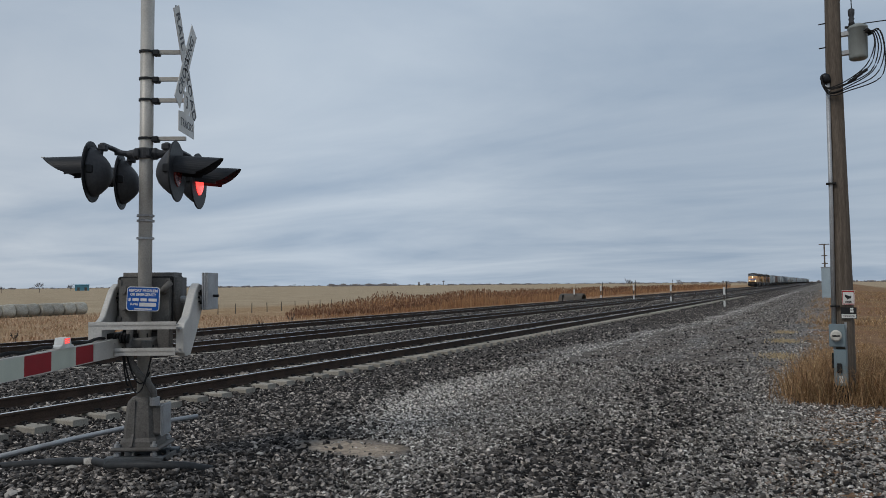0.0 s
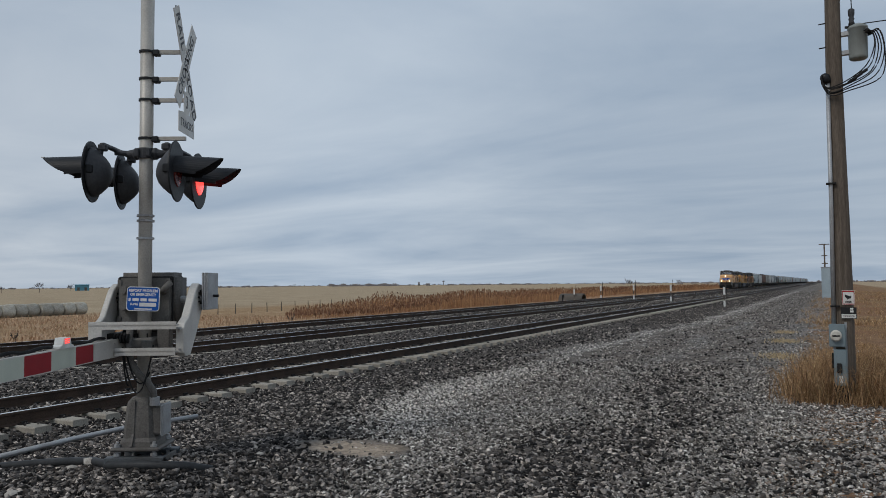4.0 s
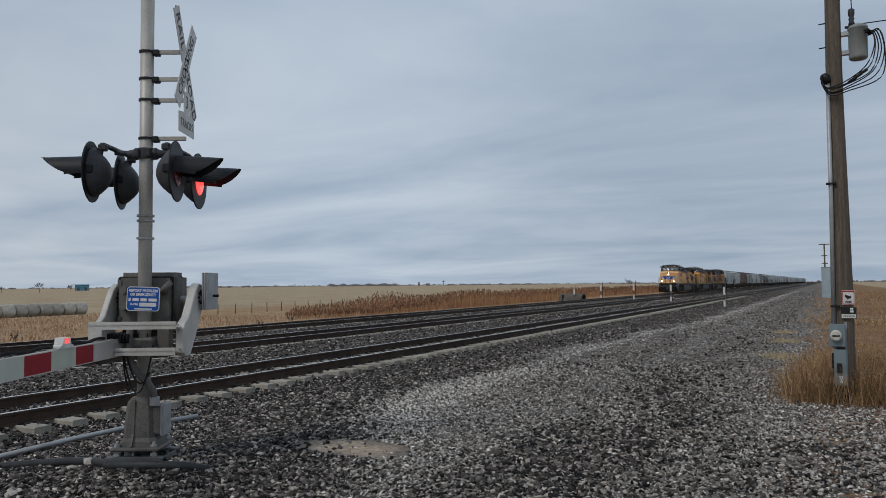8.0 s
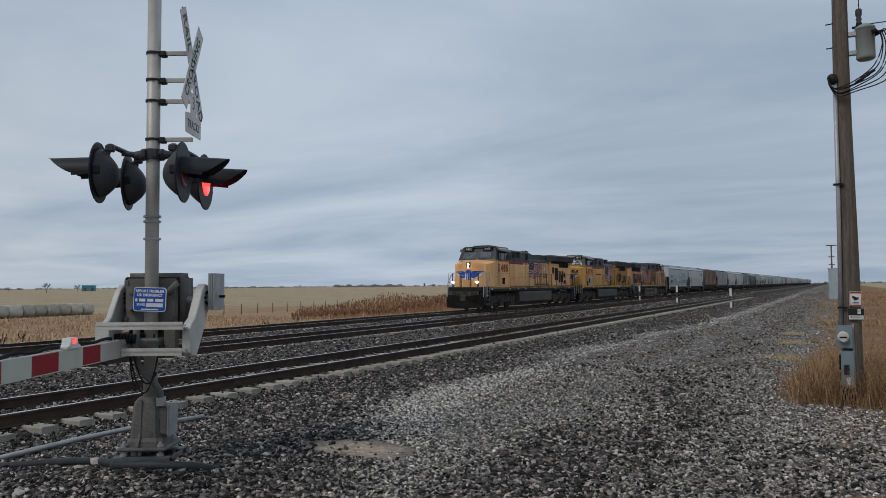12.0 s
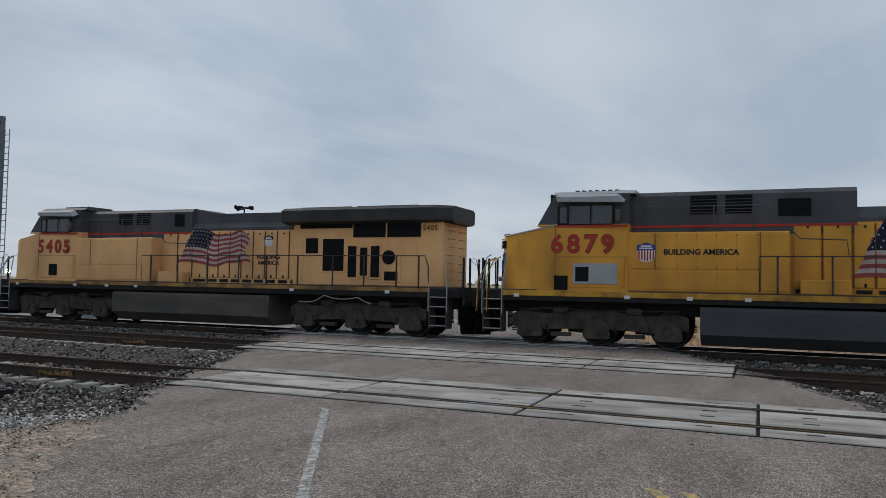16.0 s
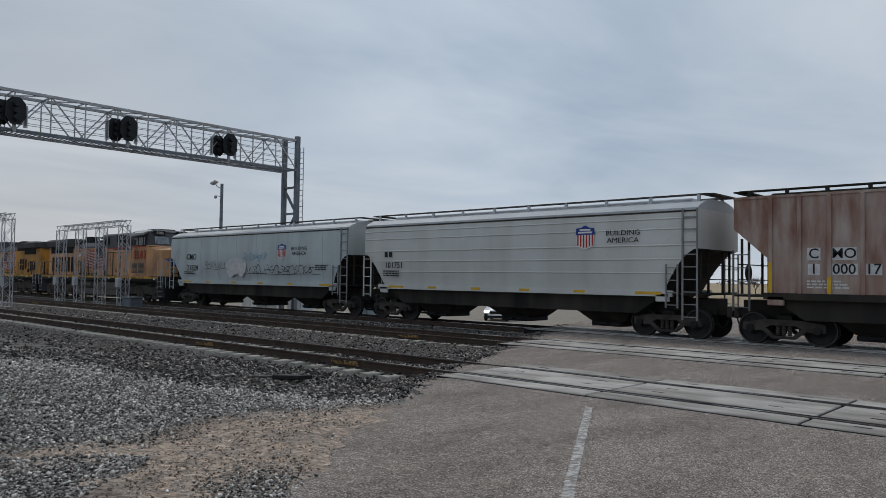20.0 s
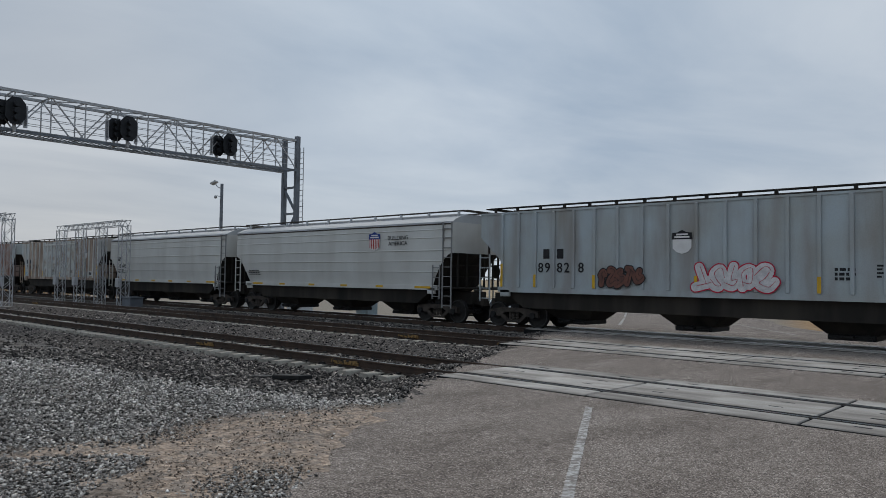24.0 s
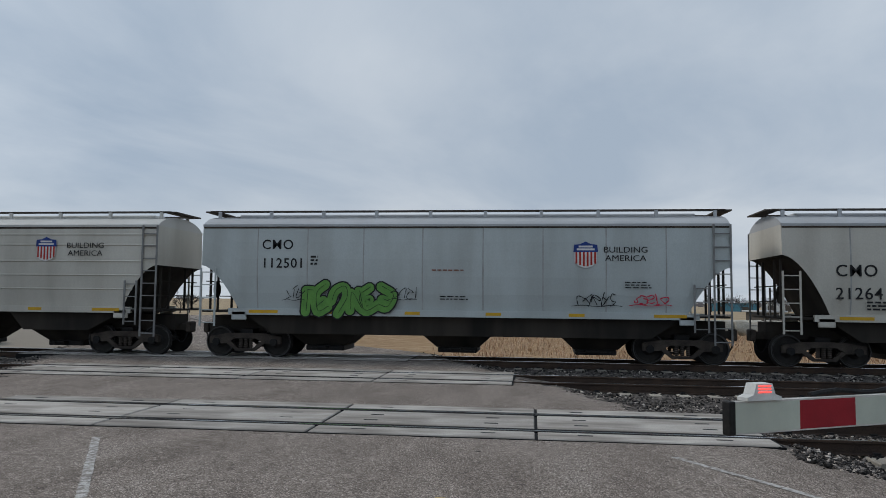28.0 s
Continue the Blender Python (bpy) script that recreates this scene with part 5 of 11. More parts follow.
# ---- utility pole with transformer and meter ----
def utility_pole():
    th = thing("utility_pole", pose(0.13, 12.3, 0.0), "weathered wooden utility pole with grey transformer and meter box", "utility pole")

    def P(name, bm, mt, label="", smooth=False):
        return part(name, bm, M[mt], th, label, smooth)
    bm = bmesh.new()
    r = random.Random(2)
    pts = [(0.004 * z / 6 + 0.008 * math.sin(z), 0, z) for z in np.linspace(-0.6, 9.2, 26)]
    rings = []
    for x, y, z in pts:
        rr = 0.146 - 0.0074 * z
        rings.append([bm.verts.new((x + rr * (1 + 0.012 * math.sin(5 * a + z)) * math.cos(a), rr * math.sin(a), z)) for a in np.linspace(0, 2 * math.pi, 22, endpoint=False)])
    for q, w in zip(rings, rings[1:]):
        for i in range(22):
            bm.faces.new((q[i], q[(i + 1) % 22], w[(i + 1) % 22], w[i]))
    bm.faces.new(rings[-1])
    P("pole", bm, "wood_pole", "", True)
    # conduit and weatherhead
    bm = bmesh.new()
    tube(bm, [(-0.12, -0.13, 1.15), (-0.10, -0.125, 3.0), (-0.095, -0.105, 4.7)], 0.030, 10)
    P("conduit", bm, "galv", "grey conduit pipe", True)
    bm = bmesh.new()
    lathe(bm, (-0.095, -0.105, 4.68), (-0.35, -0.1, 1), [(0, 0.045), (0.05, 0.065), (0.11, 0.07), (0.15, 0.04), (0.16, 0.0)], 14)
    P("weatherhead", bm, "lamp_black", smooth=True)
    bm = bmesh.new()
    tube(bm, [(-0.11, -0.13, 0.32), (-0.06, -0.14, -0.1)], 0.042, 10)
    tube(bm, [(0.0, -0.15, 0.32), (0.02, -0.15, -0.1)], 0.03, 10)
    P("conduit", bm, "rubber")
    for z in (1.42, 3.2):
        bm = bmesh.new()
        box(bm, -0.16, -0.03, -0.175, -0.09, z - 0.012, z + 0.012)
        P("conduit_strap", bm, "black")
    # meter socket and breaker box
    g = new("meter_box")
    g.parent = th
    g.matrix_basis = pose(-0.08, -0.185, 1.005) @ Matrix.Diagonal((0.85, 1, 0.95, 1))
    part("box_body", rounded_box(-0.125, 0.125, -0.06, 0.06, -0.17, 0.17, 0.012, 2), M["box_blue"], g, "blue-grey meter socket")
    bm = bmesh.new()
    lathe(bm, (-0.02, -0.06, 0.0), (0, -1, 0), [(0, 0.085), (0.02, 0.088), (0.025, 0.078), (0.07, 0.076), (0.085, 0.065), (0.088, 0.0)], 22)
    part("meter", bm, M["meter_white"], g, "round electricity meter")
    bm = bmesh.new()
    box(bm, -0.075, 0.035, -0.150, -0.1485, -0.012, 0.012)
    part("meter_window", bm, M["dark"], g)
    g = new("breaker_box")
    g.parent = th
    g.matrix_basis = pose(-0.05, -0.185, 0.555) @ Matrix.Diagonal((0.80, 1, 1, 1))
    part("box_body", rounded_box(-0.105, 0.105, -0.065, 0.065, -0.26, 0.25, 0.012, 2), M["box_blue"], g, "blue-grey breaker box")
    bm = bmesh.new()
    box(bm, -0.06, 0.02, -0.10, -0.06, -0.08, 0.06, 0.01)
    part("receptacle", bm, M["rubber"], g)
    bm = bmesh.new()
    box(bm, -0.03, 0.03, -0.068, -0.066, -0.22, -0.12)
    part("sticker", bm, M["white"], g)
    bm = bmesh.new()
    box(bm, -0.135, -0.105, -0.03, 0.03, -0.02, 0.2, 0.006)
    part("switch_lever", bm, M["black"], g)
    bm = bmesh.new()
    for dx in (-0.09, 0.06):
        bar(bm, (dx - 0.03, -0.13, 1.19), (dx - 0.03, -0.13, 0.28), 0.03, 0.03)
    P("mounting_rail", bm, "galv")
    # signs
    g = new("camera_sign")
    g.parent = th
    g.matrix_basis = pose(0.075, -0.155, 1.545, 90, 0, 4) @ Matrix.Diagonal((0.80, 0.9, 1, 1))
    bm = bmesh.new()
    box(bm, -0.10, 0.10, -0.115, 0.115, -0.002, 0.001)
    part("sign_plate", bm, M["white"], g)
    bm = bmesh.new()
    for x0, x1, y0, y1 in ((-0.095, 0.095, 0.085, 0.11), (-0.095, 0.095, -0.11, -0.095), (-0.095, -0.085, -0.11, 0.11), (0.085, 0.095, -0.11, 0.11)):
        box(bm, x0, x1, y0, y1, 0.0012, 0.002)
    part("sign_border", bm, M["sign_red"], g)
    bm = bmesh.new()
    prism(bm, [(-0.05, 0.05), (0.03, 0.02), (0.05, 0.04), (0.045, -0.01), (0.0, -0.02), (-0.01, -0.035), (-0.025, -0.015), (-0.055, 0.02)], 0.0013, 0.0022, "z")
    for i in range(2):
        box(bm, -0.05, 0.05, -0.065 - i * 0.02, -0.055 - i * 0.02, 0.0013, 0.0022)
    part("sign_picture", bm, M["ink"], g)
    g = new("trespass_sign")
    g.parent = th
    g.matrix_basis = pose(0.075, -0.16, 1.325, 90, 0, 4) @ Matrix.Diagonal((0.86, 0.9, 1, 1))
    bm = bmesh.new()
    box(bm, -0.115, 0.115, -0.09, 0.09, -0.002, 0.001)
    part("sign_plate", bm, M["ink"], g)
    bm = bmesh.new()
    box(bm, -0.108, 0.108, -0.08, -0.018, 0.0012, 0.002)
    box(bm, 0.02, 0.07, 0.01, 0.08, 0.0012, 0.002)
    part("sign_patch", bm, M["white"], g)
    lettering("TRESPASSING", 0.042, M["ink"], pose(0, -0.048, 0.003), g, "sign_text", 0.0006, 0.72)
    lettering("NO", 0.05, M["ink"], pose(0.045, 0.045, 0.003), g, "sign_text", 0.0006, 0.72)
    # steps
    for i, z in enumerate((4.82, 5.24, 5.6)):
        bm = bmesh.new()
        s = -1
        cyl(bm, (s * 0.07, -0.03, z), (s * 0.19, -0.05, z - 0.012), 0.009, n=6)
        P("pole_step", bm, "black")
    # transformer
    g = new("transformer")
    g.parent = th
    g.matrix_basis = pose(0.315, -0.02, 5.26) @ Matrix.Diagonal((0.82, 0.82, 1, 1))
    bm = bmesh.new()
    lathe(bm, (0, 0, -0.26), (0, 0, 1), [(0, 0.125), (0.02, 0.15), (0.05, 0.152), (0.44, 0.152), (0.445, 0.163), (0.47, 0.163), (0.49, 0.14), (0.53, 0.05), (0.535, 0.0)], 26)
    part("tank", bm, M["trafo_grey"], g, "pale grey transformer tank", True)
    bm = bmesh.new()
    lathe(bm, (-0.09, -0.03, 0.25), (0, 0, 1), [(0, 0.035), (0.03, 0.05), (0.06, 0.035), (0.09, 0.05), (0.12, 0.035), (0.15, 0.052), (0.22, 0.055), (0.24, 0.04), (0.25, 0.0)], 14)
    part("bushing", bm, M["lamp_grey"], g, "dark ribbed insulator", True)
    bm = bmesh.new()
    lathe(bm, (-0.09, -0.03, 0.18), (0, 0, 1), [(0, 0.04), (0.05, 0.055), (0.10, 0.05), (0.12, 0.03)], 12)
    box(bm, -0.2, -0.02, -0.02, 0.02, 0.22, 0.25)
    part("clamp", bm, M["black"], g)
    for z in (-0.14, 0.14):
        bm = bmesh.new()
        box(bm, -0.26, -0.12, -0.05, 0.05, z - 0.03, z + 0.03)
        part("hanger", bm, M["galv"], g)
    for i, a in enumerate((-0.5, 0.0, 0.5)):
        bm = bmesh.new()
        lathe(bm, (0.14 * math.cos(a), 0.14 * math.sin(a) - 0.05, 0.12), (math.cos(a), math.sin(a) - 0.3, 0.1), [(0, 0.025), (0.02, 0.03), (0.05, 0.022), (0.07, 0.0)], 10)
        part("terminal", bm, M["black"], g)
    rw = random.Random(9)
    for i in range(6):
        bm = bmesh.new()
        way = [(0.37 + 0.02 * i, -0.10, 5.40 - 0.02 * i), (0.46 + 0.025 * i, -0.14, 5.36), (0.50 + 0.03 * i, -0.18, 5.15 - 0.03 * i), (0.40 + 0.03 * i, -0.22, 4.86 - 0.04 * i), (0.16, -0.24, 4.66 - 0.028 * i), (-0.06, -0.22, 4.60 - 0.022 * i), (-0.17, -0.19, 4.66), (-0.15, -0.16, 4.80)]
        way = [tuple(c + rw.uniform(-0.018, 0.018) for c in q) for q in way]
        p = [Vector(way[0])] + [Vector(q) for q in way] + [Vector(way[-1])]
        pts = []
        for k in range(1, len(p) - 2):
            for j in range(5):
                t = j / 5
                pts.append(0.5 * (2 * p[k] + (p[k + 1] - p[k - 1]) * t + (2 * p[k - 1] - 5 * p[k] + 4 * p[k + 1] - p[k + 2]) * t * t + (3 * p[k] - p[k - 1] - 3 * p[k + 1] + p[k + 2]) * t ** 3))
        tube(bm, pts, 0.0085, 6)
        P("drop_wire", bm, "rubber", smooth=True)
    for i in range(3):
        bm = bmesh.new()
        x, z = 0.22 + 0.07 * i, 4.66 + 0.05 * i
        cyl(bm, (x - 0.05, -0.235, z - 0.03), (x + 0.05, -0.225, z + 0.03), 0.022, n=8)
        P("wire_splice", bm, "rubber")
    bm = bmesh.new()
    tube(bm, [(0.25, -0.05, 5.52), (0.24, -0.02, 6.2), (0.20, 0, 7.0)], 0.008, 6)
    P("riser_wire", bm, "black")
    return th


utility_pole()
# the overhead wire leaves eastwards over the verge
bm = bmesh.new()
tube(bm, arc((0.42, 12.28, 5.52), (60, 9.0, 6.5), 0.6, 16), 0.008, 6)
tagged(part("overhead_wire", bm, M["black"]), "thin black overhead power wire", "wire")


# ---- signal bridge over the tracks ----
def signal_head(parent, x, y, z, two):
    g = new("signal_head")
    g.parent = parent
    g.matrix_basis = pose(x, y, z)
    spec = ((-0.32, 0.0), (0.12, -0.55)) if two else ((0, 0.0),)
    for dx, dy in spec:
        bm = bmesh.new()
        drop = 0.10 if dy < 0 else 0.0
        prism(bm, [(dx - 0.18, 0.55 - drop), (dx - 0.42, 0.28 - drop), (dx - 0.42, -0.38), (dx - 0.18, -0.68), (dx + 0.18, -0.68), (dx + 0.42, -0.38), (dx + 0.42, 0.28 - drop), (dx + 0.18, 0.55 - drop)], dy - 0.03, dy + 0.02)
        part("target", bm, M["lamp_black"], g)
        for zz in (0.22, -0.08, -0.38):
            bm = bmesh.new()
            cyl(bm, (dx, dy, zz), (dx, dy + 0.3, zz), 0.13, 0.14, n=14)
            part("hood", bm, M["lamp_black"], g)
        bm = bmesh.new()
        box(bm, dx - 0.20, dx + 0.20, dy - 0.4, dy - 0.03, -0.55, 0.42, 0.05)
        part("lamp_case", bm, M["lamp_black"], g)
        bm = bmesh.new()
        bar(bm, (dx, dy - 0.15, -1.0), (dx, dy - 0.15, -0.5), 0.12, 0.12)
        part("head_mount", bm, M["galv"], g)
    for dx in (-0.86, 0.60):
        bm = bmesh.new()
        box(bm, dx - 0.09, dx + 0.09, -0.42, -0.39, -0.72, 0.30)
        part("plate", bm, M["galv"], g)
        bm = bmesh.new()
        box(bm, dx - 0.05, dx + 0.05, -0.389, -0.385, -0.62, 0.22)
        part("plate_bar", bm, M["tag_grey"], g)
    return g


def signal_bridge():
    th = thing("signal_bridge", pose(0, 0, 0), "galvanised steel lattice signal bridge spanning the tracks", "signal bridge")
    YB, D, Z0, Z1 = -37.2, 1.3, 8.22, 10.05
    X0, X1 = -27.0, -3.5

    def B(name, pts, w=0.09, mt="galv"):
        bm = bmesh.new()
        for a, b in pts:
            bar(bm, a, b, w, w)
        return part(name, bm, M[mt], th)
    for y in (YB, YB - D):
        for z in (Z0, Z1):
            B("chord", [((X0, y, z), (X1, y, z))], 0.13)
    n = 15
    step = (X1 - X0) / n
    for y in (YB, YB - D):
        for i in range(n):
            a, b = X0 + i * step, X0 + (i + 1) * step
            up = i % 2 == 0
            B("diagonal", [((a, y, Z0 if up else Z1), (b, y, Z1 if up else Z0))], 0.055)
            B("upright", [((b, y, Z0), (b, y, Z1))], 0.05)
        for k in range(4):
            z = Z0 + 0.32 + k * 0.33
            B("guard_rail", [((X0, y, z), (X1, y, z))], 0.025)
    for i in range(n + 1):
        x = X0 + i * step
        B("cross_tie", [((x, YB, Z1), (x, YB - D, Z1)), ((x, YB, Z1), (min(x + step, X1), YB - D, Z1))], 0.05)
    bm = bmesh.new()
    for i in range(118):
        x = X0 + 0.1 + i * 0.198
        box(bm, x, x + 0.03, YB - D + 0.1, YB - 0.1, Z0 - 0.02, Z0 + 0.02)
    part("walkway_grating", bm, M["bridge_grey"], th)
    bm = bmesh.new()
    box(bm, X0 - 0.1, X1, YB + 0.06, YB + 0.14, Z0 - 0.08, Z0 + 0.05)
    part("edge_beam", bm, M["bridge_grey"], th)
    for x in (X0, X1):
        for y in (YB, YB - D):
            B("leg", [((x, y, -0.4), (x, y, Z1 + 0.25))], 0.25, "bridge_grey")
        zz = [0.4, 2.2, 4.0, 5.6, 7.2]
        for q in [((x, YB, zz[i]), (x, YB - D, zz[i + 1])) if i % 2 else ((x, YB - D, zz[i]), (x, YB, zz[i + 1])) for i in range(4)] + [((x, YB, z), (x, YB - D, z)) for z in zz]:
            B("leg_brace", [q], 0.12, "bridge_grey")
        lx, ly = x - 0.28 * (1 if x < -10 else -1), YB + 0.08
        lad = [((lx, ly + k, -0.2), (lx, ly + k, Z1 - 0.4)) for k in (-0.18, 0.18)]
        lad += [((lx, ly - 0.18, 0.1 + i * 0.33), (lx, ly + 0.18, 0.1 + i * 0.33)) for i in range(29)]
        B("ladder", lad, 0.035)
    for x, two in ((-21.75, True), (-16.05, True), (-10.9, True)):
        signal_head(th, x, YB + 0.55, 9.10, two)
    return th


signal_bridge()


# ---- lattice frames between the tracks ----
def lattice_frame(name_x, y_list, top, label):
    th = thing("lattice_frame", pose(name_x, 0, -0.24), label, "lattice frame", "lattice frames between the tracks")
    r = 0.26
    for y in y_list:
        bm = bmesh.new()
        for sx in (-r, r):
            for sy in (-r, r):
                bar(bm, (sx, y + sy, 0), (sx, y + sy, top), 0.04, 0.04)
        k = int(top / 0.5)
        for i in range(k):
            z0, z1 = top * i / k, top * (i + 1) / k
            e = 1 if i % 2 else -1
            bar(bm, (r, y - r * e, z0), (r, y + r * e, z1), 0.026, 0.026)
            bar(bm, (-r, y + r * e, z0), (-r, y - r * e, z1), 0.026, 0.026)
            bar(bm, (-r * e, y + r, z0), (r * e, y + r, z1), 0.026, 0.026)
            bar(bm, (-r * e, y - r, z0), (r * e, y - r, z1), 0.026, 0.026)
        part("lattice_leg", bm, M["lattice_steel"], th)
        bm = bmesh.new()
        box(bm, -0.3, 0.3, y - 0.3, y + 0.3, 0, 0.06)
        part("foot_plate", bm, M["concrete"], th)
    y0, y1 = min(y_list) - r, max(y_list) + r
    bm = bmesh.new()
    for sx in (-r, r):
        for z in (top - 0.05, top + 0.28):
            bar(bm, (sx, y0, z), (sx, y1, z), 0.04, 0.04)
        k = int((y1 - y0) / 0.4)
        for i in range(k):
            a, b = y0 + (y1 - y0) * i / k, y0 + (y1 - y0) * (i + 1) / k
            bar(bm, (sx, a, top - 0.05 if i % 2 else top + 0.28), (sx, b, top + 0.28 if i % 2 else top - 0.05), 0.026, 0.026)
            if i % 2:
                bar(bm, (-r, a, top + 0.28), (r, b, top + 0.28), 0.026, 0.026)
    part("top_truss", bm, M["lattice_steel"], th)
    for i, y in enumerate(y_list):
        if i != 2:
            bm = bmesh.new()
            box(bm, 0.18, 0.42, y - 0.25, y + 0.25, 1.2, 1.75, 0.03)
            part("equipment_box", bm, M["lattice_steel"], th)
    return th


lattice_frame(-20.35, [-55.8, -52.4, -49.1, -45.7], 5.05, "galvanised lattice frame with equipment boxes between the tracks")
lattice_frame(-14.45, [-47.7, -51.6, -55.4], 5.15, "galvanised lattice frame with equipment boxes between the tracks")

# ---- lamp post in the yard ----
th = thing("yard_light", pose(-40.0, -67.8, -0.9), "grey floodlight on a wooden post in the yard", "floodlight")
bm = bmesh.new()
cyl(bm, (0, 0, 0), (0, 0, 12.0), 0.19, 0.15, n=12)
part("post", bm, M["bridge_grey"], th)
bm = bmesh.new()
tube(bm, [(0, 0, 11.5), (0.3, -0.35, 11.7), (0.45, -0.5, 12.0)], 0.045, 8)
part("bracket", bm, M["galv"], th)
bm = bmesh.new()
box(bm, -0.32, 0.32, -0.42, 0.42, -0.10, 0.10, 0.04)
ob = part("lamp_head", bm, M["galv"], th)
ob.matrix_basis = pose(0.55, -0.6, 12.1, 0, 30, -50)
bm = bmesh.new()
tube(bm, [(0, 0, 10.6), (0.3, -0.4, 10.8), (0.4, -0.5, 10.7)], 0.03, 6)
lathe(bm, (0.4, -0.5, 10.7), (0, 0, -1), [(-0.1, 0.1), (0, 0.16), (0.1, 0.16), (0.2, 0.08), (0.22, 0.0)], 12)
part("camera_dome", bm, M["galv"], th)


# ---- far side stripes, yard things ----
stripe("road_line", -100, -28.5, -0.67, 0.13, M["line"], "worn white edge line on the far road")
stripe("road_line", -100, -28.5, 6.52, 0.12, M["line"], "worn white edge line on the far road")


def white_suv(x, y, rz):
    th = thing("suv", pose(x, y, float(ground_z(x, y)) + 0.0, 0, 0, rz), "white compact sport utility vehicle waiting beyond the tracks", "car")

    def P(name, bm, mt, label="", smooth=False):
        return part(name, bm, mt, th, label, smooth)
    # front towards +x
    bm = bmesh.new()
    prof = [(2.2, 0.32), (2.27, 0.58), (2.18, 0.84), (1.9, 0.98), (0.95, 1.07), (-2.1, 1.12), (-2.25, 0.9), (-2.25, 0.4), (-2.0, 0.28), (2.0, 0.28)]
    q = [bm.verts.new((a, -0.89, z)) for a, z in prof]
    w = [bm.verts.new((a, 0.89, z)) for a, z in prof]
    n = len(prof)
    for i in range(n):
        bm.faces.new((q[i], q[(i + 1) % n], w[(i + 1) % n], w[i]))
    bm.faces.new(q[::-1])
    bm.faces.new(w)
    bmesh.ops.recalc_face_normals(bm, faces=bm.faces)
    bmesh.ops.bevel(bm, geom=bm.edges[:], offset=0.06, segments=2, affect="EDGES")
    P("body", bm, M["car_white"], "", True)
    bm = bmesh.new()
    low, top = [(0.95, -0.80), (0.95, 0.80), (-2.0, 0.80), (-2.0, -0.80)], [(0.25, -0.62), (0.25, 0.62), (-1.7, 0.62), (-1.7, -0.62)]
    a = [bm.verts.new((x_, y_, 1.06)) for x_, y_ in low]
    b = [bm.verts.new((x_, y_, 1.60)) for x_, y_ in top]
    for i in range(4):
        bm.faces.new((a[i], a[(i + 1) % 4], b[(i + 1) % 4], b[i]))
    bm.faces.new(b)
    bmesh.ops.recalc_face_normals(bm, faces=bm.faces)
    P("cabin_glass", bm, M["car_glass"])
    bm = bmesh.new()
    box(bm, -1.75, 0.30, -0.66, 0.66, 1.58, 1.66, 0.04)
    for s in (-1, 1):
        for x0, x1 in ((0.95, 0.25), (-0.6, -0.55), (-2.0, -1.7)):
            bar(bm, (x0, s * 0.80, 1.06), (x1, s * 0.62, 1.60), 0.07, 0.05)
    P("roof", bm, M["car_white"])
    bm = bmesh.new()
    box(bm, 2.20, 2.30, -0.42, 0.42, 0.60, 0.80, 0.03)
    P("grille", bm, M["black"])
    bm = bmesh.new()
    box(bm, 2.10, 2.31, -0.86, 0.86, 0.26, 0.46, 0.04)
    P("lower_bumper", bm, M["black"])
    bm = bmesh.new()
    box(bm, 2.305, 2.32, -0.26, 0.26, 0.47, 0.57, 0.005)
    P("number_plate", bm, M["car_white"])
    for s in (-1, 1):
        bm = bmesh.new()
        box(bm, -1.9, 1.9, s * 0.885 - 0.02, s * 0.885 + 0.02, 0.26, 0.42, 0.01)
        P("sill_cladding", bm, M["black"])
        bm = bmesh.new()
        box(bm, 2.02, 2.27, s * 0.66 - 0.20, s * 0.66 + 0.20, 0.68, 0.86, 0.04)
        P("headlight", bm, M["car_lamp"])
        bm = bmesh.new()
        box(bm, 2.20, 2.30, s * 0.70 - 0.13, s * 0.70 + 0.13, 0.46, 0.60, 0.02)
        P("fog_light_surround", bm, M["black"])
        bm = bmesh.new()
        box(bm, 0.7, 0.85, s * 0.98 - 0.09, s * 0.98 + 0.09, 1.04, 1.18, 0.03)
        P("wing_mirror", bm, M["car_white"])
        for x_ in (1.4, -1.4):
            bm = bmesh.new()
            lathe(bm, (x_, s * 0.865, 0.36), (0, s, 0), [(0, 0.0), (0.0, 0.44), (0.03, 0.44), (0.035, 0.40)], 20)
            P("wheel_arch", bm, M["black"])
            bm = bmesh.new()
            lathe(bm, (x_, s * 0.72, 0.34), (0, s, 0), [(0, 0.30), (0.02, 0.34), (0.18, 0.34), (0.20, 0.31), (0.19, 0.21)], 18)
            P("tyre", bm, M["rubber"])
            bm = bmesh.new()
            lathe(bm, (x_, s * 0.905, 0.34), (0, s, 0), [(0, 0.21), (0.012, 0.20), (0.005, 0.05), (0.01, 0.0)], 14)
            P("rim", bm, M["galv"])
    return th


M["car_white"] = mat("white_car_paint", (0.72, 0.72, 0.71), (0.68, 0.68, 0.67), 0.25, s1=1, s2=20, bump=0, fine=0.02)
M["car_glass"] = mat("dark_car_glass", (0.02, 0.024, 0.027), (0.013, 0.016, 0.018), 0.25, s1=2, s2=10, bump=0, fine=0.02, spec=0.25)
M["car_lamp"] = glow("car_headlamp", (1.0, 0.97, 0.9), 3.0, (0.6, 0.6, 0.6))
white_suv(-46.5, -36.85, 30)


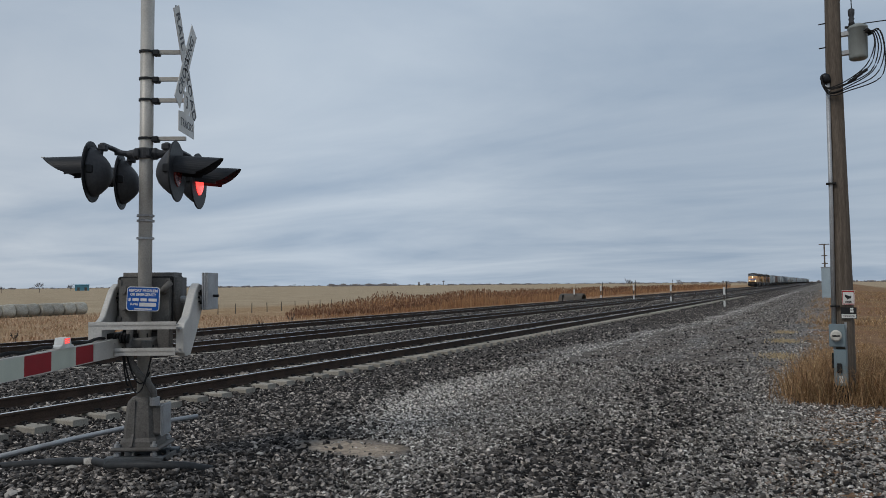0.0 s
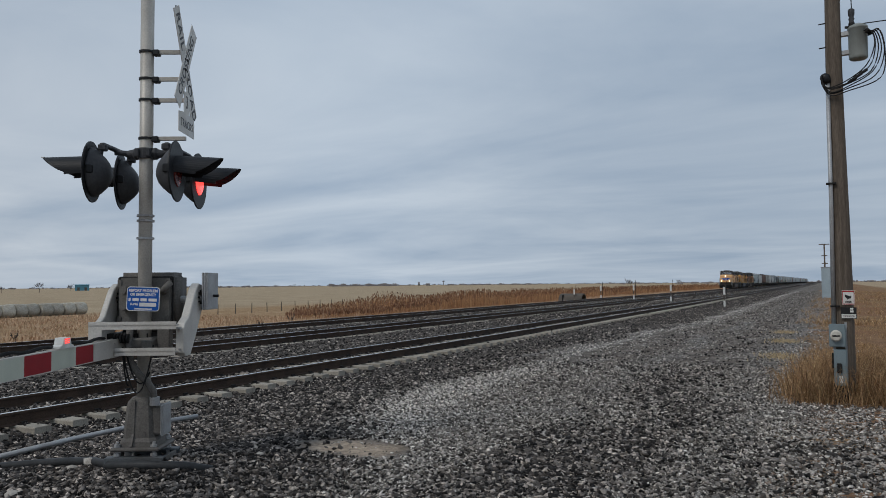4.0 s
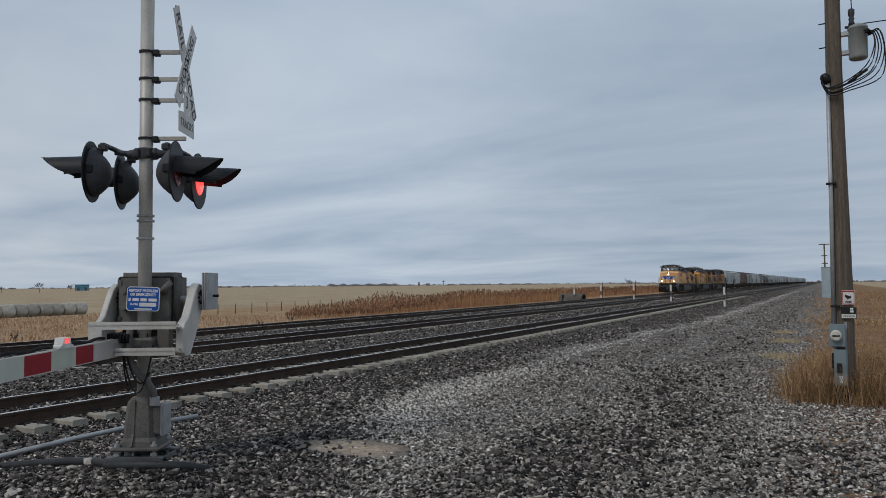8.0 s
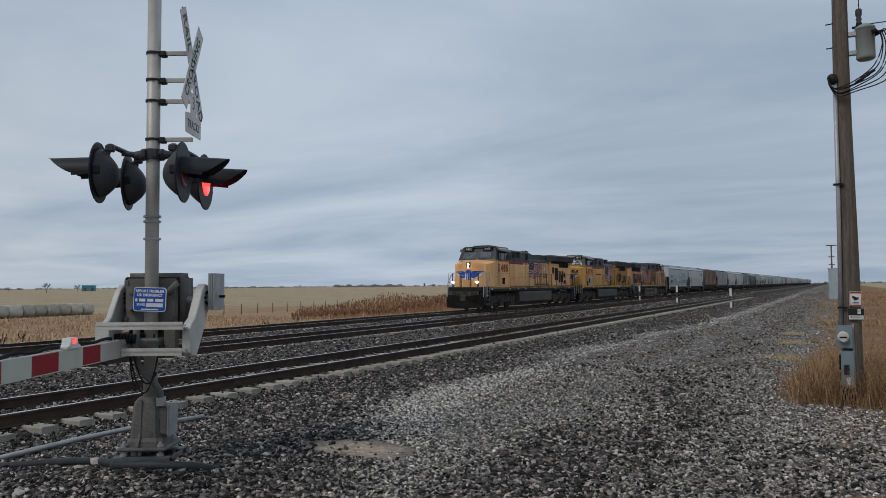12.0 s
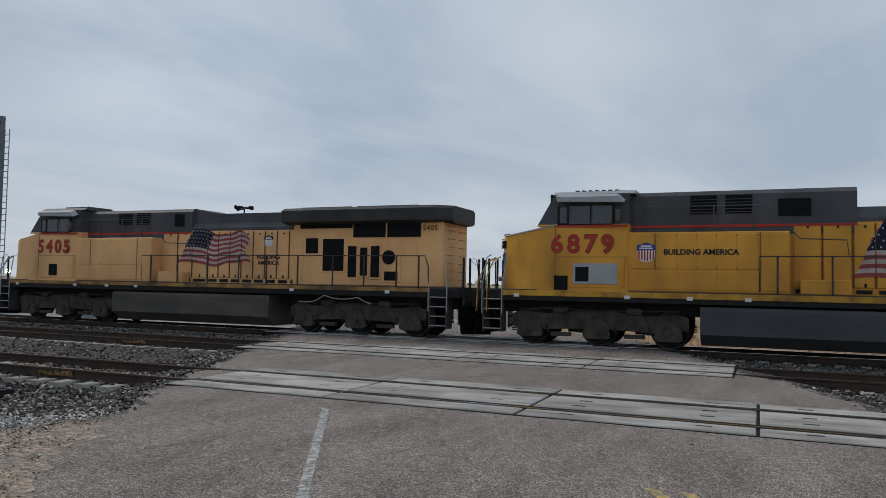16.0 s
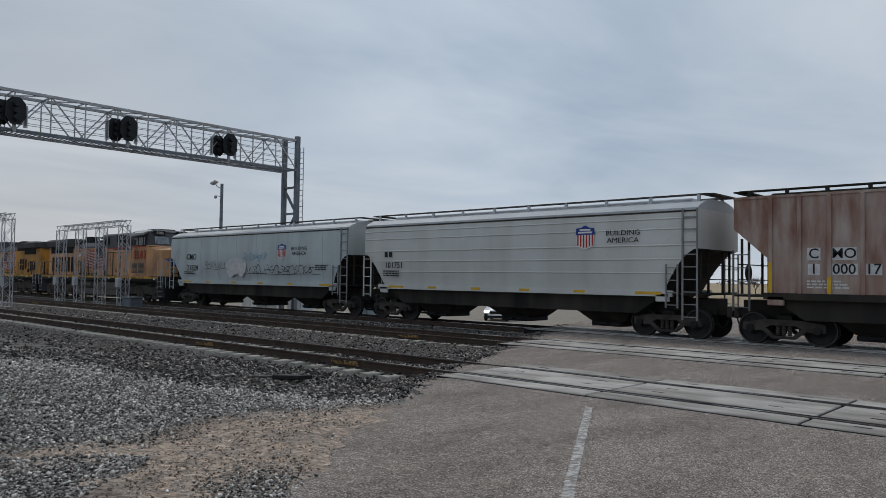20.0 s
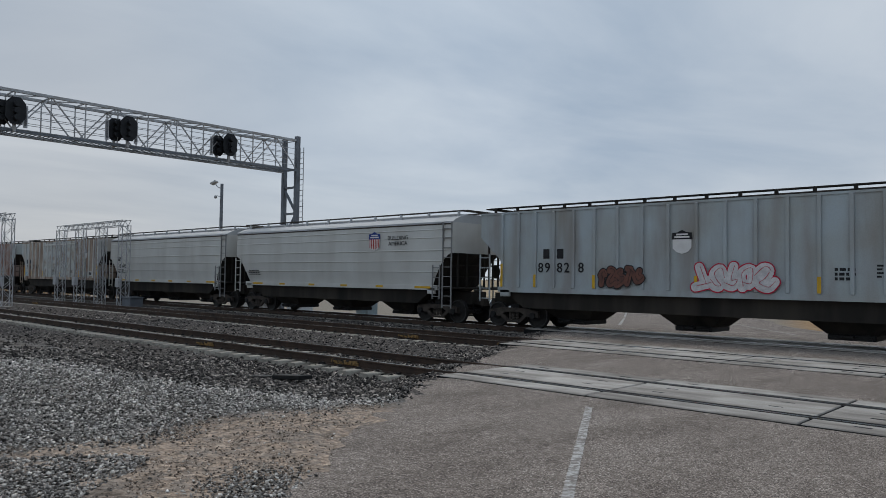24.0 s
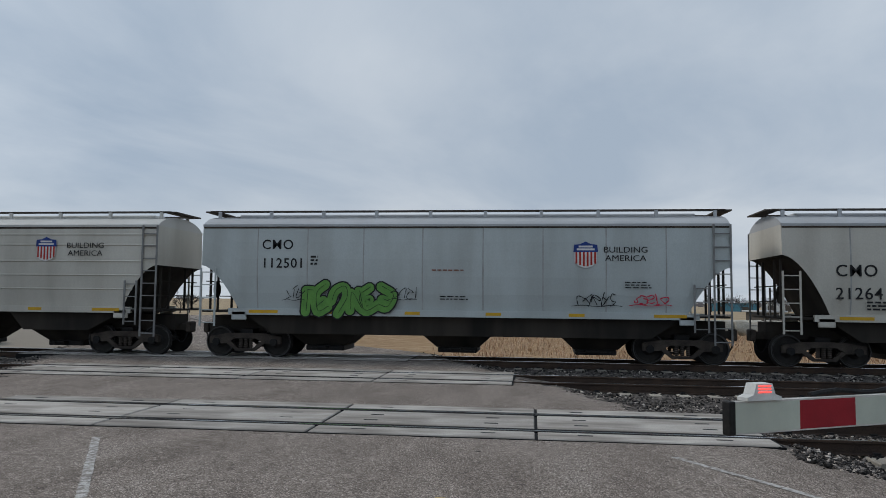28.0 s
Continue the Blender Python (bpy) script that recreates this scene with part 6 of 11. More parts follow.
def crate(name, x, y, sx, sy, sz, mt, label, category, rz=0, roof=None):
    z = float(ground_z(x, y))
    th = thing(name, pose(x, y, z - 0.05, 0, 0, rz), label, category)
    bm = bmesh.new()
    box(bm, -sx / 2, sx / 2, -sy / 2, sy / 2, 0, sz, 0.02)
    part("case", bm, M[mt], th)
    bm = bmesh.new()
    box(bm, -sx / 2 - 0.06, sx / 2 + 0.06, -sy / 2 - 0.06, sy / 2 + 0.06, sz, sz + 0.08, 0.02)
    part("lid", bm, M[roof or mt], th)
    bm = bmesh.new()
    box(bm, sx / 2, sx / 2 + 0.03, -sy * 0.3, sy * 0.3, sz * 0.12, sz * 0.88, 0.01)
    part("door", bm, M[mt], th)
    return th


crate("equipment_cabinet", -37.6, -58.0, 1.3, 1.4, 1.3, "car_pale", "pale equipment cabinet standing on the gravel yard", "cabinet")
crate("equipment_cabinet", -38.8, -52.6, 1.4, 1.8, 1.4, "roof_silver", "silver equipment cabinet standing on the gravel yard", "cabinet")
crate("relay_case", -31.0, -46.0, 0.9, 1.3, 1.25, "galv", "galvanised relay case beside the far track", "cabinet")
crate("relay_case", -34.0, -38.5, 0.9, 1.2, 1.7, "box_blue", "blue-grey relay case beside the far track", "cabinet")
crate("junction_case", -20.6, -44.9, 0.8, 1.1, 0.55, "bridge_grey", "low dark grey junction case on the ballast", "cabinet")
shed = crate("instrument_shed", 0.75, 103.4, 3.0, 2.6, 3.75, "shed_blue", "pale blue-grey metal instrument shed beside the drive", "shed", roof="roof_silver")
bm = bmesh.new()
for i in range(16):
    box(bm, -1.46 + i * 0.19, -1.43 + i * 0.19, -1.325, -1.30, 0.05, 3.7)
part("wall_rib", bm, M["shed_blue"], shed)
# steel plate lying in the ballast
th = thing("steel_plate", pose(-8.35, -12.0, float(ground_z(-8.35, -12.0)) + 0.03, 3, -4, 12), "dark steel plates lying on the ballast", "steel plate")
bm = bmesh.new()
box(bm, -0.28, 0.28, -0.75, -0.05, 0, 0.05, 0.01)
part("plate", bm, M["black"], th)
bm = bmesh.new()
box(bm, -0.15, 0.25, 0.1, 0.75, 0, 0.08, 0.01)
part("plate", bm, M["black"], th)
# rusty rail joints bars on the near rails
for x, y in ((TX[0] + GAUGE, -12.6), (TX[1] + GAUGE, -12.9), (TX[1] + GAUGE, -17.0), (TX[0] + GAUGE, -18.5), (TX[1] + GAUGE, -50.0)):
    th = thing("joint_bar", pose(x, y, -0.095), "patchy yellow-rust joint bar bolted to the rail", "joint bar", "joint bars on the rails")
    for s in (-1, 1):
        bm = bmesh.new()
        box(bm, s * 0.035 - 0.016, s * 0.035 + 0.016, -0.45, 0.45, -0.05, 0.05, 0.008)
        part("bar", bm, M["joint_rust"], th)
        for k in range(4):
            bm = bmesh.new()
            cyl(bm, (s * 0.05, -0.33 + k * 0.22, 0), (s * 0.085, -0.33 + k * 0.22, 0), 0.028, n=6)
            part("bolt", bm, M["joint_rust"], th)


def marker_post(x, y, h=1.75):
    th = thing("marker_post", pose(x, y, float(ground_z(x, y)) - 0.02), "white marker post with a thin dark rod between the tracks", "marker post", "marker posts along the tracks")
    bm = bmesh.new()
    cyl(bm, (0, 0, 0), (0, 0, h * 0.30), 0.085, n=10)
    part("foot", bm, M["white"], th)
    bm = bmesh.new()
    box(bm, -0.05, 0.05, -0.05, 0.05, h * 0.35, h * 0.6)
    part("stem", bm, M["tank_grey"], th)
    bm = bmesh.new()
    box(bm, -0.09, 0.09, -0.05, 0.05, h * 0.62, h, 0.01)
    part("plate", bm, M["white"], th)
    bm = bmesh.new()
    cyl(bm, (0.2, 0.1, 0), (0.2, 0.1, h * 1.3), 0.03, n=6)
    part("rod", bm, M["black"], th)
    return th


for x, y in ((-8.35, 71.0), (-14.45, 78.9), (-20.35, 88.0), (-26.6, 96.5), (-29.9, 95.5)):
    marker_post(x, y)
th = thing("culvert", pose(-29.5, 96.5, -0.95), "dark half-round culvert end in the reeds", "culvert")
bm = bmesh.new()
n, q = 14, None
for i in range(n + 1):
    a = math.pi * i / n
    e = [bm.verts.new((x_, 1.35 * k * math.cos(a), 1.35 * k * math.sin(a))) for x_ in (0.6, -2.5) for k in (1.0, 0.9)]
    if q:
        for i0, i1 in ((0, 1), (1, 3), (3, 2), (2, 0)):
            bm.faces.new((q[i0], q[i1], e[i1], e[i0]))
    q = e
part("pipe", bm, M["tank_grey"], th)
bm = bmesh.new()
box(bm, -2.0, -1.9, -1.3, 1.3, 0, 1.2)
part("shadowed_back", bm, M["black"], th)


def far_pole(x, y, h):
    th = thing("telegraph_pole", pose(x, y, float(ground_z(x, y))), "dark wooden pole with short crossarms beside the drive", "utility pole")
    bm = bmesh.new()
    cyl(bm, (0, 0, 0), (0, 0, h), 0.16, 0.11, n=10)
    part("pole", bm, M["wood_pole"], th)
    for z, w in ((h - 0.1, 0.8), (h - 2.0, 0.45), (h - 3.3, 0.45)):
        bm = bmesh.new()
        box(bm, -w, w, -0.06, 0.06, z - 0.07, z + 0.07)
        part("crossarm", bm, M["wood_pole"], th)
    return th


far_pole(-0.45, 140, 8.3)

# ---- round bales in rows ----
bm = bmesh.new()
lathe(bm, (0, -0.76, 0.80), (0, 1, 0), [(0, 0.70), (0.03, 0.78), (0.10, 0.81), (1.42, 0.81), (1.49, 0.78), (1.52, 0.70)], 20)
for v in bm.verts:
    v.co.x *= 1.0 + 0.03 * math.sin(v.co.z * 4)
    v.co.z = v.co.z * 0.97
bale = tagged(part("round_bale", bm, M["bale"], smooth=True), "weathered grey round bale lying in a long row", "bale", "round bales in rows")
rb = random.Random(4)
rows_b = [(-81.0, 12.0, 64.0), (-83.6, 14.0, 40.0), (-86.2, 10.0, 34.0)]
first = True
for bx, b0, b1 in rows_b:
    y = b0
    while y < b1:
        x = bx - 0.065 * (y - 12) + rb.uniform(-0.15, 0.15)
        m = pose(x, y, float(ground_z(x, y)) - 0.04, rb.uniform(-3, 3), rb.uniform(0, 360) * 0, 4 + rb.uniform(-4, 4))
        if first:
            bale.matrix_basis = m
            first = False
        else:
            copy_thing(bale, m)
        y += 1.58 + rb.uniform(0, 0.12)


# ---- farm buildings far off ----
def barn(x, y, rz, w, d, h, rise, wall, roof, label, name="farm_building"):
    th = thing(name, pose(x, y, float(ground_z(x, y)) - 0.2, 0, 0, rz), label, "building")
    bm = bmesh.new()
    box(bm, -w / 2, w / 2, -d / 2, d / 2, 0, h)
    part("wall", bm, M[wall], th)
    bm = bmesh.new()
    prism(bm, [(-d / 2 - 0.4, h), (d / 2 + 0.4, h), (d / 2 + 0.4, h + 0.15), (0, h + rise), (-d / 2 - 0.4, h + 0.15)], -w / 2 - 0.4, w / 2 + 0.4, "x")
    part("roof", bm, M[roof], th)
    for i in range(max(2, int(w / 7))):
        a = -w / 2 + (i + 0.5) * w / max(2, int(w / 7))
        for s in (-1, 1):
            bm = bmesh.new()
            box(bm, a - 1.2, a + 1.2, s * d / 2 - 0.06, s * d / 2 + 0.06, 0.2, h * 0.62)
            part("door", bm, M["tank_grey"], th)
    return th


def on_bearing(deg, r):
    """Place at a bearing left of +y."""
    return -r * math.sin(radians(deg)), r * math.cos(radians(deg))


for deg, r, w, d, h, rise, wall, roof, label in (
        (69.2, 420, 22, 16, 5.0, 2.2, "car_pale", "tank_grey", "pale farm building with a dark roof across the fields"),
        (67.2, 430, 17, 14, 4.2, 2.6, "white", "roof_silver", "white farm building with a pale roof across the fields"),
        (53.2, 900, 14, 9, 6.0, 1.0, "shed_teal", "shed_teal", "blue metal shed far across the fields"),
        (47.5, 1200, 16, 9, 5.0, 3.0, "car_pale", "tank_grey", "small farm house far across the fields"),
        (75.5, 330, 18, 9, 3.6, 1.0, "shed_teal", "roof_silver", "teal metal shed beyond the grass"),
        (72.5, 360, 14, 9, 4.5, 1.5, "white", "roof_silver", "white metal shed beyond the grass"),
        (88.0, 300, 20, 10, 5.0, 1.8, "car_pale", "roof_silver", "pale farm building beyond the grass"),
        (99.0, 260, 24, 12, 5.0, 1.8, "car_brown", "roof_silver", "brown metal shed beyond the grass"),
        (140.0, 320, 26, 12, 5.0, 2.0, "car_pale", "roof_silver", "pale industrial shed behind the yard"),
        (152.0, 360, 22, 12, 6.0, 2.0, "shed_blue", "roof_silver", "blue-grey industrial shed behind the yard"),
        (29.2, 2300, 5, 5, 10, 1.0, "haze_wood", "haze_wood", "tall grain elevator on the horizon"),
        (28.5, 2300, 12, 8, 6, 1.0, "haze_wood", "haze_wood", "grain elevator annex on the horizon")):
    x, y = on_bearing(deg, r)
    barn(x, y, deg, w, d, h, rise, wall, roof, label)
# tower and elevator wear the same haze-paled colour as the far trees
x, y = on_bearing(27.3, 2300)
th = thing("water_tower", pose(x, y, -1.5), "water tower on the horizon, greyed by painted haze", "water tower")
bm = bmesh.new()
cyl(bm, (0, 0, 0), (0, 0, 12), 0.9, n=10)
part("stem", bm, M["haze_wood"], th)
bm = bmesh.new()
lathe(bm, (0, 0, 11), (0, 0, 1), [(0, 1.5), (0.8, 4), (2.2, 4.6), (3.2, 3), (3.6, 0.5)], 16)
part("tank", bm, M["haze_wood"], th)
x, y = on_bearing(73.5, 120)
th = thing("stock_feeder", pose(x, y, float(ground_z(x, y)), 0, 0, 20), "dark square feeder hut behind the bales", "hut")
bm = bmesh.new()
box(bm, -2.2, 2.2, -1.6, 1.6, 0, 2.1, 0.1)
part("wall", bm, M["tank_grey"], th)
bm = bmesh.new()
box(bm, -2.6, 2.6, -2.0, 2.0, 2.1, 2.35, 0.05)
part("roof", bm, M["roof_silver"], th)
bm = bmesh.new()
cyl(bm, (0, 0, 2.3), (0, 0, 3.1), 0.35, n=10)
part("vent", bm, M["galv"], th)
# wire fence across the grass
post0 = None
for i in range(26):
    x, y = -64 - 0.25 * i, 60 + i * 3.2
    m = pose(x, y, float(ground_z(x, y)) - 0.1, rb.uniform(-4, 4), rb.uniform(-4, 4))
    if post0 is None:
        bm = bmesh.new()
        cyl(bm, (0, 0, 0), (0, 0, 1.35), 0.06, 0.05, n=8)
        post0 = tagged(part("fence_post", bm, M["wood_pole"]), "grey weathered wooden fence post", "fence post", "fence posts across the field")
        post0.matrix_basis = m
    else:
        copy_thing(post0, m)


# ---- plants ----
def blades(name, x, y, h, w, lean, material, label, category, curl=0.35, seed=0, z=None):
    """Many flat bent blades as one mesh: three points up each blade."""
    r = np.random.RandomState(seed)
    n = len(x)
    z0 = ground_z(x, y) - 0.03 if z is None else z
    a = r.uniform(0, 2 * math.pi, n)
    b = r.uniform(0, 2 * math.pi, n)
    sx, sy = np.cos(a) * w / 2, np.sin(a) * w / 2
    lx, ly = np.cos(b) * lean * h, np.sin(b) * lean * h
    v = np.empty((n, 5, 3))
    v[:, 0] = np.stack([x - sx, y - sy, z0], -1)
    v[:, 1] = np.stack([x + sx, y + sy, z0], -1)
    mx, my, mz = x + lx * curl, y + ly * curl, z0 + h * 0.62
    v[:, 2] = np.stack([mx + sx * 0.8, my + sy * 0.8, mz], -1)
    v[:, 3] = np.stack([mx - sx * 0.8, my - sy * 0.8, mz], -1)
    v[:, 4] = np.stack([x + lx, y + ly, z0 + h * np.sqrt(np.maximum(0.2, 1 - lean ** 2))], -1)
    i = np.arange(n)[:, None] * 5
    tri = np.concatenate([i + np.array([[0, 1, 2]]), i + np.array([[0, 2, 3]]), i + np.array([[3, 2, 4]])], 0)
    ob = quads_mesh(name, v.reshape(-1, 3), tri, material)
    return tagged(ob, label, category, kind="stuff")


def island_mat(name, cols, rough=0.95, spec=0.2):
    """Each loose piece takes its own tone from a ramp."""
    m = bpy.data.materials.new(name)
    m.use_nodes = True
    t = m.node_tree
    bs = t.nodes["Principled BSDF"]
    bs.inputs["Roughness"].default_value, bs.inputs["Specular IOR Level"].default_value = rough, spec
    g = t.nodes.new("ShaderNodeNewGeometry")
    rp = t.nodes.new("ShaderNodeValToRGB")
    while len(rp.color_ramp.elements) < len(cols):
        rp.color_ramp.elements.new(0.5)
    for e, (p, c) in zip(rp.color_ramp.elements, cols):
        e.position, e.color = p, (*c, 1)
    t.links.new(g.outputs["Random Per Island"], rp.inputs[0])
    n = t.nodes.new("ShaderNodeTexNoise")
    n.inputs["Scale"].default_value, n.inputs["Detail"].default_value = 30, 3
    tc = t.nodes.new("ShaderNodeTexCoord")
    t.links.new(tc.outputs["Object"], n.inputs["Vector"])
    r = t.nodes.new("ShaderNodeMapRange")
    r.inputs["From Min"].default_value, r.inputs["From Max"].default_value = 0.3, 0.7
    r.inputs["To Min"].default_value, r.inputs["To Max"].default_value = 0.55, 1.45
    t.links.new(n.outputs["Fac"], r.inputs[0])
    sc = t.nodes.new("ShaderNodeVectorMath")
    sc.operation = "SCALE"
    t.links.new(rp.outputs[0], sc.inputs[0])
    t.links.new(r.outputs[0], sc.inputs["Scale"])
    t.links.new(sc.outputs[0], bs.inputs["Base Color"])
    return m


M["blade_verge"] = island_mat("verge_blades", [(0.0, (0.27, 0.17, 0.09)), (0.35, (0.43, 0.275, 0.14)), (0.6, (0.175, 0.10, 0.056)), (0.85, (0.34, 0.195, 0.10)), (1.0, (0.58, 0.42, 0.235))])
M["blade_gold"] = island_mat("golden_blades", [(0.0, (0.44, 0.29, 0.185)), (0.5, (0.55, 0.39, 0.26)), (0.8, (0.33, 0.195, 0.12)), (1.0, (0.44, 0.275, 0.17))])
M["blade_reed"] = island_mat("reed_blades", [(0.0, (0.24, 0.12, 0.058)), (0.4, (0.36, 0.195, 0.10)), (0.75, (0.46, 0.275, 0.145)), (1.0, (0.19, 0.09, 0.05))])
M["blade_head"] = island_mat("reed_heads", [(0.0, (0.15, 0.075, 0.045)), (0.6, (0.22, 0.115, 0.068)), (1.0, (0.30, 0.18, 0.11))])
M["twig"] = island_mat("bare_twigs", [(0.0, (0.075, 0.062, 0.055)), (0.6, (0.11, 0.09, 0.08)), (1.0, (0.05, 0.042, 0.04))])

M["blade_straw"] = island_mat("straw_blades", [(0.0, (0.42, 0.32, 0.19)), (0.5, (0.58, 0.46, 0.28)), (1.0, (0.36, 0.26, 0.15))])

rp = np.random.RandomState(12)


def tufts(n, x0, x1, y0, y1, per, spread, power=1.0):
    cx = rp.uniform(x0, x1, n)
    cy = y0 + (y1 - y0) * rp.uniform(0, 1, n) ** power
    x = np.repeat(cx, per) + rp.normal(0, spread, n * per)
    y = np.repeat(cy, per) + rp.normal(0, spread, n * per)
    return x, y


# verge beside the drive, round the utility pole
x, y = tufts(640, -0.7, 9.0, 11.9, 40, 42, 0.16, 1.7)
keep = (x > -0.75 - 0.0 * y + 0.25 * np.sin(y * 0.9)) & (y > 11.5 + 0.25 * np.abs(x - 0.3)) & (np.hypot(x - 0.13, y - 12.3) > 0.2)
x, y = x[keep], y[keep]
blades("verge_grass", x, y, rp.uniform(0.12, 0.52, len(x)) * np.clip(1.3 - 0.07 * (y - 12), 0.42, 1.3), np.full(len(x), 0.008), rp.uniform(0.3, 1.0, len(x)), M["blade_verge"], "tall dry russet grass on the verge", "grass", seed=1)
x, y = tufts(1500, -1.6, 26.0, 38, 190, 14, 0.35, 1.5)
keep = x > -1.3 + 0.3 * np.sin(y * 0.3) - 0.008 * (y - 38)
x, y = x[keep], y[keep]
blades("verge_grass", x, y, rp.uniform(0.12, 0.42, len(x)), np.full(len(x), 0.03), rp.uniform(0.3, 1.0, len(x)), M["blade_verge"], "tall dry russet grass on the verge", "grass", seed=2)
# thick growth round the pole's foot
x, y = tufts(230, -0.55, 2.2, 11.9, 15.5, 46, 0.13, 1.2)
keep = (np.hypot(x - 0.13, y - 12.3) > 0.17) & (y > 11.75 + 0.25 * np.abs(x - 0.3)) & (x > -0.62 + 0.2 * np.sin(y * 2.3))
x, y = x[keep], y[keep]
blades("verge_grass", x, y, rp.uniform(0.25, 0.85, len(x)), np.full(len(x), 0.008), rp.uniform(0.25, 0.95, len(x)), M["blade_verge"], "tall dry russet grass round the pole", "grass", seed=31)
# low straggling clumps at the drive's edge
for cx, cy in ((-1.25, 24.5), (-1.5, 30.0), (-1.1, 19.0)):
    x, y = cx + rp.normal(0, 0.22, 420), cy + rp.normal(0, 0.42, 420)
    blades("grass_clump", x, y, rp.uniform(0.05, 0.18, 420), np.full(420, 0.014), rp.uniform(0.3, 0.9, 420), M["blade_straw"], "pale dry grass clump in the gravel", "grass", seed=int(cy))
# golden strip west of the tracks
x, y = tufts(2600, -37.5, -28.6, -10, 120, 12, 0.28, 1.0)
road_keep = (y > road_right(x) + 0.6)
x, y = x[road_keep], y[road_keep]
blades("dry_grass", x, y, rp.uniform(0.15, 0.5, len(x)), np.full(len(x), 0.03), rp.uniform(0.3, 1.0, len(x)), M["blade_gold"], "pale golden dry grass beside the tracks", "grass", seed=3)
x, y = tufts(1500, -37.5, -29.5, 110, 340, 10, 0.5, 1.2)
blades("dry_grass", x, y, rp.uniform(0.3, 0.8, len(x)), np.full(len(x), 0.07), rp.uniform(0.1, 0.6, len(x)), M["blade_gold"], "pale golden dry grass beside the tracks", "grass", seed=4)
x, y = tufts(900, -80, -40, -6, 62, 14, 0.6, 1.0)
keep = y > road_right(x) + 0.6
x, y = x[keep], y[keep]
blades("dry_grass", x, y, rp.uniform(0.2, 0.6, len(x)), np.full(len(x), 0.05), rp.uniform(0.3, 0.95, len(x)), M["blade_gold"], "pale golden dry grass beside the bales", "grass", seed=5)
# reed bed
nr = 17000
x = -38.0 - 26 * rp.uniform(0, 1, nr) ** 1.5
y = 58 + 292 * rp.uniform(0, 1, nr) ** 1.6
keep = (x > -38.5 - 0.75 * (y - 46)) & ~((np.abs(y - 64 - 6 * np.sin(x)) < 1.0) & (x > -41))
x, y = x[keep], y[keep]
hh = rp.uniform(1.3, 2.45, len(x)) * np.clip(0.25 + (y - 60 + 0.8 * (x + 38)) / 26, 0.25, 1) * (0.72 + 0.28 * np.sin(y * 0.11 + x * 0.2) ** 2)
blades("reed_bed", x, y, hh, np.where(y > 140, 0.12, 0.06), rp.uniform(0.02, 0.22, len(x)), M["blade_reed"], "dense russet reed bed beside the tracks", "reeds", seed=6)
k = rp.uniform(0, 1, len(x)) < 0.6
blades("reed_heads", x[k], y[k], np.full(k.sum(), 0.36), np.where(y[k] > 140, 0.22, 0.13), rp.uniform(0.1, 0.7, k.sum()), M["blade_head"], "brown seed heads over the reed bed", "reeds", seed=7, z=ground_z(x[k], y[k]) + hh[k] * 0.9)


# weed stalks near the far verge
def weed(x, y, h, seed):
    r = random.Random(seed)
    bm = bmesh.new()
    for i in range(7):
        a = r.uniform(0, 6.3)
        p = [(0, 0, 0), (0.12 * math.cos(a) * h, 0.12 * math.sin(a) * h, h * 0.5), (0.3 * math.cos(a) * h, 0.3 * math.sin(a) * h, h * r.uniform(0.7, 1.0))]
        tube(bm, p, 0.010, 4)
        for j in range(6):
            q = Vector(p[1]).lerp(Vector(p[2]), r.random())
            box(bm, q.x - 0.015, q.x + 0.02, q.y - 0.02, q.y + 0.015, q.z, q.z + 0.04)
    ob = part("weed_bush", bm, M["bark"])
    ob.matrix_basis = pose(x, y, float(ground_z(x, y)) - 0.03)
    return tagged(ob, "leafless brown weed bush in the dry grass", "weed", "weeds beside the tracks")


for i in range(9):
    weed(-30.5 - rb.uniform(0, 9), 2 + i * 4.6 + rb.uniform(-1, 1), rb.uniform(0.5, 1.0), i)


# bare trees: trunk, forking limbs, a crown of fine twigs
def bare_tree(x, y, h, seed):
    r = random.Random(seed)
    th = thing("bare_tree", pose(x, y, float(ground_z(x, y)) - 0.2), "leafless tree on the edge of the fields", "tree", "bare trees across the fields")
    bm = bmesh.new()
    top = Vector((0.03 * h * r.uniform(-1, 1), 0.03 * h * r.uniform(-1, 1), h * r.uniform(0.18, 0.3)))
    cyl(bm, (0, 0, 0), top, 0.022 * h, 0.015 * h, n=7)
    part("trunk", bm, M["bark"], th)
    v, f = [], []

    def grow(p, d, length, w, level):
        q = p + d * length
        s = d.cross(Vector((r.gauss(0, 1), r.gauss(0, 1), r.gauss(0, 1)))).normalized() * w
        u = d.cross(s).normalized() * w
        i0 = len(v)
        v.extend([p - s, p + s, q + s * 0.6, q - s * 0.6, p - u, p + u, q + u * 0.6, q - u * 0.6])
        f.extend([(i0, i0 + 1, i0 + 2, i0 + 3), (i0 + 4, i0 + 5, i0 + 6, i0 + 7)])
        if level == 0:
            return
        for k in range(4 if level > 2 else 3):
            e = (d + Vector((r.gauss(0, 0.55), r.gauss(0, 0.55), r.gauss(0.12, 0.35)))).normalized()
            grow(p.lerp(q, r.uniform(0.45, 1.0)), e, length * r.uniform(0.55, 0.85), w * 0.62, level - 1)

    for k in range(4):
        a = 1.57 * k + r.uniform(-0.5, 0.5)
        grow(top * r.uniform(0.8, 1.0), Vector((math.cos(a) * 0.6, math.sin(a) * 0.6, r.uniform(0.7, 1.3))).normalized(), h * r.uniform(0.2, 0.28), 0.010 * h, 4)
    me = bpy.data.meshes.new("crown")
    me.from_pydata(v, [], f)
    me.materials.append(M["twig"])
    c = new("crown", me)
    c.parent = th
    return th


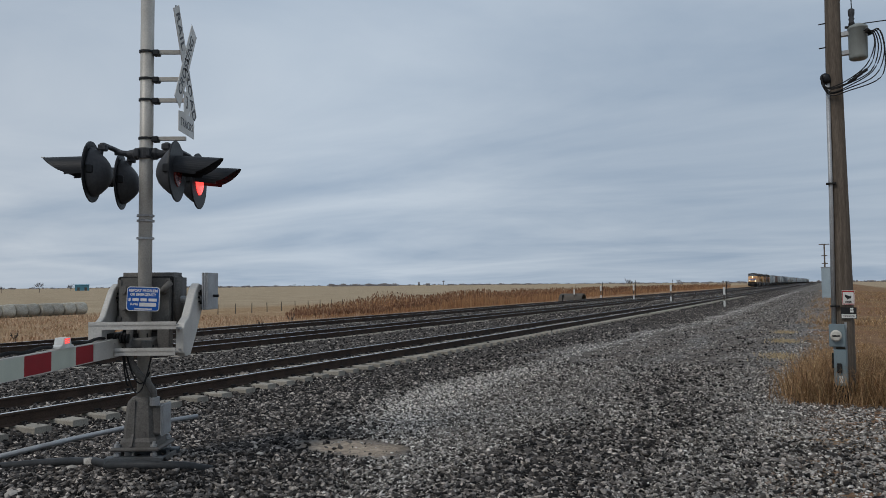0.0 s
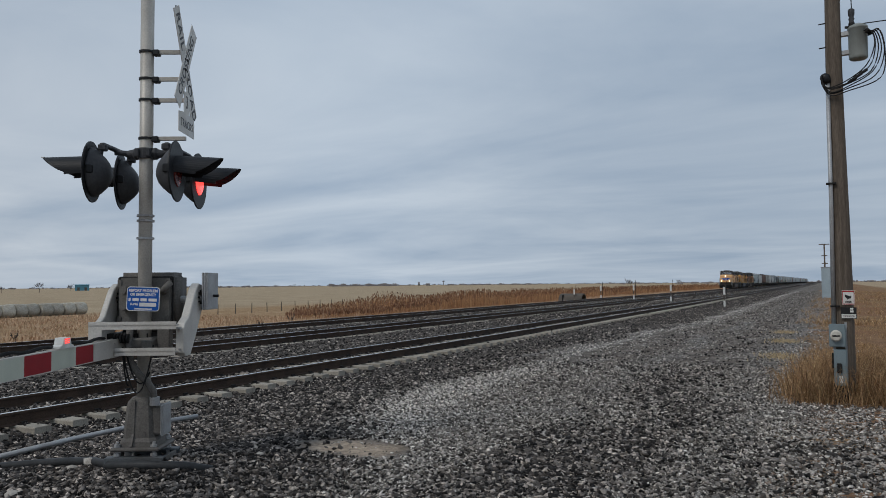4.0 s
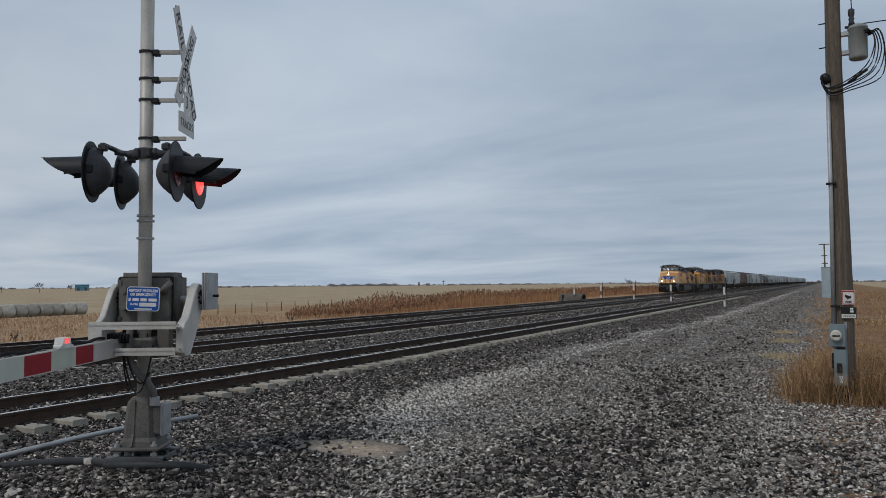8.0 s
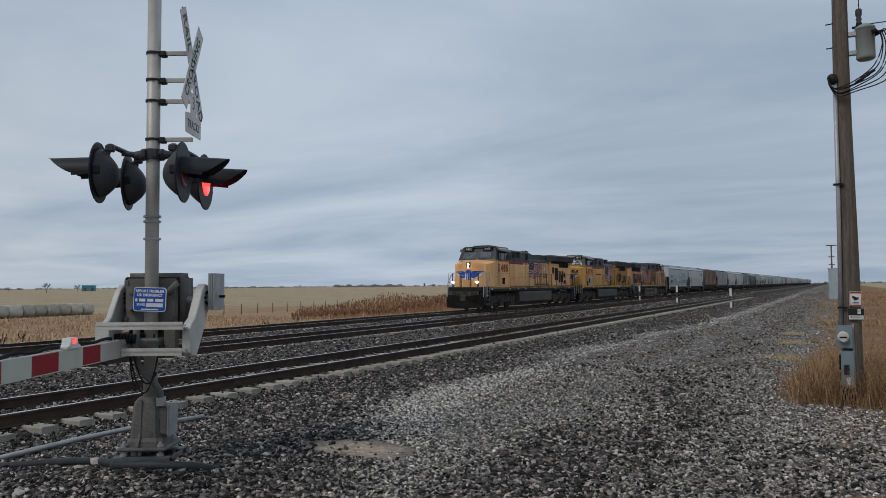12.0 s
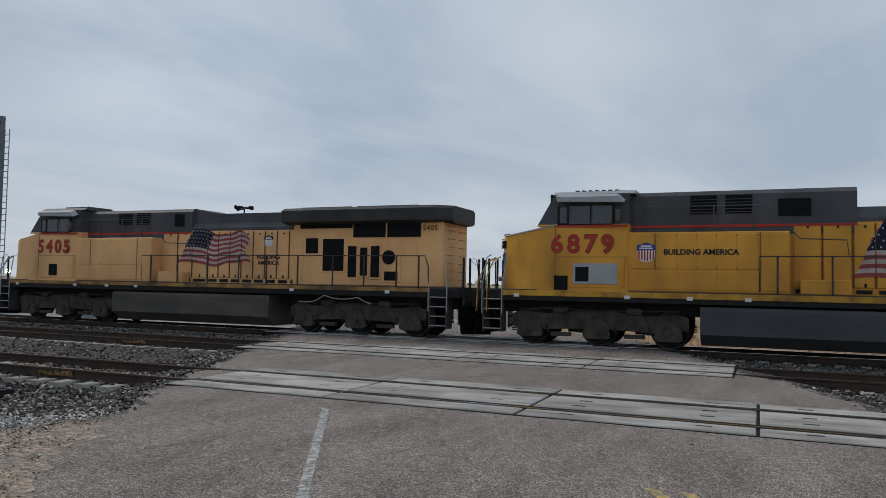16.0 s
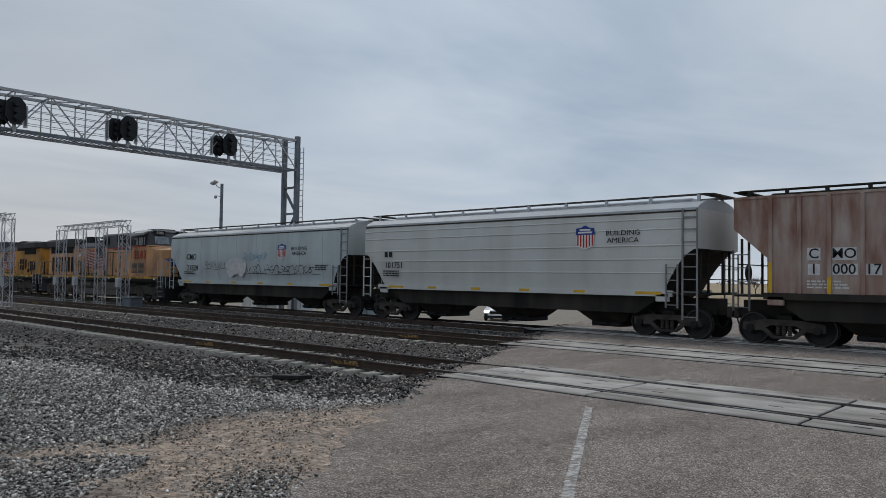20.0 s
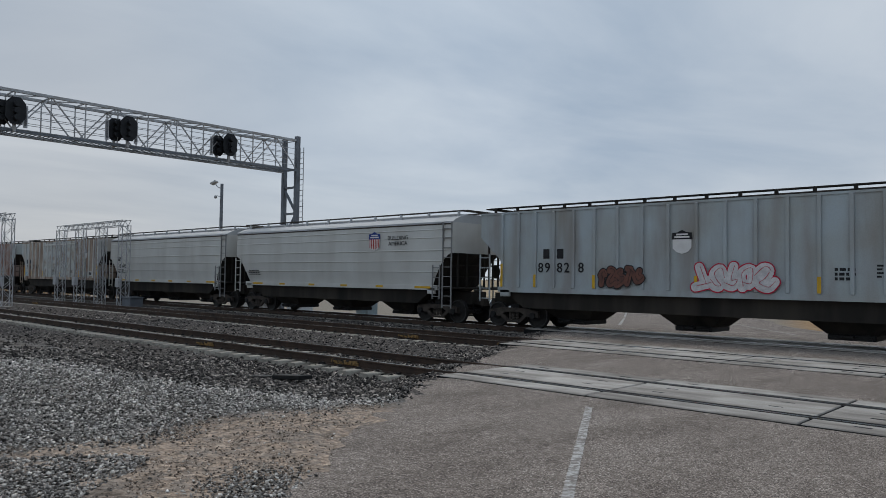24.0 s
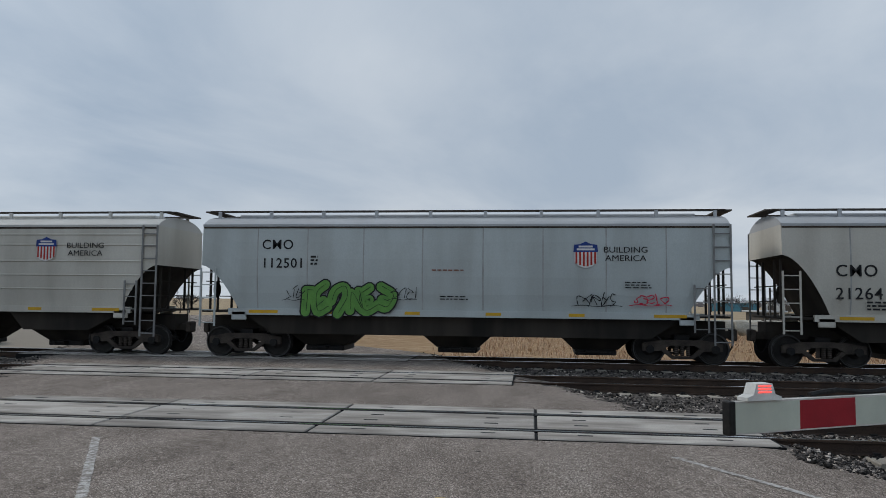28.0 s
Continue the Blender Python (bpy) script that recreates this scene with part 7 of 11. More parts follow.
for i, (deg, r, h) in enumerate(((77.0, 300, 8.5), (76.3, 305, 8.0), (75.6, 298, 8.8), (75.0, 310, 8.2), (74.2, 300, 7.2), (73.0, 315, 8.3), (72.4, 300, 7.8), (71.9, 310, 7.0), (60.8, 500, 8.5), (60.3, 505, 7.5), (55.8, 620, 9.5), (58.0, 600, 6.0), (53.9, 800, 9), (13.4, 700, 9.5), (13.2, 690, 7), (49.8, 1000, 10), (38.6, 1200, 9), (9.8, 900, 8), (80.5, 280, 7.0), (83.0, 300, 7.5), (103.0, 240, 7.5), (110.0, 220, 7.0), (94.0, 230, 7.0), (66.0, 480, 7.0), (116.2, 150, 6.5), (117.2, 158, 7.5), (115.5, 165, 6.0), (118.6, 170, 6.0), (156.0, 150, 7.0), (158.0, 140, 6.5), (160.5, 150, 7.5))):
    bare_tree(*on_bearing(deg, r), h, i)

# brush along the yard's far side
deg, rr = np.radians(rp.uniform(140, 174, 2600)), rp.uniform(110, 210, 2600)
x, y = -rr * np.sin(deg), rr * np.cos(deg)
blades("brush", x, y, rp.uniform(0.8, 2.6, 2600), np.full(2600, 0.16), rp.uniform(0.1, 0.7, 2600), M["blade_verge"], "leafless brown brush across the yard", "brush", seed=21)
blades("brush", x + 1.5, y - 2, rp.uniform(1.0, 3.2, 2600), np.full(2600, 0.07), rp.uniform(0.1, 0.6, 2600), M["twig"], "leafless brown brush across the yard", "brush", seed=22)
# tree belts on the horizon, distance haze painted into their colour
v, f = [], []
rt = random.Random(5)


def belt(d0, d1, r, h, n):
    for i in range(n):
        deg, rr = rt.uniform(d0, d1), r * rt.uniform(0.92, 1.08)
        x, y = on_bearing(deg, rr)
        hh = h * rt.uniform(0.45, 1.0) * (0.6 + 0.4 * math.sin(deg * 3.1) ** 2)
        for k in range(9):
            cx, cy, cz = x + rt.gauss(0, hh * 0.35), y + rt.gauss(0, hh * 0.35), hh * rt.uniform(0.0, 0.62)
            i0 = len(v)
            s = hh * rt.uniform(0.10, 0.26)
            ux, uy = math.cos(radians(deg)), math.sin(radians(deg))
            v.extend([(cx - ux * s, cy - uy * s, cz - 1.6), (cx + ux * s, cy + uy * s, cz - 1.6), (cx + ux * s * rt.uniform(0.1, 0.8), cy + uy * s * 0.5, cz + s * 1.2 - 1.4), (cx - ux * s * rt.uniform(0.1, 0.8), cy - uy * s * 0.5, cz + s * rt.uniform(0.9, 1.5) - 1.4)])
            f.append((i0, i0 + 1, i0 + 2, i0 + 3))


belt(-12, 62, 2300, 6.5, 900)
belt(31, 36, 1900, 10, 160)
belt(40, 50, 1700, 6, 120)
belt(20, 27, 2000, 7, 90)
belt(-14, 14, 1500, 6, 200)
belt(60, 175, 1500, 9, 420)
belt(175, 330, 1600, 10, 200)
belt(68, 80, 620, 6, 50)
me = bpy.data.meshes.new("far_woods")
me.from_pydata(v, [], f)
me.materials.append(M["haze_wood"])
tagged(new("far_woods", me), "low tree belts along the flat horizon, greyed by painted haze", "woods", kind="stuff")

# ---- the train ----
SPEED, GAIN = 19.245, 0.010
LOOSE = []                        # things that roll with the train: (object, place along the track at 14 s, turned round)



def side_pose(s, x, y, z, tilt=0):
    """Flat on the side of a car: s = 1 faces +x, s = -1 faces -x."""
    return pose(s * x, y, z, 90, 0, 90 * s)


def wheelset(r, half=GAUGE - 0.005):
    bm = bmesh.new()
    for s in (-1, 1):
        lathe(bm, (s * (half - 0.07), 0, r), (s, 0, 0), [(-0.02, 0.10), (0.0, r + 0.028), (0.035, r + 0.026), (0.045, r), (0.125, r - 0.006), (0.128, r * 0.88), (0.09, r * 0.84), (0.075, r * 0.45), (0.11, 0.15), (0.15, 0.12)], 26)
    cyl(bm, (-half, 0, r), (half, 0, r), 0.09, n=10)
    return bm


def rim_ring(r, s, half=GAUGE - 0.005):
    bm = bmesh.new()
    n, x0 = 26, s * (half + 0.0595)
    a = [[bm.verts.new((x0, q * math.cos(2 * math.pi * i / n), r + q * math.sin(2 * math.pi * i / n))) for i in range(n)] for q in (r - 0.010, r - 0.034)]
    for i in range(n):
        f = (a[0][i], a[0][(i + 1) % n], a[1][(i + 1) % n], a[1][i])
        bm.faces.new(f if s > 0 else f[::-1])
    return bm


def shield(parent, s, x, y, z, h, faded=False):
    """Plain shield: blue head over a striped body, no lettering."""
    g = new("shield_emblem")
    g.parent = parent
    g.matrix_basis = side_pose(s, x, y, z)
    w = h * 0.42
    bm = bmesh.new()
    prism(bm, [(-w * 1.1, h * 0.12), (w * 1.1, h * 0.12), (w * 1.04, h * 0.40), (w * 0.5, h * 0.42), (0, h * 0.52), (-w * 0.5, h * 0.42), (-w * 1.04, h * 0.40)], 0.004, 0.010, "z")
    part("shield_head", bm, M["ink" if faded is True else "shield_blue"], g)
    bm = bmesh.new()
    prism(bm, [(-w, h * 0.12), (-w, -h * 0.25), (-w * 0.6, -h * 0.42), (0, -h * 0.5), (w * 0.6, -h * 0.42), (w, -h * 0.25), (w, h * 0.12)], 0.001, 0.006, "z")
    part("shield_body", bm, M["shield_white"], g)
    bm = bmesh.new()
    for i in range(0 if faded else 6):
        a = -w * 0.92 + i * w * 0.335
        box(bm, a, a + w * 0.17, -h * (0.30 + 0.15 * (1 - abs(a + w * 0.08) / w)), h * 0.12, 0.0065, 0.009)
    if faded:
        bm.free()
    else:
        part("shield_stripes", bm, M["loco_red"], g)
    bm = bmesh.new()
    for k, ww in ((0.33, 0.62), (0.22, 0.8)):
        box(bm, -w * ww, w * ww, h * k - h * 0.035, h * k + h * 0.035, 0.0105, 0.0125)
    part("shield_bars", bm, M["shield_white"], g)
    return g


def flag(parent, s, x, y, z, w, h):
    """A waving striped flag painted on the hood, its canton towards the nose (-y)."""
    g = new("painted_flag")
    g.parent = parent
    g.matrix_basis = pose(0, y, z)
    n = 26

    def at(u, v, lift):
        lean = 0.75 * (1 - v) - 0.2
        yy = (u - 0.02) * w + lean * (1 - u) * -1.0 + 0.04 * math.sin(7 * v)
        zz = (v - 0.5) * h * (1 - 0.12 * u) + 0.10 * h * math.sin(u * 8.5 + 0.5) * (0.35 + 0.65 * u) - 0.10 * h * u
        zz += 0.035 * h * math.sin(u * 21 + 2.2 * v) * u
        yy += 0.05 * w * math.sin(v * 9 + 1.0) * u * u
        return (s * (x + lift), yy, zz)

    for name, mt, rows in (("red_stripe", "flag_red", range(0, 13, 2)), ("white_stripe", "flag_white", range(1, 13, 2))):
        for k in rows:
            bm = bmesh.new()
            v0, v1 = k / 13, (k + 1) / 13
            lo = [bm.verts.new(at(i / n, v0, 0.006)) for i in range(n + 1)]
            hi = [bm.verts.new(at(i / n, v1, 0.006)) for i in range(n + 1)]
            for i in range(n):
                bm.faces.new((lo[i], lo[i + 1], hi[i + 1], hi[i]) if s > 0 else (hi[i], hi[i + 1], lo[i + 1], lo[i]))
            part(name, bm, M[mt], g)
    bm = bmesh.new()
    lo = [bm.verts.new(at(i / n, 6 / 13, 0.010)) for i in range(n * 2 // 5 + 1)]
    hi = [bm.verts.new(at(i / n, 1.0, 0.010)) for i in range(n * 2 // 5 + 1)]
    for i in range(n * 2 // 5):
        bm.faces.new((lo[i], lo[i + 1], hi[i + 1], hi[i]) if s > 0 else (hi[i], hi[i + 1], lo[i + 1], lo[i]))
    part("flag_canton", bm, M["flag_blue"], g)
    bm = bmesh.new()
    for i in range(7):
        for j in range(5):
            p = at((0.6 + i) / 7 * 0.39, (6 + (j + 0.5) * 1.4) / 13, 0.013)
            box(bm, p[0] - 0.001, p[0] + 0.001, p[1] - 0.022, p[1] + 0.022, p[2] - 0.022, p[2] + 0.022)
    tagged(part("star_field", bm, M["flag_white"], g), kind="stuff")


def loco_truck(parent, yc, axles, r=0.53):
    g = new("truck")
    g.parent = parent
    g.matrix_basis = pose(0, yc, 0)
    ax = [a - yc for a in axles]
    w0 = None
    for a in ax:
        if w0 is None:
            w0 = part("wheelset", wheelset(r), M["wheel"], g)
            w0.matrix_basis = pose(0, a, 0)
            r0 = [part("wheel_rim", rim_ring(r, s), M["tread"], g) for s in (-1, 1)]
            for ob in r0:
                ob.matrix_basis = pose(0, a, 0)
        else:
            again(w0, g, pose(0, a, 0))
            for ob in r0:
                again(ob, g, pose(0, a, 0))
    for s in (-1, 1):
        bm = bmesh.new()
        e = ax[-1] + 0.55
        b = ax[0] - 0.55
        prof = [(b, 0.62), (b, 0.92), (b + 0.3, 1.02), (ax[0] + 0.5, 0.94), (ax[1] - 0.5, 1.04), (ax[1] + 0.5, 1.04), (ax[2] - 0.5, 0.94), (e - 0.3, 1.02), (e, 0.92), (e, 0.58), (ax[2] - 0.35, 0.46), (ax[1] + 0.45, 0.52), (ax[1] - 0.45, 0.52), (ax[0] + 0.35, 0.46)]
        prism(bm, prof, s * 1.00, s * 1.17, "x")
        part("side_frame", bm, M["truck_grey"], g)
        for a in ax:
            bm = bmesh.new()
            prism(bm, [(a - 0.40, 0.30), (a - 0.30, 0.24), (a + 0.30, 0.24), (a + 0.40, 0.30), (a + 0.34, 0.66), (a + 0.2, 0.80), (a - 0.2, 0.80), (a - 0.34, 0.66)], s * 1.02, s * 1.24, "x")
            cyl(bm, (s * 1.24, a, 0.53), (s * 1.29, a, 0.53), 0.115, n=14)
            part("axle_box", bm, M["truck_grey"], g)
            bm = bmesh.new()
            for dy in (-0.52, 0.52):
                for i in range(5):
                    cyl(bm, (s * 1.1, a + dy, 0.40 + i * 0.05), (s * 1.1, a + dy, 0.43 + i * 0.05), 0.085, n=10)
            part("coil_springs", bm, M["black"], g)
        bm = bmesh.new()
        for a in (ax[0] + 0.95, ax[2] - 0.95):
            cyl(bm, (s * 1.12, a - 0.22, 1.05), (s * 1.12, a + 0.22, 1.05), 0.12, n=12)
            box(bm, s * 1.12 - 0.08, s * 1.12 + 0.08, a - 0.3, a + 0.3, 0.28, 0.40)
        tube(bm, [(s * 1.2, ax[0] - 0.3, 1.05), (s * 1.2, ax[0] + 0.5, 1.1), (s * 1.2, ax[1], 1.06), (s * 1.2, ax[2] + 0.3, 1.1)], 0.02, 6)
        part("brake_gear", bm, M["truck_grey"], g)
    bm = bmesh.new()
    box(bm, -0.95, 0.95, ax[0] + 0.3, ax[2] - 0.3, 0.55, 1.05)
    part("bolster", bm, M["black"], g)
    return g


def handrail(parent, s, pts, posts, low=1.66, name="handrail", mt="wing_black"):
    bm = bmesh.new()
    tube(bm, [(s * 1.50, y, z) for y, z in pts], 0.019, 6)
    part(name, bm, M[mt], parent)
    ys = [p[0] for p in pts]
    zs = [p[1] for p in pts]
    for y in posts:
        top = float(np.interp(y, ys, zs))
        bm = bmesh.new()
        bar(bm, (s * 1.50, y, low), (s * 1.50, y, top), 0.045, 0.035)
        part("stanchion", bm, M[mt], parent)


def locomotive(place, number, paint, back=False, air_tanks=False, shade="loco_grey"):
    """Nose at -y, 19.6 m of hood; u counts from the nose."""
    L = 19.6
    Y = lambda u: u - L / 2
    lab = {"yellow_faded": "faded yellow and grey freight locomotive with painted flag", "yellow_clean": "bright yellow and grey freight locomotive with painted flag", "yellow_dirty": "grimy yellow and grey freight locomotive running backwards"}[paint]
    c = place + L / 2
    lo = thing("locomotive", pose(TX[2], c, 0, 0, 0, 180 if back else 0), lab, "locomotive", "engines at the head of the train")
    P, G = M[paint], M[shade]

    def P_(name, bm, mt, label=""):
        return part(name, bm, mt, lo, label)
    # frame and walkway
    bm = bmesh.new()
    box(bm, -1.48, 1.48, Y(-0.30), Y(20.5), 1.33, 1.60)
    box(bm, -1.25, 1.25, Y(-0.66), Y(-0.30), 1.36, 1.60)
    box(bm, -0.75, 0.75, Y(-0.6), Y(20.2), 0.95, 1.33)
    P_("underframe", bm, M["black"])
    bm = bmesh.new()
    for s in (-1, 1):
        box(bm, s * 1.50 - 0.012, s * 1.50 + 0.012, Y(0.2), Y(19.5), 1.50 if number != "6879" else 1.47, 1.63)
    P_("sill_stripe", bm, M["sill_dull" if number == "5405" else "sill_yellow"], "yellow stripe along the walkway edge")
    bm = bmesh.new()
    box(bm, -1.49, 1.49, Y(-0.30), Y(20.4), 1.60, 1.66)
    box(bm, -1.25, 1.25, Y(-0.64), Y(-0.30), 1.60, 1.66)
    P_("walkway", bm, M["wing_black"])
    # white marks along the sill
    for s in (-1, 1):
        for u in (0.6, 3.9, 5.6, 7.1, 14.2, 17.9):
            bm = bmesh.new()
            box(bm, s * 1.50 - 0.016, s * 1.50 + 0.016, Y(u), Y(u + 0.16), 1.43, 1.53)
            P_("reflector", bm, M["shield_white"])
    # nose: wide, sloping top, slightly pointed in plan
    bm = bmesh.new()
    z0 = 1.62
    plan = [(-0.45, -0.10), (-1.24, 0.24), (-1.48, 0.66), (-1.50, 1.9), (1.50, 1.9), (1.48, 0.66), (1.24, 0.24), (0.45, -0.10)]
    topz = (3.36, 3.27, 3.33, 3.58, 3.58, 3.33, 3.27, 3.36)
    lowv = [bm.verts.new((x, Y(u), z0)) for x, u in plan]
    topv = [bm.verts.new((x * 0.985, Y(u + 0.03), z)) for (x, u), z in zip(plan, topz)]
    for i in range(8):
        bm.faces.new((lowv[i], lowv[(i + 1) % 8], topv[(i + 1) % 8], topv[i]))
    back_mid = bm.verts.new((0, Y(1.9), 3.72))
    front_mid = bm.verts.new((0, Y(-0.06), 3.42))
    bm.faces.new((topv[0], topv[1], front_mid))
    bm.faces.new((topv[1], topv[2], topv[3], back_mid, front_mid))
    bm.faces.new((front_mid, back_mid, topv[4], topv[5], topv[6]))
    bm.faces.new((front_mid, topv[6], topv[7]))
    bm.faces.new((topv[7], topv[0], front_mid))
    bm.faces.new((topv[3], topv[4], back_mid))
    bm.faces.new(lowv[::-1])
    bmesh.ops.recalc_face_normals(bm, faces=bm.faces)
    P_("nose", bm, P)
    bm = bmesh.new()
    box(bm, -0.36, 0.36, Y(-0.112), Y(0.02), 1.75, 3.15, 0.01)
    P_("nose_door", bm, P)
    bm = bmesh.new()
    box(bm, -0.16, 0.16, Y(-0.12), Y(0.04), 2.98, 3.40, 0.03)
    P_("headlight_housing", bm, M["black"])
    hl = M["chrome"] if (back or number != "5405") else M["head_on"]
    for z in (3.08, 3.29):
        bm = bmesh.new()
        lathe(bm, (0, Y(-0.12), z), (0, -1, 0), [(0, 0.075), (0.02, 0.07), (0.03, 0.0)], 12)
        P_("headlight", bm, hl)
    for s in (-1, 1):
        bm = bmesh.new()
        lathe(bm, (s * 0.95, Y(-0.68), 1.98), (0, -1, 0), [(-0.1, 0.06), (0, 0.09), (0.02, 0.085), (0.03, 0.0)], 12)
        P_("ditch_light", bm, hl)
        # wing emblem, plain bars on a white ground, folded round the nose
        def folded(bm):
            for v in bm.verts:
                a = abs(v.co.x)
                v.co.y += 0.43 * max(0.0, a - 0.45)
        bm = bmesh.new()
        prism(bm, [(s * 0.0, 2.80), (s * 0.45, 2.80), (s * 1.20, 2.79), (s * 1.16, 2.72), (s * 0.98, 2.50), (s * 0.80, 2.38), (s * 0.45, 2.22), (s * 0.0, 2.14)], Y(-0.126), Y(-0.095))
        folded(bm)
        P_("emblem_ground", bm, M["shield_white"] if not back else P)
        bm = bmesh.new()
        for i in range(4):
            e = 1.17 - i * 0.17
            pts = [(s * 0.34, 2.765 - i * 0.095), (s * 0.45, 2.765 - i * 0.095), (s * e, 2.755 - i * 0.095), (s * (e - 0.10), 2.695 - i * 0.095), (s * 0.34, 2.695 - i * 0.095)]
            prism(bm, pts, Y(-0.134), Y(-0.12))
        prism(bm, [(s * 0.24, 2.74), (s * 0.44, 2.74), (s * 0.80, 2.60), (s * 0.66, 2.36), (s * 0.44, 2.24), (s * 0.24, 2.30)], Y(-0.137), Y(-0.12))
        prism(bm, [(0, 2.86), (s * 0.20, 2.82), (s * 0.20, 2.60), (0, 2.60)], Y(-0.140), Y(-0.12))
        for k in (0.0, 0.10):
            box(bm, min(s * k, s * (k + 0.05)), max(s * k, s * (k + 0.05)), Y(-0.137), Y(-0.12), 2.16, 2.60)
        folded(bm)
        P_("wing_emblem", bm, M["wing_blue"], "plain blue wing-shaped emblem")
        # pale stair rails at the nose
        for pts in (((1.12, -0.12, 2.62), (1.20, -0.34, 2.50), (1.40, -0.60, 1.95), (1.42, -0.64, 0.95)), ((1.30, 0.10, 2.64), (1.40, -0.10, 2.52), (1.55, -0.26, 2.05), (1.55, -0.26, 0.95))):
            bm = bmesh.new()
            tube(bm, [(s * x, Y(u), z) for x, u, z in pts], 0.022, 8)
            P_("stair_rail", bm, M["sill_yellow" if number == "6879" else "sunshade"])
        for u, x, z0_, z1_ in ((-0.62, 0.30, 1.66, 2.55), (-0.60, 0.95, 1.66, 1.92)):
            bm = bmesh.new()
            cyl(bm, (s * x, Y(u), z0_), (s * x, Y(u), z1_), 0.022, n=8)
            P_("front_rail_post", bm, M["black"])
        # grab irons on the nose
        for z in (2.95, 3.08, 3.21):
            bm = bmesh.new()
            tube(bm, [(s * 0.52, Y(-0.06), z), (s * 0.52, Y(-0.13), z), (s * 0.80, Y(-0.01), z), (s * 0.80, Y(0.06), z)], 0.012, 6)
            P_("grab_iron", bm, P)
    if number == "6879":
        # pale trim along the nose's upper edge and a number box on it
        for s in (-1, 1):
            bm = bmesh.new()
            tube(bm, [(0, Y(-0.07), 3.43), (s * 0.45, Y(-0.07), 3.37), (s * 1.22, Y(0.27), 3.28), (s * 1.46, Y(0.69), 3.34), (s * 1.48, Y(1.9), 3.59)], 0.028, 6)
            P_("nose_trim", bm, M["sunshade"], "pale trim on the nose edge")
            bm = bmesh.new()
            box(bm, -0.30, 0.30, -0.05, 0.05, -0.11, 0.11, 0.01)
            nb = P_("nose_number_box", bm, M["black"])
            nb.matrix_basis = pose(s * 0.86, Y(0.05), 3.04, 0, 0, s * 23)
            lettering(number, 0.17, M["pale_ink"], pose(0, -0.052, 0, 90, 0, 0), nb, "box_number", 0.002, 1.0)
    # cab
    bm = bmesh.new()
    prof = [(Y(1.30), 3.55), (Y(1.75), 4.42), (Y(2.0), 4.50), (Y(4.0), 4.50), (Y(4.0), 1.62), (Y(1.85), 1.62), (Y(1.85), 3.55)]
    prism(bm, prof, -1.50, 1.50, "x")
    for f in bm.faces:
        f.material_index = 0
    for v in bm.verts:
        if v.co.z > 4.4:
            v.co.x *= 0.90
    cut = bmesh.ops.bisect_plane(bm, geom=bm.verts[:] + bm.edges[:] + bm.faces[:], plane_co=(0, 0, 3.60), plane_no=(0, 0, 1))
    for f in bm.faces:
        f.material_index = 1 if f.calc_center_median().z > 3.6 else 0
    P_("cab", bm, [P, G])
    bm = bmesh.new()
    prism(bm, [(-1.36, 4.49), (1.36, 4.49), (1.15, 4.60), (-1.15, 4.60)], Y(1.75), Y(4.15))
    for y, x in ((2.1, -0.4), (2.6, 0.3), (3.1, -0.5), (3.5, 0.5)):
        box(bm, x - 0.25, x + 0.25, Y(y), Y(y + 0.3), 4.60, 4.66)
    box(bm, -0.5, 0.5, Y(2.2), Y(3.8), 4.60, 4.64)
    P_("cab_roof", bm, M["sunshade"] if paint != "yellow_faded" else M["loco_grey"])
    for i in range(7):
        bm = bmesh.new()
        box(bm, -0.62, 0.62, Y(2.25 + i * 0.2), Y(2.36 + i * 0.2), 4.64, 4.71, 0.01)
        P_("roof_vent", bm, M["loco_grey"])
    for s in (-1, 1):
        bm = bmesh.new()
        prism(bm, [(Y(1.95), 4.36), (Y(3.9), 4.30), (Y(3.7), 4.48), (Y(1.9), 4.50)], s * 1.40, s * 1.66, "x")
        for v in bm.verts:
            if abs(v.co.x) > 1.5:
                v.co.z -= 0.10
        P_("sunshade", bm, M["sunshade"], "pale metal sunshade over the cab window")
        # side windows
        bm = bmesh.new()
        box(bm, s * 1.485 - 0.02, s * 1.485 + 0.02, Y(1.92), Y(3.58), 3.58, 4.16, 0.015)
        P_("window_surround", bm, M["black"])
        for a, b in ((1.96, 2.24), (2.28, 2.90), (2.94, 3.54)):
            bm = bmesh.new()
            for x0, x1, z0_, z1_ in ((a, b, 3.60, 3.635), (a, b, 4.105, 4.14), (a, a + 0.035, 3.635, 4.105), (b - 0.035, b, 3.635, 4.105)):
                box(bm, s * 1.495 - 0.022, s * 1.495 + 0.022, Y(x0), Y(x1), z0_, z1_)
            P_("window_frame", bm, M["tank_grey"] if a > 2.2 else M["black"])
            bm = bmesh.new()
            box(bm, s * 1.49 - 0.018, s * 1.49 + 0.018, Y(a + 0.035), Y(b - 0.035), 3.635, 4.105)
            P_("window_pane", bm, M["pane"])
        bm = bmesh.new()
        box(bm, s * 1.62 - 0.09, s * 1.62 + 0.09, Y(3.66), Y(3.78), 3.66, 4.0, 0.02)
        P_("wing_mirror", bm, M["tank_grey"])
        for u in (1.75, 3.85):
            bm = bmesh.new()
            tube(bm, [(s * 1.50, Y(u), 1.75), (s * 1.56, Y(u), 1.80), (s * 1.56, Y(u), 2.55), (s * 1.50, Y(u), 2.60)], 0.014, 6)
            P_("grab_iron", bm, P)
        # seams of the cab side
        bm = bmesh.new()
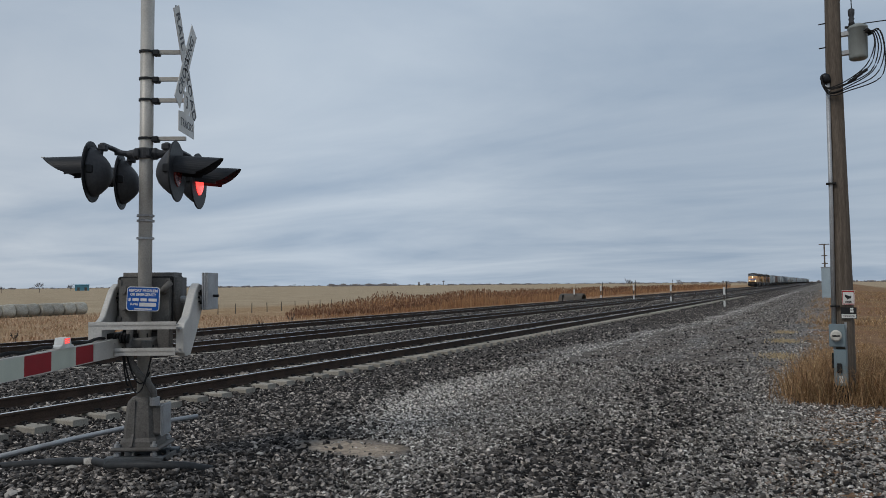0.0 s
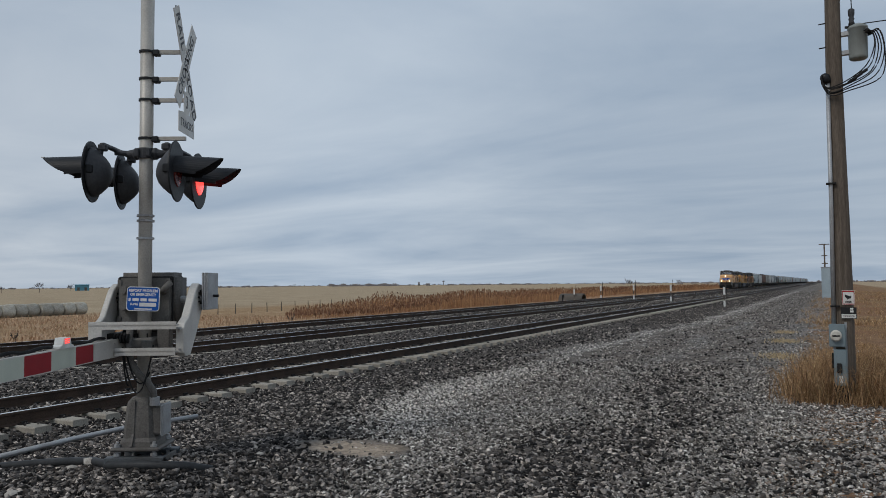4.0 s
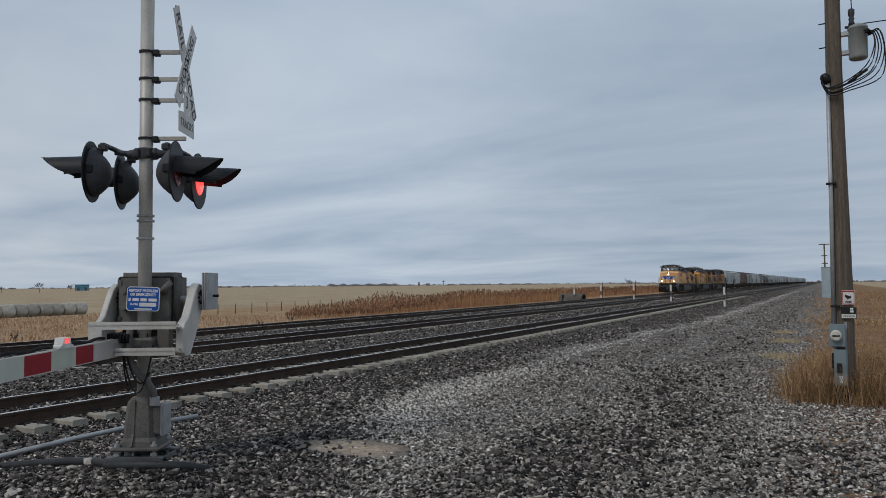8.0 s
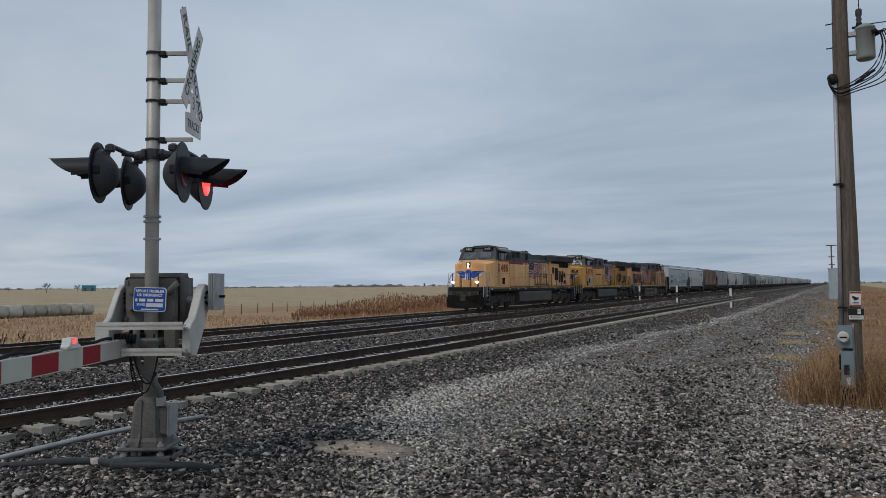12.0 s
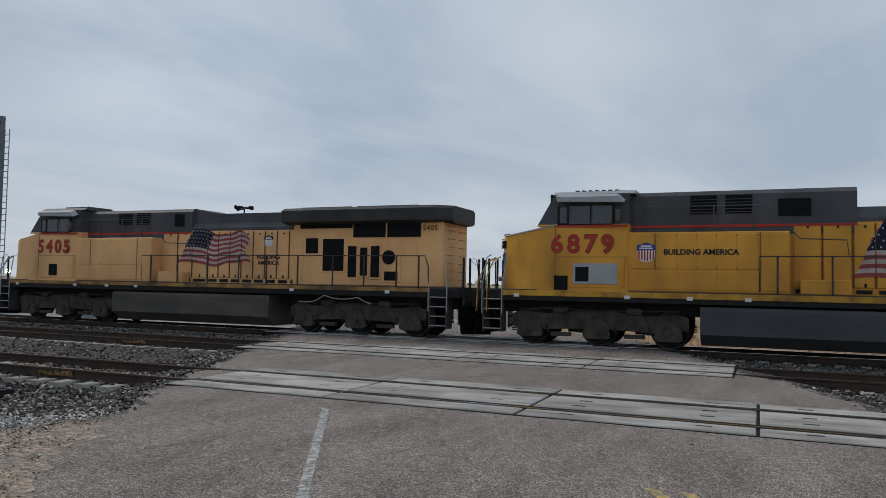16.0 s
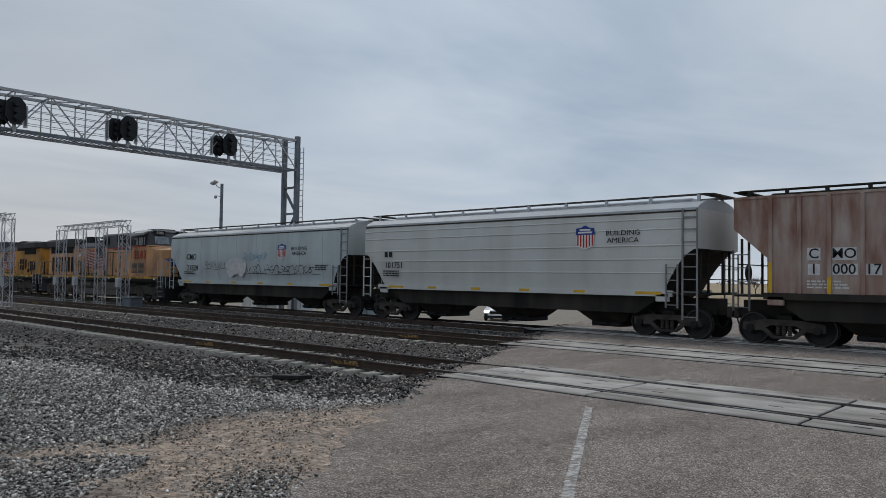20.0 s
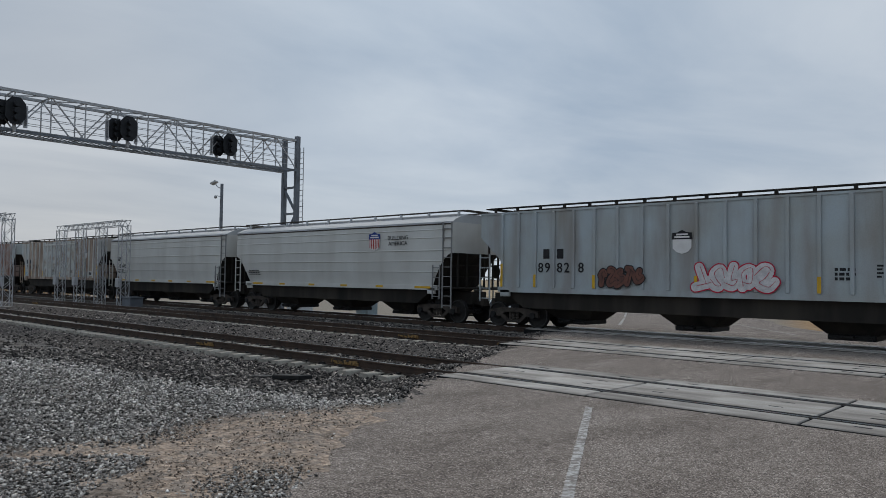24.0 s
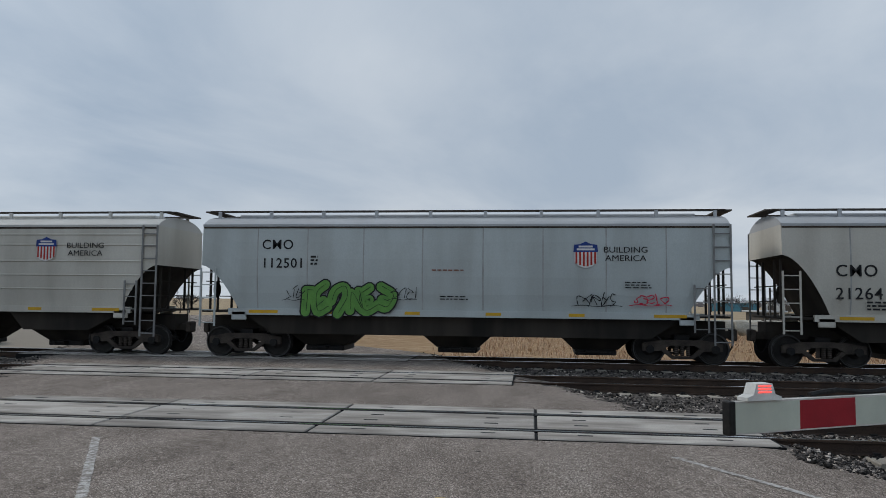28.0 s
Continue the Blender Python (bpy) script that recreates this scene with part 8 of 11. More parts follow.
        box(bm, s * 1.50 - 0.004, s * 1.50 + 0.004, Y(1.9), Y(4.0), 2.625, 2.64)
        box(bm, s * 1.50 - 0.004, s * 1.50 + 0.004, Y(1.86), Y(1.875), 1.64, 3.56)
        P_("panel_seam", bm, M["door_line"])
        # front window, on the slope
        d = Vector((0, Y(1.70) - Y(1.36), 4.34 - 3.68))
        for name, mt, x0, x1, k0, k1, lift in (("windshield_frame", "loco_grey", 0.16, 1.16, 0.02, 0.80, 0.006), ("windshield", "windscreen", 0.18, 1.14, 0.05, 0.77, 0.020)):
            bm = bmesh.new()
            vs = [bm.verts.new((s * x, Y(1.36) - lift + k * d.y, 3.68 + k * d.z)) for x, k in ((x0, k0), (x1, k0), (x1 * 0.96, k1), (x0, k1))]
            bm.faces.new(vs if s > 0 else vs[::-1])
            bmesh.ops.solidify(bm, geom=bm.faces[:], thickness=0.012)
            P_(name, bm, M[mt])
        bm = bmesh.new()
        box(bm, s * 0.75 - 0.36, s * 0.75 + 0.36, Y(1.60), Y(1.80), 4.26, 4.55, 0.015)
        P_("number_board", bm, M["black"])
        lettering(number, 0.24, M["pale_ink"], pose(s * 0.75, Y(1.595), 4.405, 90, 0, 0), lo, "board_number", 0.002, 1.0)
    # equipment cabinet behind the cab, full width
    HE = {"5405": 9.35, "6879": 9.83, "5583": 9.55}[number]
    CE = {"5405": 7.9, "6879": 8.2, "5583": 7.75}[number]
    bm = bmesh.new()
    box(bm, -1.49, 1.49, Y(4.0), Y(CE), 1.66, 3.34, 0.02)
    P_("equipment_cabinet", bm, P)
    for s in (-1, 1):
        for a, b, z0_, z1_ in ((4.06, 4.72, 2.30, 3.28), (4.76, CE - 0.75, 2.30, 3.28), (4.06, 5.35, 1.72, 2.24), (5.39, 6.35, 1.72, 2.24), (6.39, CE - 0.75, 1.72, 2.24), (CE - 0.70, CE - 0.05, 1.72, 3.28)):
            bm = bmesh.new()
            box(bm, s * 1.49 - 0.016, s * 1.49 + 0.016, Y(a), Y(b), z0_, z1_, 0.012)
            P_("access_panel", bm, P)
        for u in (4.74, CE - 0.725):
            bm = bmesh.new()
            box(bm, s * 1.49 - 0.006, s * 1.49 + 0.006, Y(u - 0.012), Y(u + 0.012), 1.70, 3.32)
            P_("panel_seam", bm, M["door_line"])
        bm = bmesh.new()
        k = 4.8
        while k < CE - 0.8:
            for z in (2.34, 3.24):
                box(bm, s * 1.507 - 0.006, s * 1.507 + 0.006, Y(k), Y(k + 0.03), z - 0.02, z + 0.02)
            if number == "6879":
                for i in range(12):
                    box(bm, s * 1.507 - 0.004, s * 1.507 + 0.004, Y(k), Y(k + 0.016), 2.40 + i * 0.07, 2.416 + i * 0.07)
            k += 0.52
        tagged(P_("rivet_line", bm, M["door_line"]), kind="stuff")
        # lower cab panels and vent
        bm = bmesh.new()
        box(bm, s * 1.50 - 0.014, s * 1.50 + 0.014, Y(1.98), Y(3.9), 1.74, 2.62, 0.012)
        P_("access_panel", bm, P)
        if number == "5583":
            for a in (2.1, 3.05):
                bm = bmesh.new()
                for i in range(9):
                    box(bm, s * 1.515 - 0.02, s * 1.515 + 0.02, Y(a), Y(a + 0.7), 1.86 + i * 0.075, 1.91 + i * 0.075)
                P_("louvre", bm, M["loco_grey"])
        else:
            bm = bmesh.new()
            va, vb, vz0, vz1 = (1.84, 2.25, 1.66, 2.08) if number == "6879" else (2.50, 2.96, 1.84, 2.30)
            box(bm, s * 1.515 - 0.012, s * 1.515 + 0.012, Y(va), Y(vb), vz0, vz1)
            P_("vent", bm, M["dark"])
            if number == "6879":
                bm = bmesh.new()
                box(bm, s * 1.52 - 0.012, s * 1.52 + 0.012, Y(2.40), Y(3.70), 1.84, 2.45, 0.01)
                P_("patch_panel", bm, M["sunshade"], "bare pale grey panel")
                bm = bmesh.new()
                box(bm, s * 1.535 - 0.006, s * 1.535 + 0.006, Y(2.48), Y(2.87), 1.92, 2.34)
                P_("vent", bm, M["dark"])
        bm = bmesh.new()
        box(bm, s * 1.502 - 0.006, s * 1.502 + 0.006, Y(1.9), Y(4.0), 3.51, 3.57)
        box(bm, s * 0.988 - 0.006, s * 0.988 + 0.006, Y(4.0), Y(HE), 3.50, 3.57)
        P_("red_stripe", bm, M["loco_red"])
    # grey blower housing, raised roof
    bm = bmesh.new()
    top = 4.46 if number == "5405" else 4.54
    prism(bm, [(-0.98, 3.30), (-0.98, top - 0.12), (-0.84, top), (0.84, top), (0.98, top - 0.12), (0.98, 3.30)], Y(4.0), Y(HE))
    if number == "5405":
        prism(bm, [(Y(HE), 3.6), (Y(HE), 4.45), (Y(10.5), 4.25), (Y(13.9), 4.25), (Y(13.9), 3.6)], -0.8, 0.8, "x")
    P_("blower_housing", bm, G)
    for s in (-1, 1):
        for a, b in ((5.65, 6.36), (6.58, 7.28)):
            g = bmesh.new()
            box(g, s * 0.975 - 0.02, s * 0.975 + 0.02, Y(a), Y(b), 3.88, 4.40 if number != "5405" else 4.34)
            P_("intake_screen", g, M["dark"])
            g = bmesh.new()
            for i in range(5):
                box(g, s * 1.0 - 0.014, s * 1.0 + 0.014, Y(a), Y(b), 3.91 + i * 0.09, 3.93 + i * 0.09)
            P_("louvre", g, M["loco_grey"])
        g = bmesh.new()
        sa, sb = {"5405": (8.52, 8.98), "6879": (7.93, 8.74), "5583": (8.42, 9.28)}[number]
        box(g, s * 0.98 - 0.02, s * 0.98 + 0.02, Y(sa), Y(sb), 3.78, 4.26)
        P_("intake_screen", g, M["dark"])
    # engine hood
    bm = bmesh.new()
    prism(bm, [(-0.96, 1.66), (-0.96, 3.72), (-0.70, 4.02), (0.70, 4.02), (0.96, 3.72), (0.96, 1.66)], Y(CE), Y(14.0))
    bmesh.ops.bisect_plane(bm, geom=bm.verts[:] + bm.edges[:] + bm.faces[:], plane_co=(0, 0, 3.60), plane_no=(0, 0, 1))
    for f in bm.faces:
        f.material_index = 1 if f.calc_center_median().z > 3.6 else 0
    P_("engine_hood", bm, [P, G])
    for s in (-1, 1):
        u = CE + 0.1
        while u < 13.85:
            wd = 0.52 if u > 9.5 else 0.72
            g = bmesh.new()
            box(g, s * 0.965 - 0.022, s * 0.965 + 0.022, Y(u), Y(u + wd - 0.04), 1.85, 3.56, 0.018)
            P_("hood_door", g, P)
            g = bmesh.new()
            box(g, s * 0.995 - 0.013, s * 0.995 + 0.013, Y(u + wd - 0.032), Y(u + wd - 0.010), 1.85, 3.56)
            P_("door_seam", g, M["door_line"])
            for z0_, z1_ in ((1.87, 1.97), (3.44, 3.50)):
                g = bmesh.new()
                box(g, s * 0.99 - 0.012, s * 0.99 + 0.012, Y(u + wd * 0.45), Y(u + wd * 0.45 + 0.06), z0_, z1_)
                P_("door_latch", g, M["black"])
            g = bmesh.new()
            box(g, s * 0.978 - 0.012, s * 0.978 + 0.012, Y(u + 0.05), Y(u + wd - 0.1), 1.70, 1.80)
            P_("sill_grime_plate", g, M["black"])
            u += wd
        flag(lo, s, 0.994, Y({"5405": 9.32, "6879": 10.3, "5583": 9.45}[number]), {"5405": 3.02, "6879": 2.86, "5583": 2.90}[number], {"5405": 2.7, "6879": 3.3, "5583": 3.1}[number], {"5405": 1.25, "6879": 1.55, "5583": 1.42}[number])
        # toolbox on the walkway
        g = bmesh.new()
        box(g, s * 1.22 - 0.2, s * 1.22 + 0.2, Y(CE + 0.25), Y(CE + 1.45), 1.66, 2.05, 0.02)
        P_("tool_box", g, P)
    # radiator section with overhanging wings
    bm = bmesh.new()
    RE = 19.25 if number == "5583" else 19.75
    box(bm, -1.08, 1.08, Y(14.0), Y(RE), 1.66, 3.84, 0.03)
    P_("radiator_body", bm, M["yellow_sooty"] if number == "6879" else P)
    bm = bmesh.new()
    WA, WB = (13.75, 20.05) if number == "5405" else (14.3, RE + 0.15)
    prism(bm, [(-1.12, 3.76), (-1.44, 3.83), (-1.48, 4.22), (-1.28, 4.32), (1.28, 4.32), (1.48, 4.22), (1.44, 3.83), (1.12, 3.76)], Y(WA), Y(WB - 0.5))
    prism(bm, [(-1.12, 3.765), (-1.44, 3.835), (-1.48, 4.215), (-1.28, 4.315), (1.28, 4.315), (1.48, 4.215), (1.44, 3.835), (1.12, 3.765)], Y(WB - 0.5), Y(WB))
    for v in bm.verts:
        if v.co.y > Y(WB - 0.1):
            v.co.x *= 0.70
        if number != "5405" and v.co.y < Y(WA + 0.1) and abs(v.co.x) > 1.2:
            v.co.x *= 0.8
    P_("radiator_wing", bm, M["wing_black"])
    bm = bmesh.new()
    for a, b in ((14.4, 16.4), (16.6, 18.9)):
        box(bm, -1.22, 1.22, Y(a), Y(b), 4.30, 4.35, 0.02)
    P_("radiator_top", bm, M["wing_black"])
    for s in (-1, 1):
        g = bmesh.new()
        for a, b in {"5405": ((16.44, 17.66), (17.74, 18.96)), "6879": ((16.1, 17.35), (17.42, 18.7)), "5583": ((14.5, 16.4), (16.5, 18.8))}[number]:
            box(g, s * 1.08 - 0.03, s * 1.08 + 0.03, Y(a), Y(b), 3.30, 3.79)
        # dark strip below the wing: the overhang's shade as a solid piece
        box(g, s * 1.08 - 0.02, s * 1.08 + 0.02, Y(14.3), Y(16.4), 3.62, 3.79)
        P_("radiator_screen", g, M["dark"])
        spec = ((14.55, 15.05, 2.75, 3.28), (15.25, 16.08, 2.15, 3.25), (16.25, 16.58, 1.95, 3.0), (16.72, 17.0, 2.0, 2.95), (17.13, 17.46, 1.95, 3.0), (17.65, 18.15, 1.85, 2.15)) if number == "5405" else ((15.05, 15.48, 2.50, 2.91), (15.05, 15.48, 2.02, 2.42), (15.65, 16.06, 2.50, 2.91), (15.65, 16.06, 2.02, 2.42), (16.33, 16.66, 2.12, 2.89), (16.88, 17.38, 1.84, 2.10), (17.52, 17.80, 1.94, 2.76), (18.02, 18.26, 2.0, 2.76), (18.40, 18.62, 2.0, 2.74)) if number == "6879" else tuple((14.4 + i * 0.62, 14.4 + i * 0.62 + 0.40, 1.9, 3.0) for i in range(7))
        for a, b, z0_, z1_ in spec:
            g = bmesh.new()
            box(g, s * 1.085 - 0.018, s * 1.085 + 0.018, Y(a - 0.06), Y(b + 0.06), z0_ - 0.07, z1_ + 0.07, 0.012)
            P_("door_panel", g, M["yellow_sooty"] if number == "6879" else P)
            g = bmesh.new()
            box(g, s * 1.10 - 0.010, s * 1.10 + 0.010, Y(a), Y(b), z0_, z1_)
            P_("door_screen", g, M["dark"])
        for a, b in ((14.15, 14.45), (18.4, 18.85), (17.55, 18.25)):
            if number == "5405":
                g = bmesh.new()
                box(g, s * 1.085 - 0.015, s * 1.085 + 0.015, Y(a), Y(b), 1.78, 3.1, 0.012)
                P_("door_panel", g, P)
        fy = 17.81 if number == "5405" else 17.1
        g = bmesh.new()
        lathe(g, (s * 1.09, Y(fy), 2.62), (s, 0, 0), [(0, 0.24), (0.03, 0.24), (0.04, 0.2), (0.05, 0.05), (0.06, 0.0)], 18)
        P_("vent_cover", g, M["dark"] if number == "5405" else M["yellow_sooty"])
        lettering(number, 0.24, M["door_line"], side_pose(s, 1.09, Y(RE - 0.45), 3.58), lo, "rear_number", 0.002, 1.0, 0.004, space=1.15)
    # rear hood end detail
    for x in (-0.5, 0.5):
        for i in range(7):
            bm = bmesh.new()
            tube(bm, [(x - 0.2, Y(RE + 0.01), 1.9 + i * 0.27), (x - 0.2, Y(RE + 0.09), 1.9 + i * 0.27), (x + 0.2, Y(RE + 0.09), 1.9 + i * 0.27), (x + 0.2, Y(RE + 0.01), 1.9 + i * 0.27)], 0.012, 5)
            P_("grab_iron", bm, M["sill_yellow"])
    # horn, stack, antennas
    bm = bmesh.new()
    eu = 12.8 if number == "6879" else 13.25
    box(bm, -0.35, 0.35, Y(eu), Y(eu + 0.8), 4.0, 4.5 if number != "5405" else 4.36, 0.03)
    if number != "5405":
        box(bm, -0.42, 0.42, Y(eu - 0.05), Y(eu + 0.85), 4.44, 4.52, 0.02)
    P_("exhaust", bm, M["black"])
    bm = bmesh.new()
    hu = {"5405": 11.0, "6879": 11.25, "5583": 11.7}[number]
    hz = 4.50 if number == "5405" else 4.38
    cyl(bm, (0, Y(hu), 4.0), (0, Y(hu), hz - 0.02), 0.03, n=8)
    for dx, dy in ((-0.12, -1), (0.0, -1), (0.12, -1), (0.06, 1), (-0.06, 1)):
        lathe(bm, (dx, Y(hu), hz + abs(dx) * 0.6), (0, dy, 0.0), [(0.0, 0.03), (0.18, 0.035), (0.30, 0.07), (0.33, 0.085), (0.33, 0.0)], 10)
    P_("air_horn", bm, M["black"])
    # fuel tank
    bm = bmesh.new()
    if air_tanks:
        prism(bm, [(-1.40, 0.75), (-1.40, 0.36), (-1.1, 0.20), (1.1, 0.20), (1.40, 0.36), (1.40, 0.75)], Y(6.1), Y(13.5))
        box(bm, -1.40, 1.40, Y(6.1), Y(8.0), 0.7, 1.22)
        box(bm, -1.40, 1.40, Y(12.6), Y(13.5), 0.7, 1.22)
    else:
        prism(bm, [(-1.42, 1.26), (-1.46, 1.15), (-1.46, 0.50), (-1.05, 0.18), (1.05, 0.18), (1.46, 0.50), (1.46, 1.15), (1.42, 1.26)], Y(5.95), Y(13.3))
    P_("fuel_tank", bm, M["tank_blue" if number == "6879" else "tank_grey"])
    if air_tanks:
        for s in (-1, 1):
            for a in (8.2, 10.4):
                g = bmesh.new()
                lathe(g, (s * 1.15, Y(a), 1.02), (0, 1, 0), [(0, 0.05), (0.06, 0.2), (0.12, 0.25), (1.78, 0.25), (1.84, 0.2), (1.9, 0.05)], 16)
                P_("air_reservoir", g, M["tank_grey"])
    # steps at the four corners
    for s in (-1, 1):
        for u, d in ((-0.10, 1), (19.78, -1)):
            for i in range(4):
                g = bmesh.new()
                box(g, s * 1.25 - 0.25, s * 1.25 + 0.25, Y(u - 0.26), Y(u + 0.26), 0.42 + i * 0.30, 0.45 + i * 0.30)
                st = P_("step", g, M["loco_grey"])
                g = bmesh.new()
                box(g, s * 1.50 - 0.006, s * 1.50 + 0.006, Y(u - 0.27), Y(u + 0.27), 0.435 + i * 0.30, 0.46 + i * 0.30)
                part("step_edge", g, M["chrome"], st)
            for e in (-0.29, 0.29):
                g = bmesh.new()
                box(g, s * 1.25 - 0.25, s * 1.25 + 0.25, Y(u + e - 0.015), Y(u + e + 0.015), 0.35, 1.6)
                P_("step_side", g, M["loco_grey"])
            for e in (-0.32, 0.32):
                g = bmesh.new()
                tube(g, [(s * 1.52, Y(u + e), 0.9), (s * 1.52, Y(u + e), 1.7), (s * 1.46, Y(u + e + d * 0.12), 2.62), (s * 1.30, Y(u + e + d * 0.2), 2.70)], 0.019, 6)
                P_("grab_rail", g, M["chrome"])
    # hood handrails
    for s in (-1, 1):
        handrail(lo, s, [(Y(7.45), 1.7), (Y(7.45), 2.66), (Y(19.3), 2.66), (Y(19.45), 2.3), (Y(19.45), 1.7)], [Y(u) for u in (7.9, 9.2, 10.6, 12.0, 13.2, 14.5, 15.9, 17.1, 18.3, 19.1)])
        if back:
            handrail(lo, s * 1.04, [(Y(4.1), 3.22), (Y(7.5), 3.22), (Y(8.35), 2.66)], [Y(u) for u in (5.4, 6.5, 7.45)], name="cabinet_handrail")
            for u in (4.5, 5.75):
                g = bmesh.new()
                for i in range(5):
                    box(g, s * 1.515 - 0.014, s * 1.515 + 0.014, Y(u), Y(u + 0.42), 1.92 + i * 0.055, 1.95 + i * 0.055)
                P_("louvre", g, M["loco_grey"])
            continue
        g = bmesh.new()
        tube(g, [(s * 1.42, Y(4.05), 4.06), (s * 1.42, Y(7.65), 4.06), (s * 1.36, Y(8.45), 3.14), (s * 1.30, Y(9.55), 3.10), (s * 1.30, Y(9.6), 2.7)], 0.018, 6)
        for u in (5.2, 6.3, 7.3):
            bar(g, (s * 1.42, Y(u), 3.34), (s * 1.42, Y(u), 4.06), 0.035, 0.035)
        P_("cabinet_handrail", g, M["loco_grey"])
    # end posts, chains, couplers, hoses, plow
    for e, d in ((Y(-0.64), -1), (Y(20.5), 1)):
        for x in (-1.0, -0.42, 0.42, 1.0):
            g = bmesh.new()
            bar(g, (x, e - d * 0.05, 1.6), (x, e - d * 0.05, 2.62), 0.06, 0.05)
            P_("end_post", g, M["black"])
        g = bmesh.new()
        for a, b in ((-0.42, 0.42),):
            tube(g, arc((a, e, 2.55), (b, e, 2.55), 0.12, 8), 0.012, 5)
        P_("safety_chain", g, M["chrome"])
        g = bmesh.new()
        box(g, -0.16, 0.16, e - 0.1 if d > 0 else e - 0.42, e + 0.42 if d > 0 else e + 0.1, 0.72, 0.98, 0.03)
        box(g, -0.22, 0.22, e + d * 0.34 - 0.09, e + d * 0.34 + 0.09, 0.66, 1.06, 0.03)
        P_("coupler", g, M["truck_grey"])
        g = bmesh.new()
        vs = [g.verts.new(p) for p in ((-1.50, e - d * 0.04, 1.12), (-1.44, e + d * 0.06, 0.20), (0, e + d * 0.56, 0.14), (0, e + d * 0.30, 1.00), (1.44, e + d * 0.06, 0.20), (1.50, e - d * 0.04, 1.12))]
        g.faces.new((vs[0], vs[1], vs[2], vs[3]))
        g.faces.new((vs[3], vs[2], vs[4], vs[5]))
        bmesh.ops.solidify(g, geom=g.faces[:], thickness=0.05)
        P_("plow", g, M["black"])
        g = bmesh.new()
        box(g, -1.05, 1.05, e - d * 0.04 - 0.03, e - d * 0.04 + 0.03, 0.95, 1.40, 0.02)
        P_("pilot_plate", g, M["truck_grey"])
        for x in (-0.75, -0.55, 0.5, 0.7, 0.85):
            g = bmesh.new()
            tube(g, arc((x, e + d * 0.02, 1.25), (x * 0.7, e + d * 0.5, 0.95), 0.38, 10), 0.022, 6)
            P_("air_hose", g, M["rubber"])
    loco_truck(lo, Y(3.05), [Y(1.02), Y(3.05), Y(5.08)])
    loco_truck(lo, Y(16.65), [Y(14.6), Y(16.65), Y(18.7)])
    for s in (-1, 1):
        # the digits: red letters with a dark outline
        du, ds = {"5405": (2.70, 0.72), "6879": (2.66, 0.74), "5583": (2.69, 0.70)}[number]
        lettering(number, ds, M["door_line"], side_pose(s, 1.503, Y(du), 2.99), lo, "number_outline", 0.002, 1.0, 0.030, space=1.34)
        lettering(number, ds, M["loco_red"], side_pose(s, 1.508, Y(du), 2.99), lo, "road_number", 0.003, 1.0, 0.014, space=1.34)
        if number != "6879":
            lettering("BUILDING\nAMERICA", 0.21, M["ink"], side_pose(s, 0.998, Y(13.75 if back else 12.9), 2.52), lo, "slogan", 0.002, 1.05, 0.006)
            shield(lo, s, 0.998, Y(13.5 if back else 12.9), 3.2, 0.42, True)
        else:
            lettering("BUILDING AMERICA", 0.215, M["ink"], side_pose(s, 1.514, Y(5.96), 2.77), lo, "slogan", 0.002, 1.02, 0.007)
            shield(lo, s, 1.514, Y(4.5), 2.76, 0.56)
        # sagging chains under the walkway
        g = bmesh.new()
        tube(g, arc((s * 1.52, Y(14.6), 1.1), (s * 1.52, Y(15.6), 1.32), 0.12, 8), 0.014, 5)
        tube(g, arc((s * 1.52, Y(15.6), 1.32), (s * 1.52, Y(16.9), 1.28), 0.10, 8), 0.014, 5)
        tube(g, arc((s * 1.52, Y(16.9), 1.28), (s * 1.52, Y(17.4), 1.08), 0.03, 8), 0.014, 5)
        P_("cable", g, M["chrome"])
    LOOSE.append((lo, c, back))
    return lo


locomotive(9.4, "5405", "yellow_faded")
locomotive(31.1, "6879", "yellow_clean")
locomotive(52.4, "5583", "yellow_dirty", back=True, air_tanks=True)


# ---- covered hopper cars ----
SHAPES = (
    (((0, 0), (0.25, 1.0), (0.6, 1.0), (1, 0)), ((0.15, 0.42), (0.85, 0.42))),
    (((0.95, 0.85), (0.5, 1.0), (0.05, 0.76), (0.5, 0.5), (0.95, 0.24), (0.5, 0), (0, 0.15)),),
    (((0, 0), (0.08, 1), (0.85, 0.05), (1, 1)),),
    (((0, 1), (0.04, 0.25), (0.5, 0), (0.95, 0.25), (1, 1)),),
    (((0, 0), (0.05, 1), (0.8, 0.92), (0.8, 0.55), (0.12, 0.5), (1, 0)),),
    (((0.05, 0.95), (0.95, 1.0)), ((0.5, 0.95), (0.45, 0.0))),
    (((0.5, 1), (0.04, 0.6), (0.4, 0), (0.95, 0.4), (0.5, 1)),),
    (((0.95, 0.95), (0.1, 0.9), (0.05, 0.1), (0.95, 0)), ((0.1, 0.5), (0.7, 0.52))),
    (((0, 0.55), (0.4, 1), (0.9, 0.75), (0.45, 0.4), (1, 0.02)),),
)


def bent(r):
    """One of the shapes, turned over and pulled about, so that no letter is left."""
    flip, fall, a = r.random() < 0.5, r.random() < 0.5, radians(r.uniform(-35, 35))
    out = []
    for ln in r.choice(SHAPES):
        pts = []
        for u, v in ln:
            u, v = (1 - u if flip else u) - 0.5 + r.uniform(-0.2, 0.2), (1 - v if fall else v) - 0.5 + r.uniform(-0.14, 0.14)
            pts.append((0.5 + u * math.cos(a) - v * math.sin(a), 0.5 + u * math.sin(a) + v * math.cos(a)))
        out.append(pts)
    return out


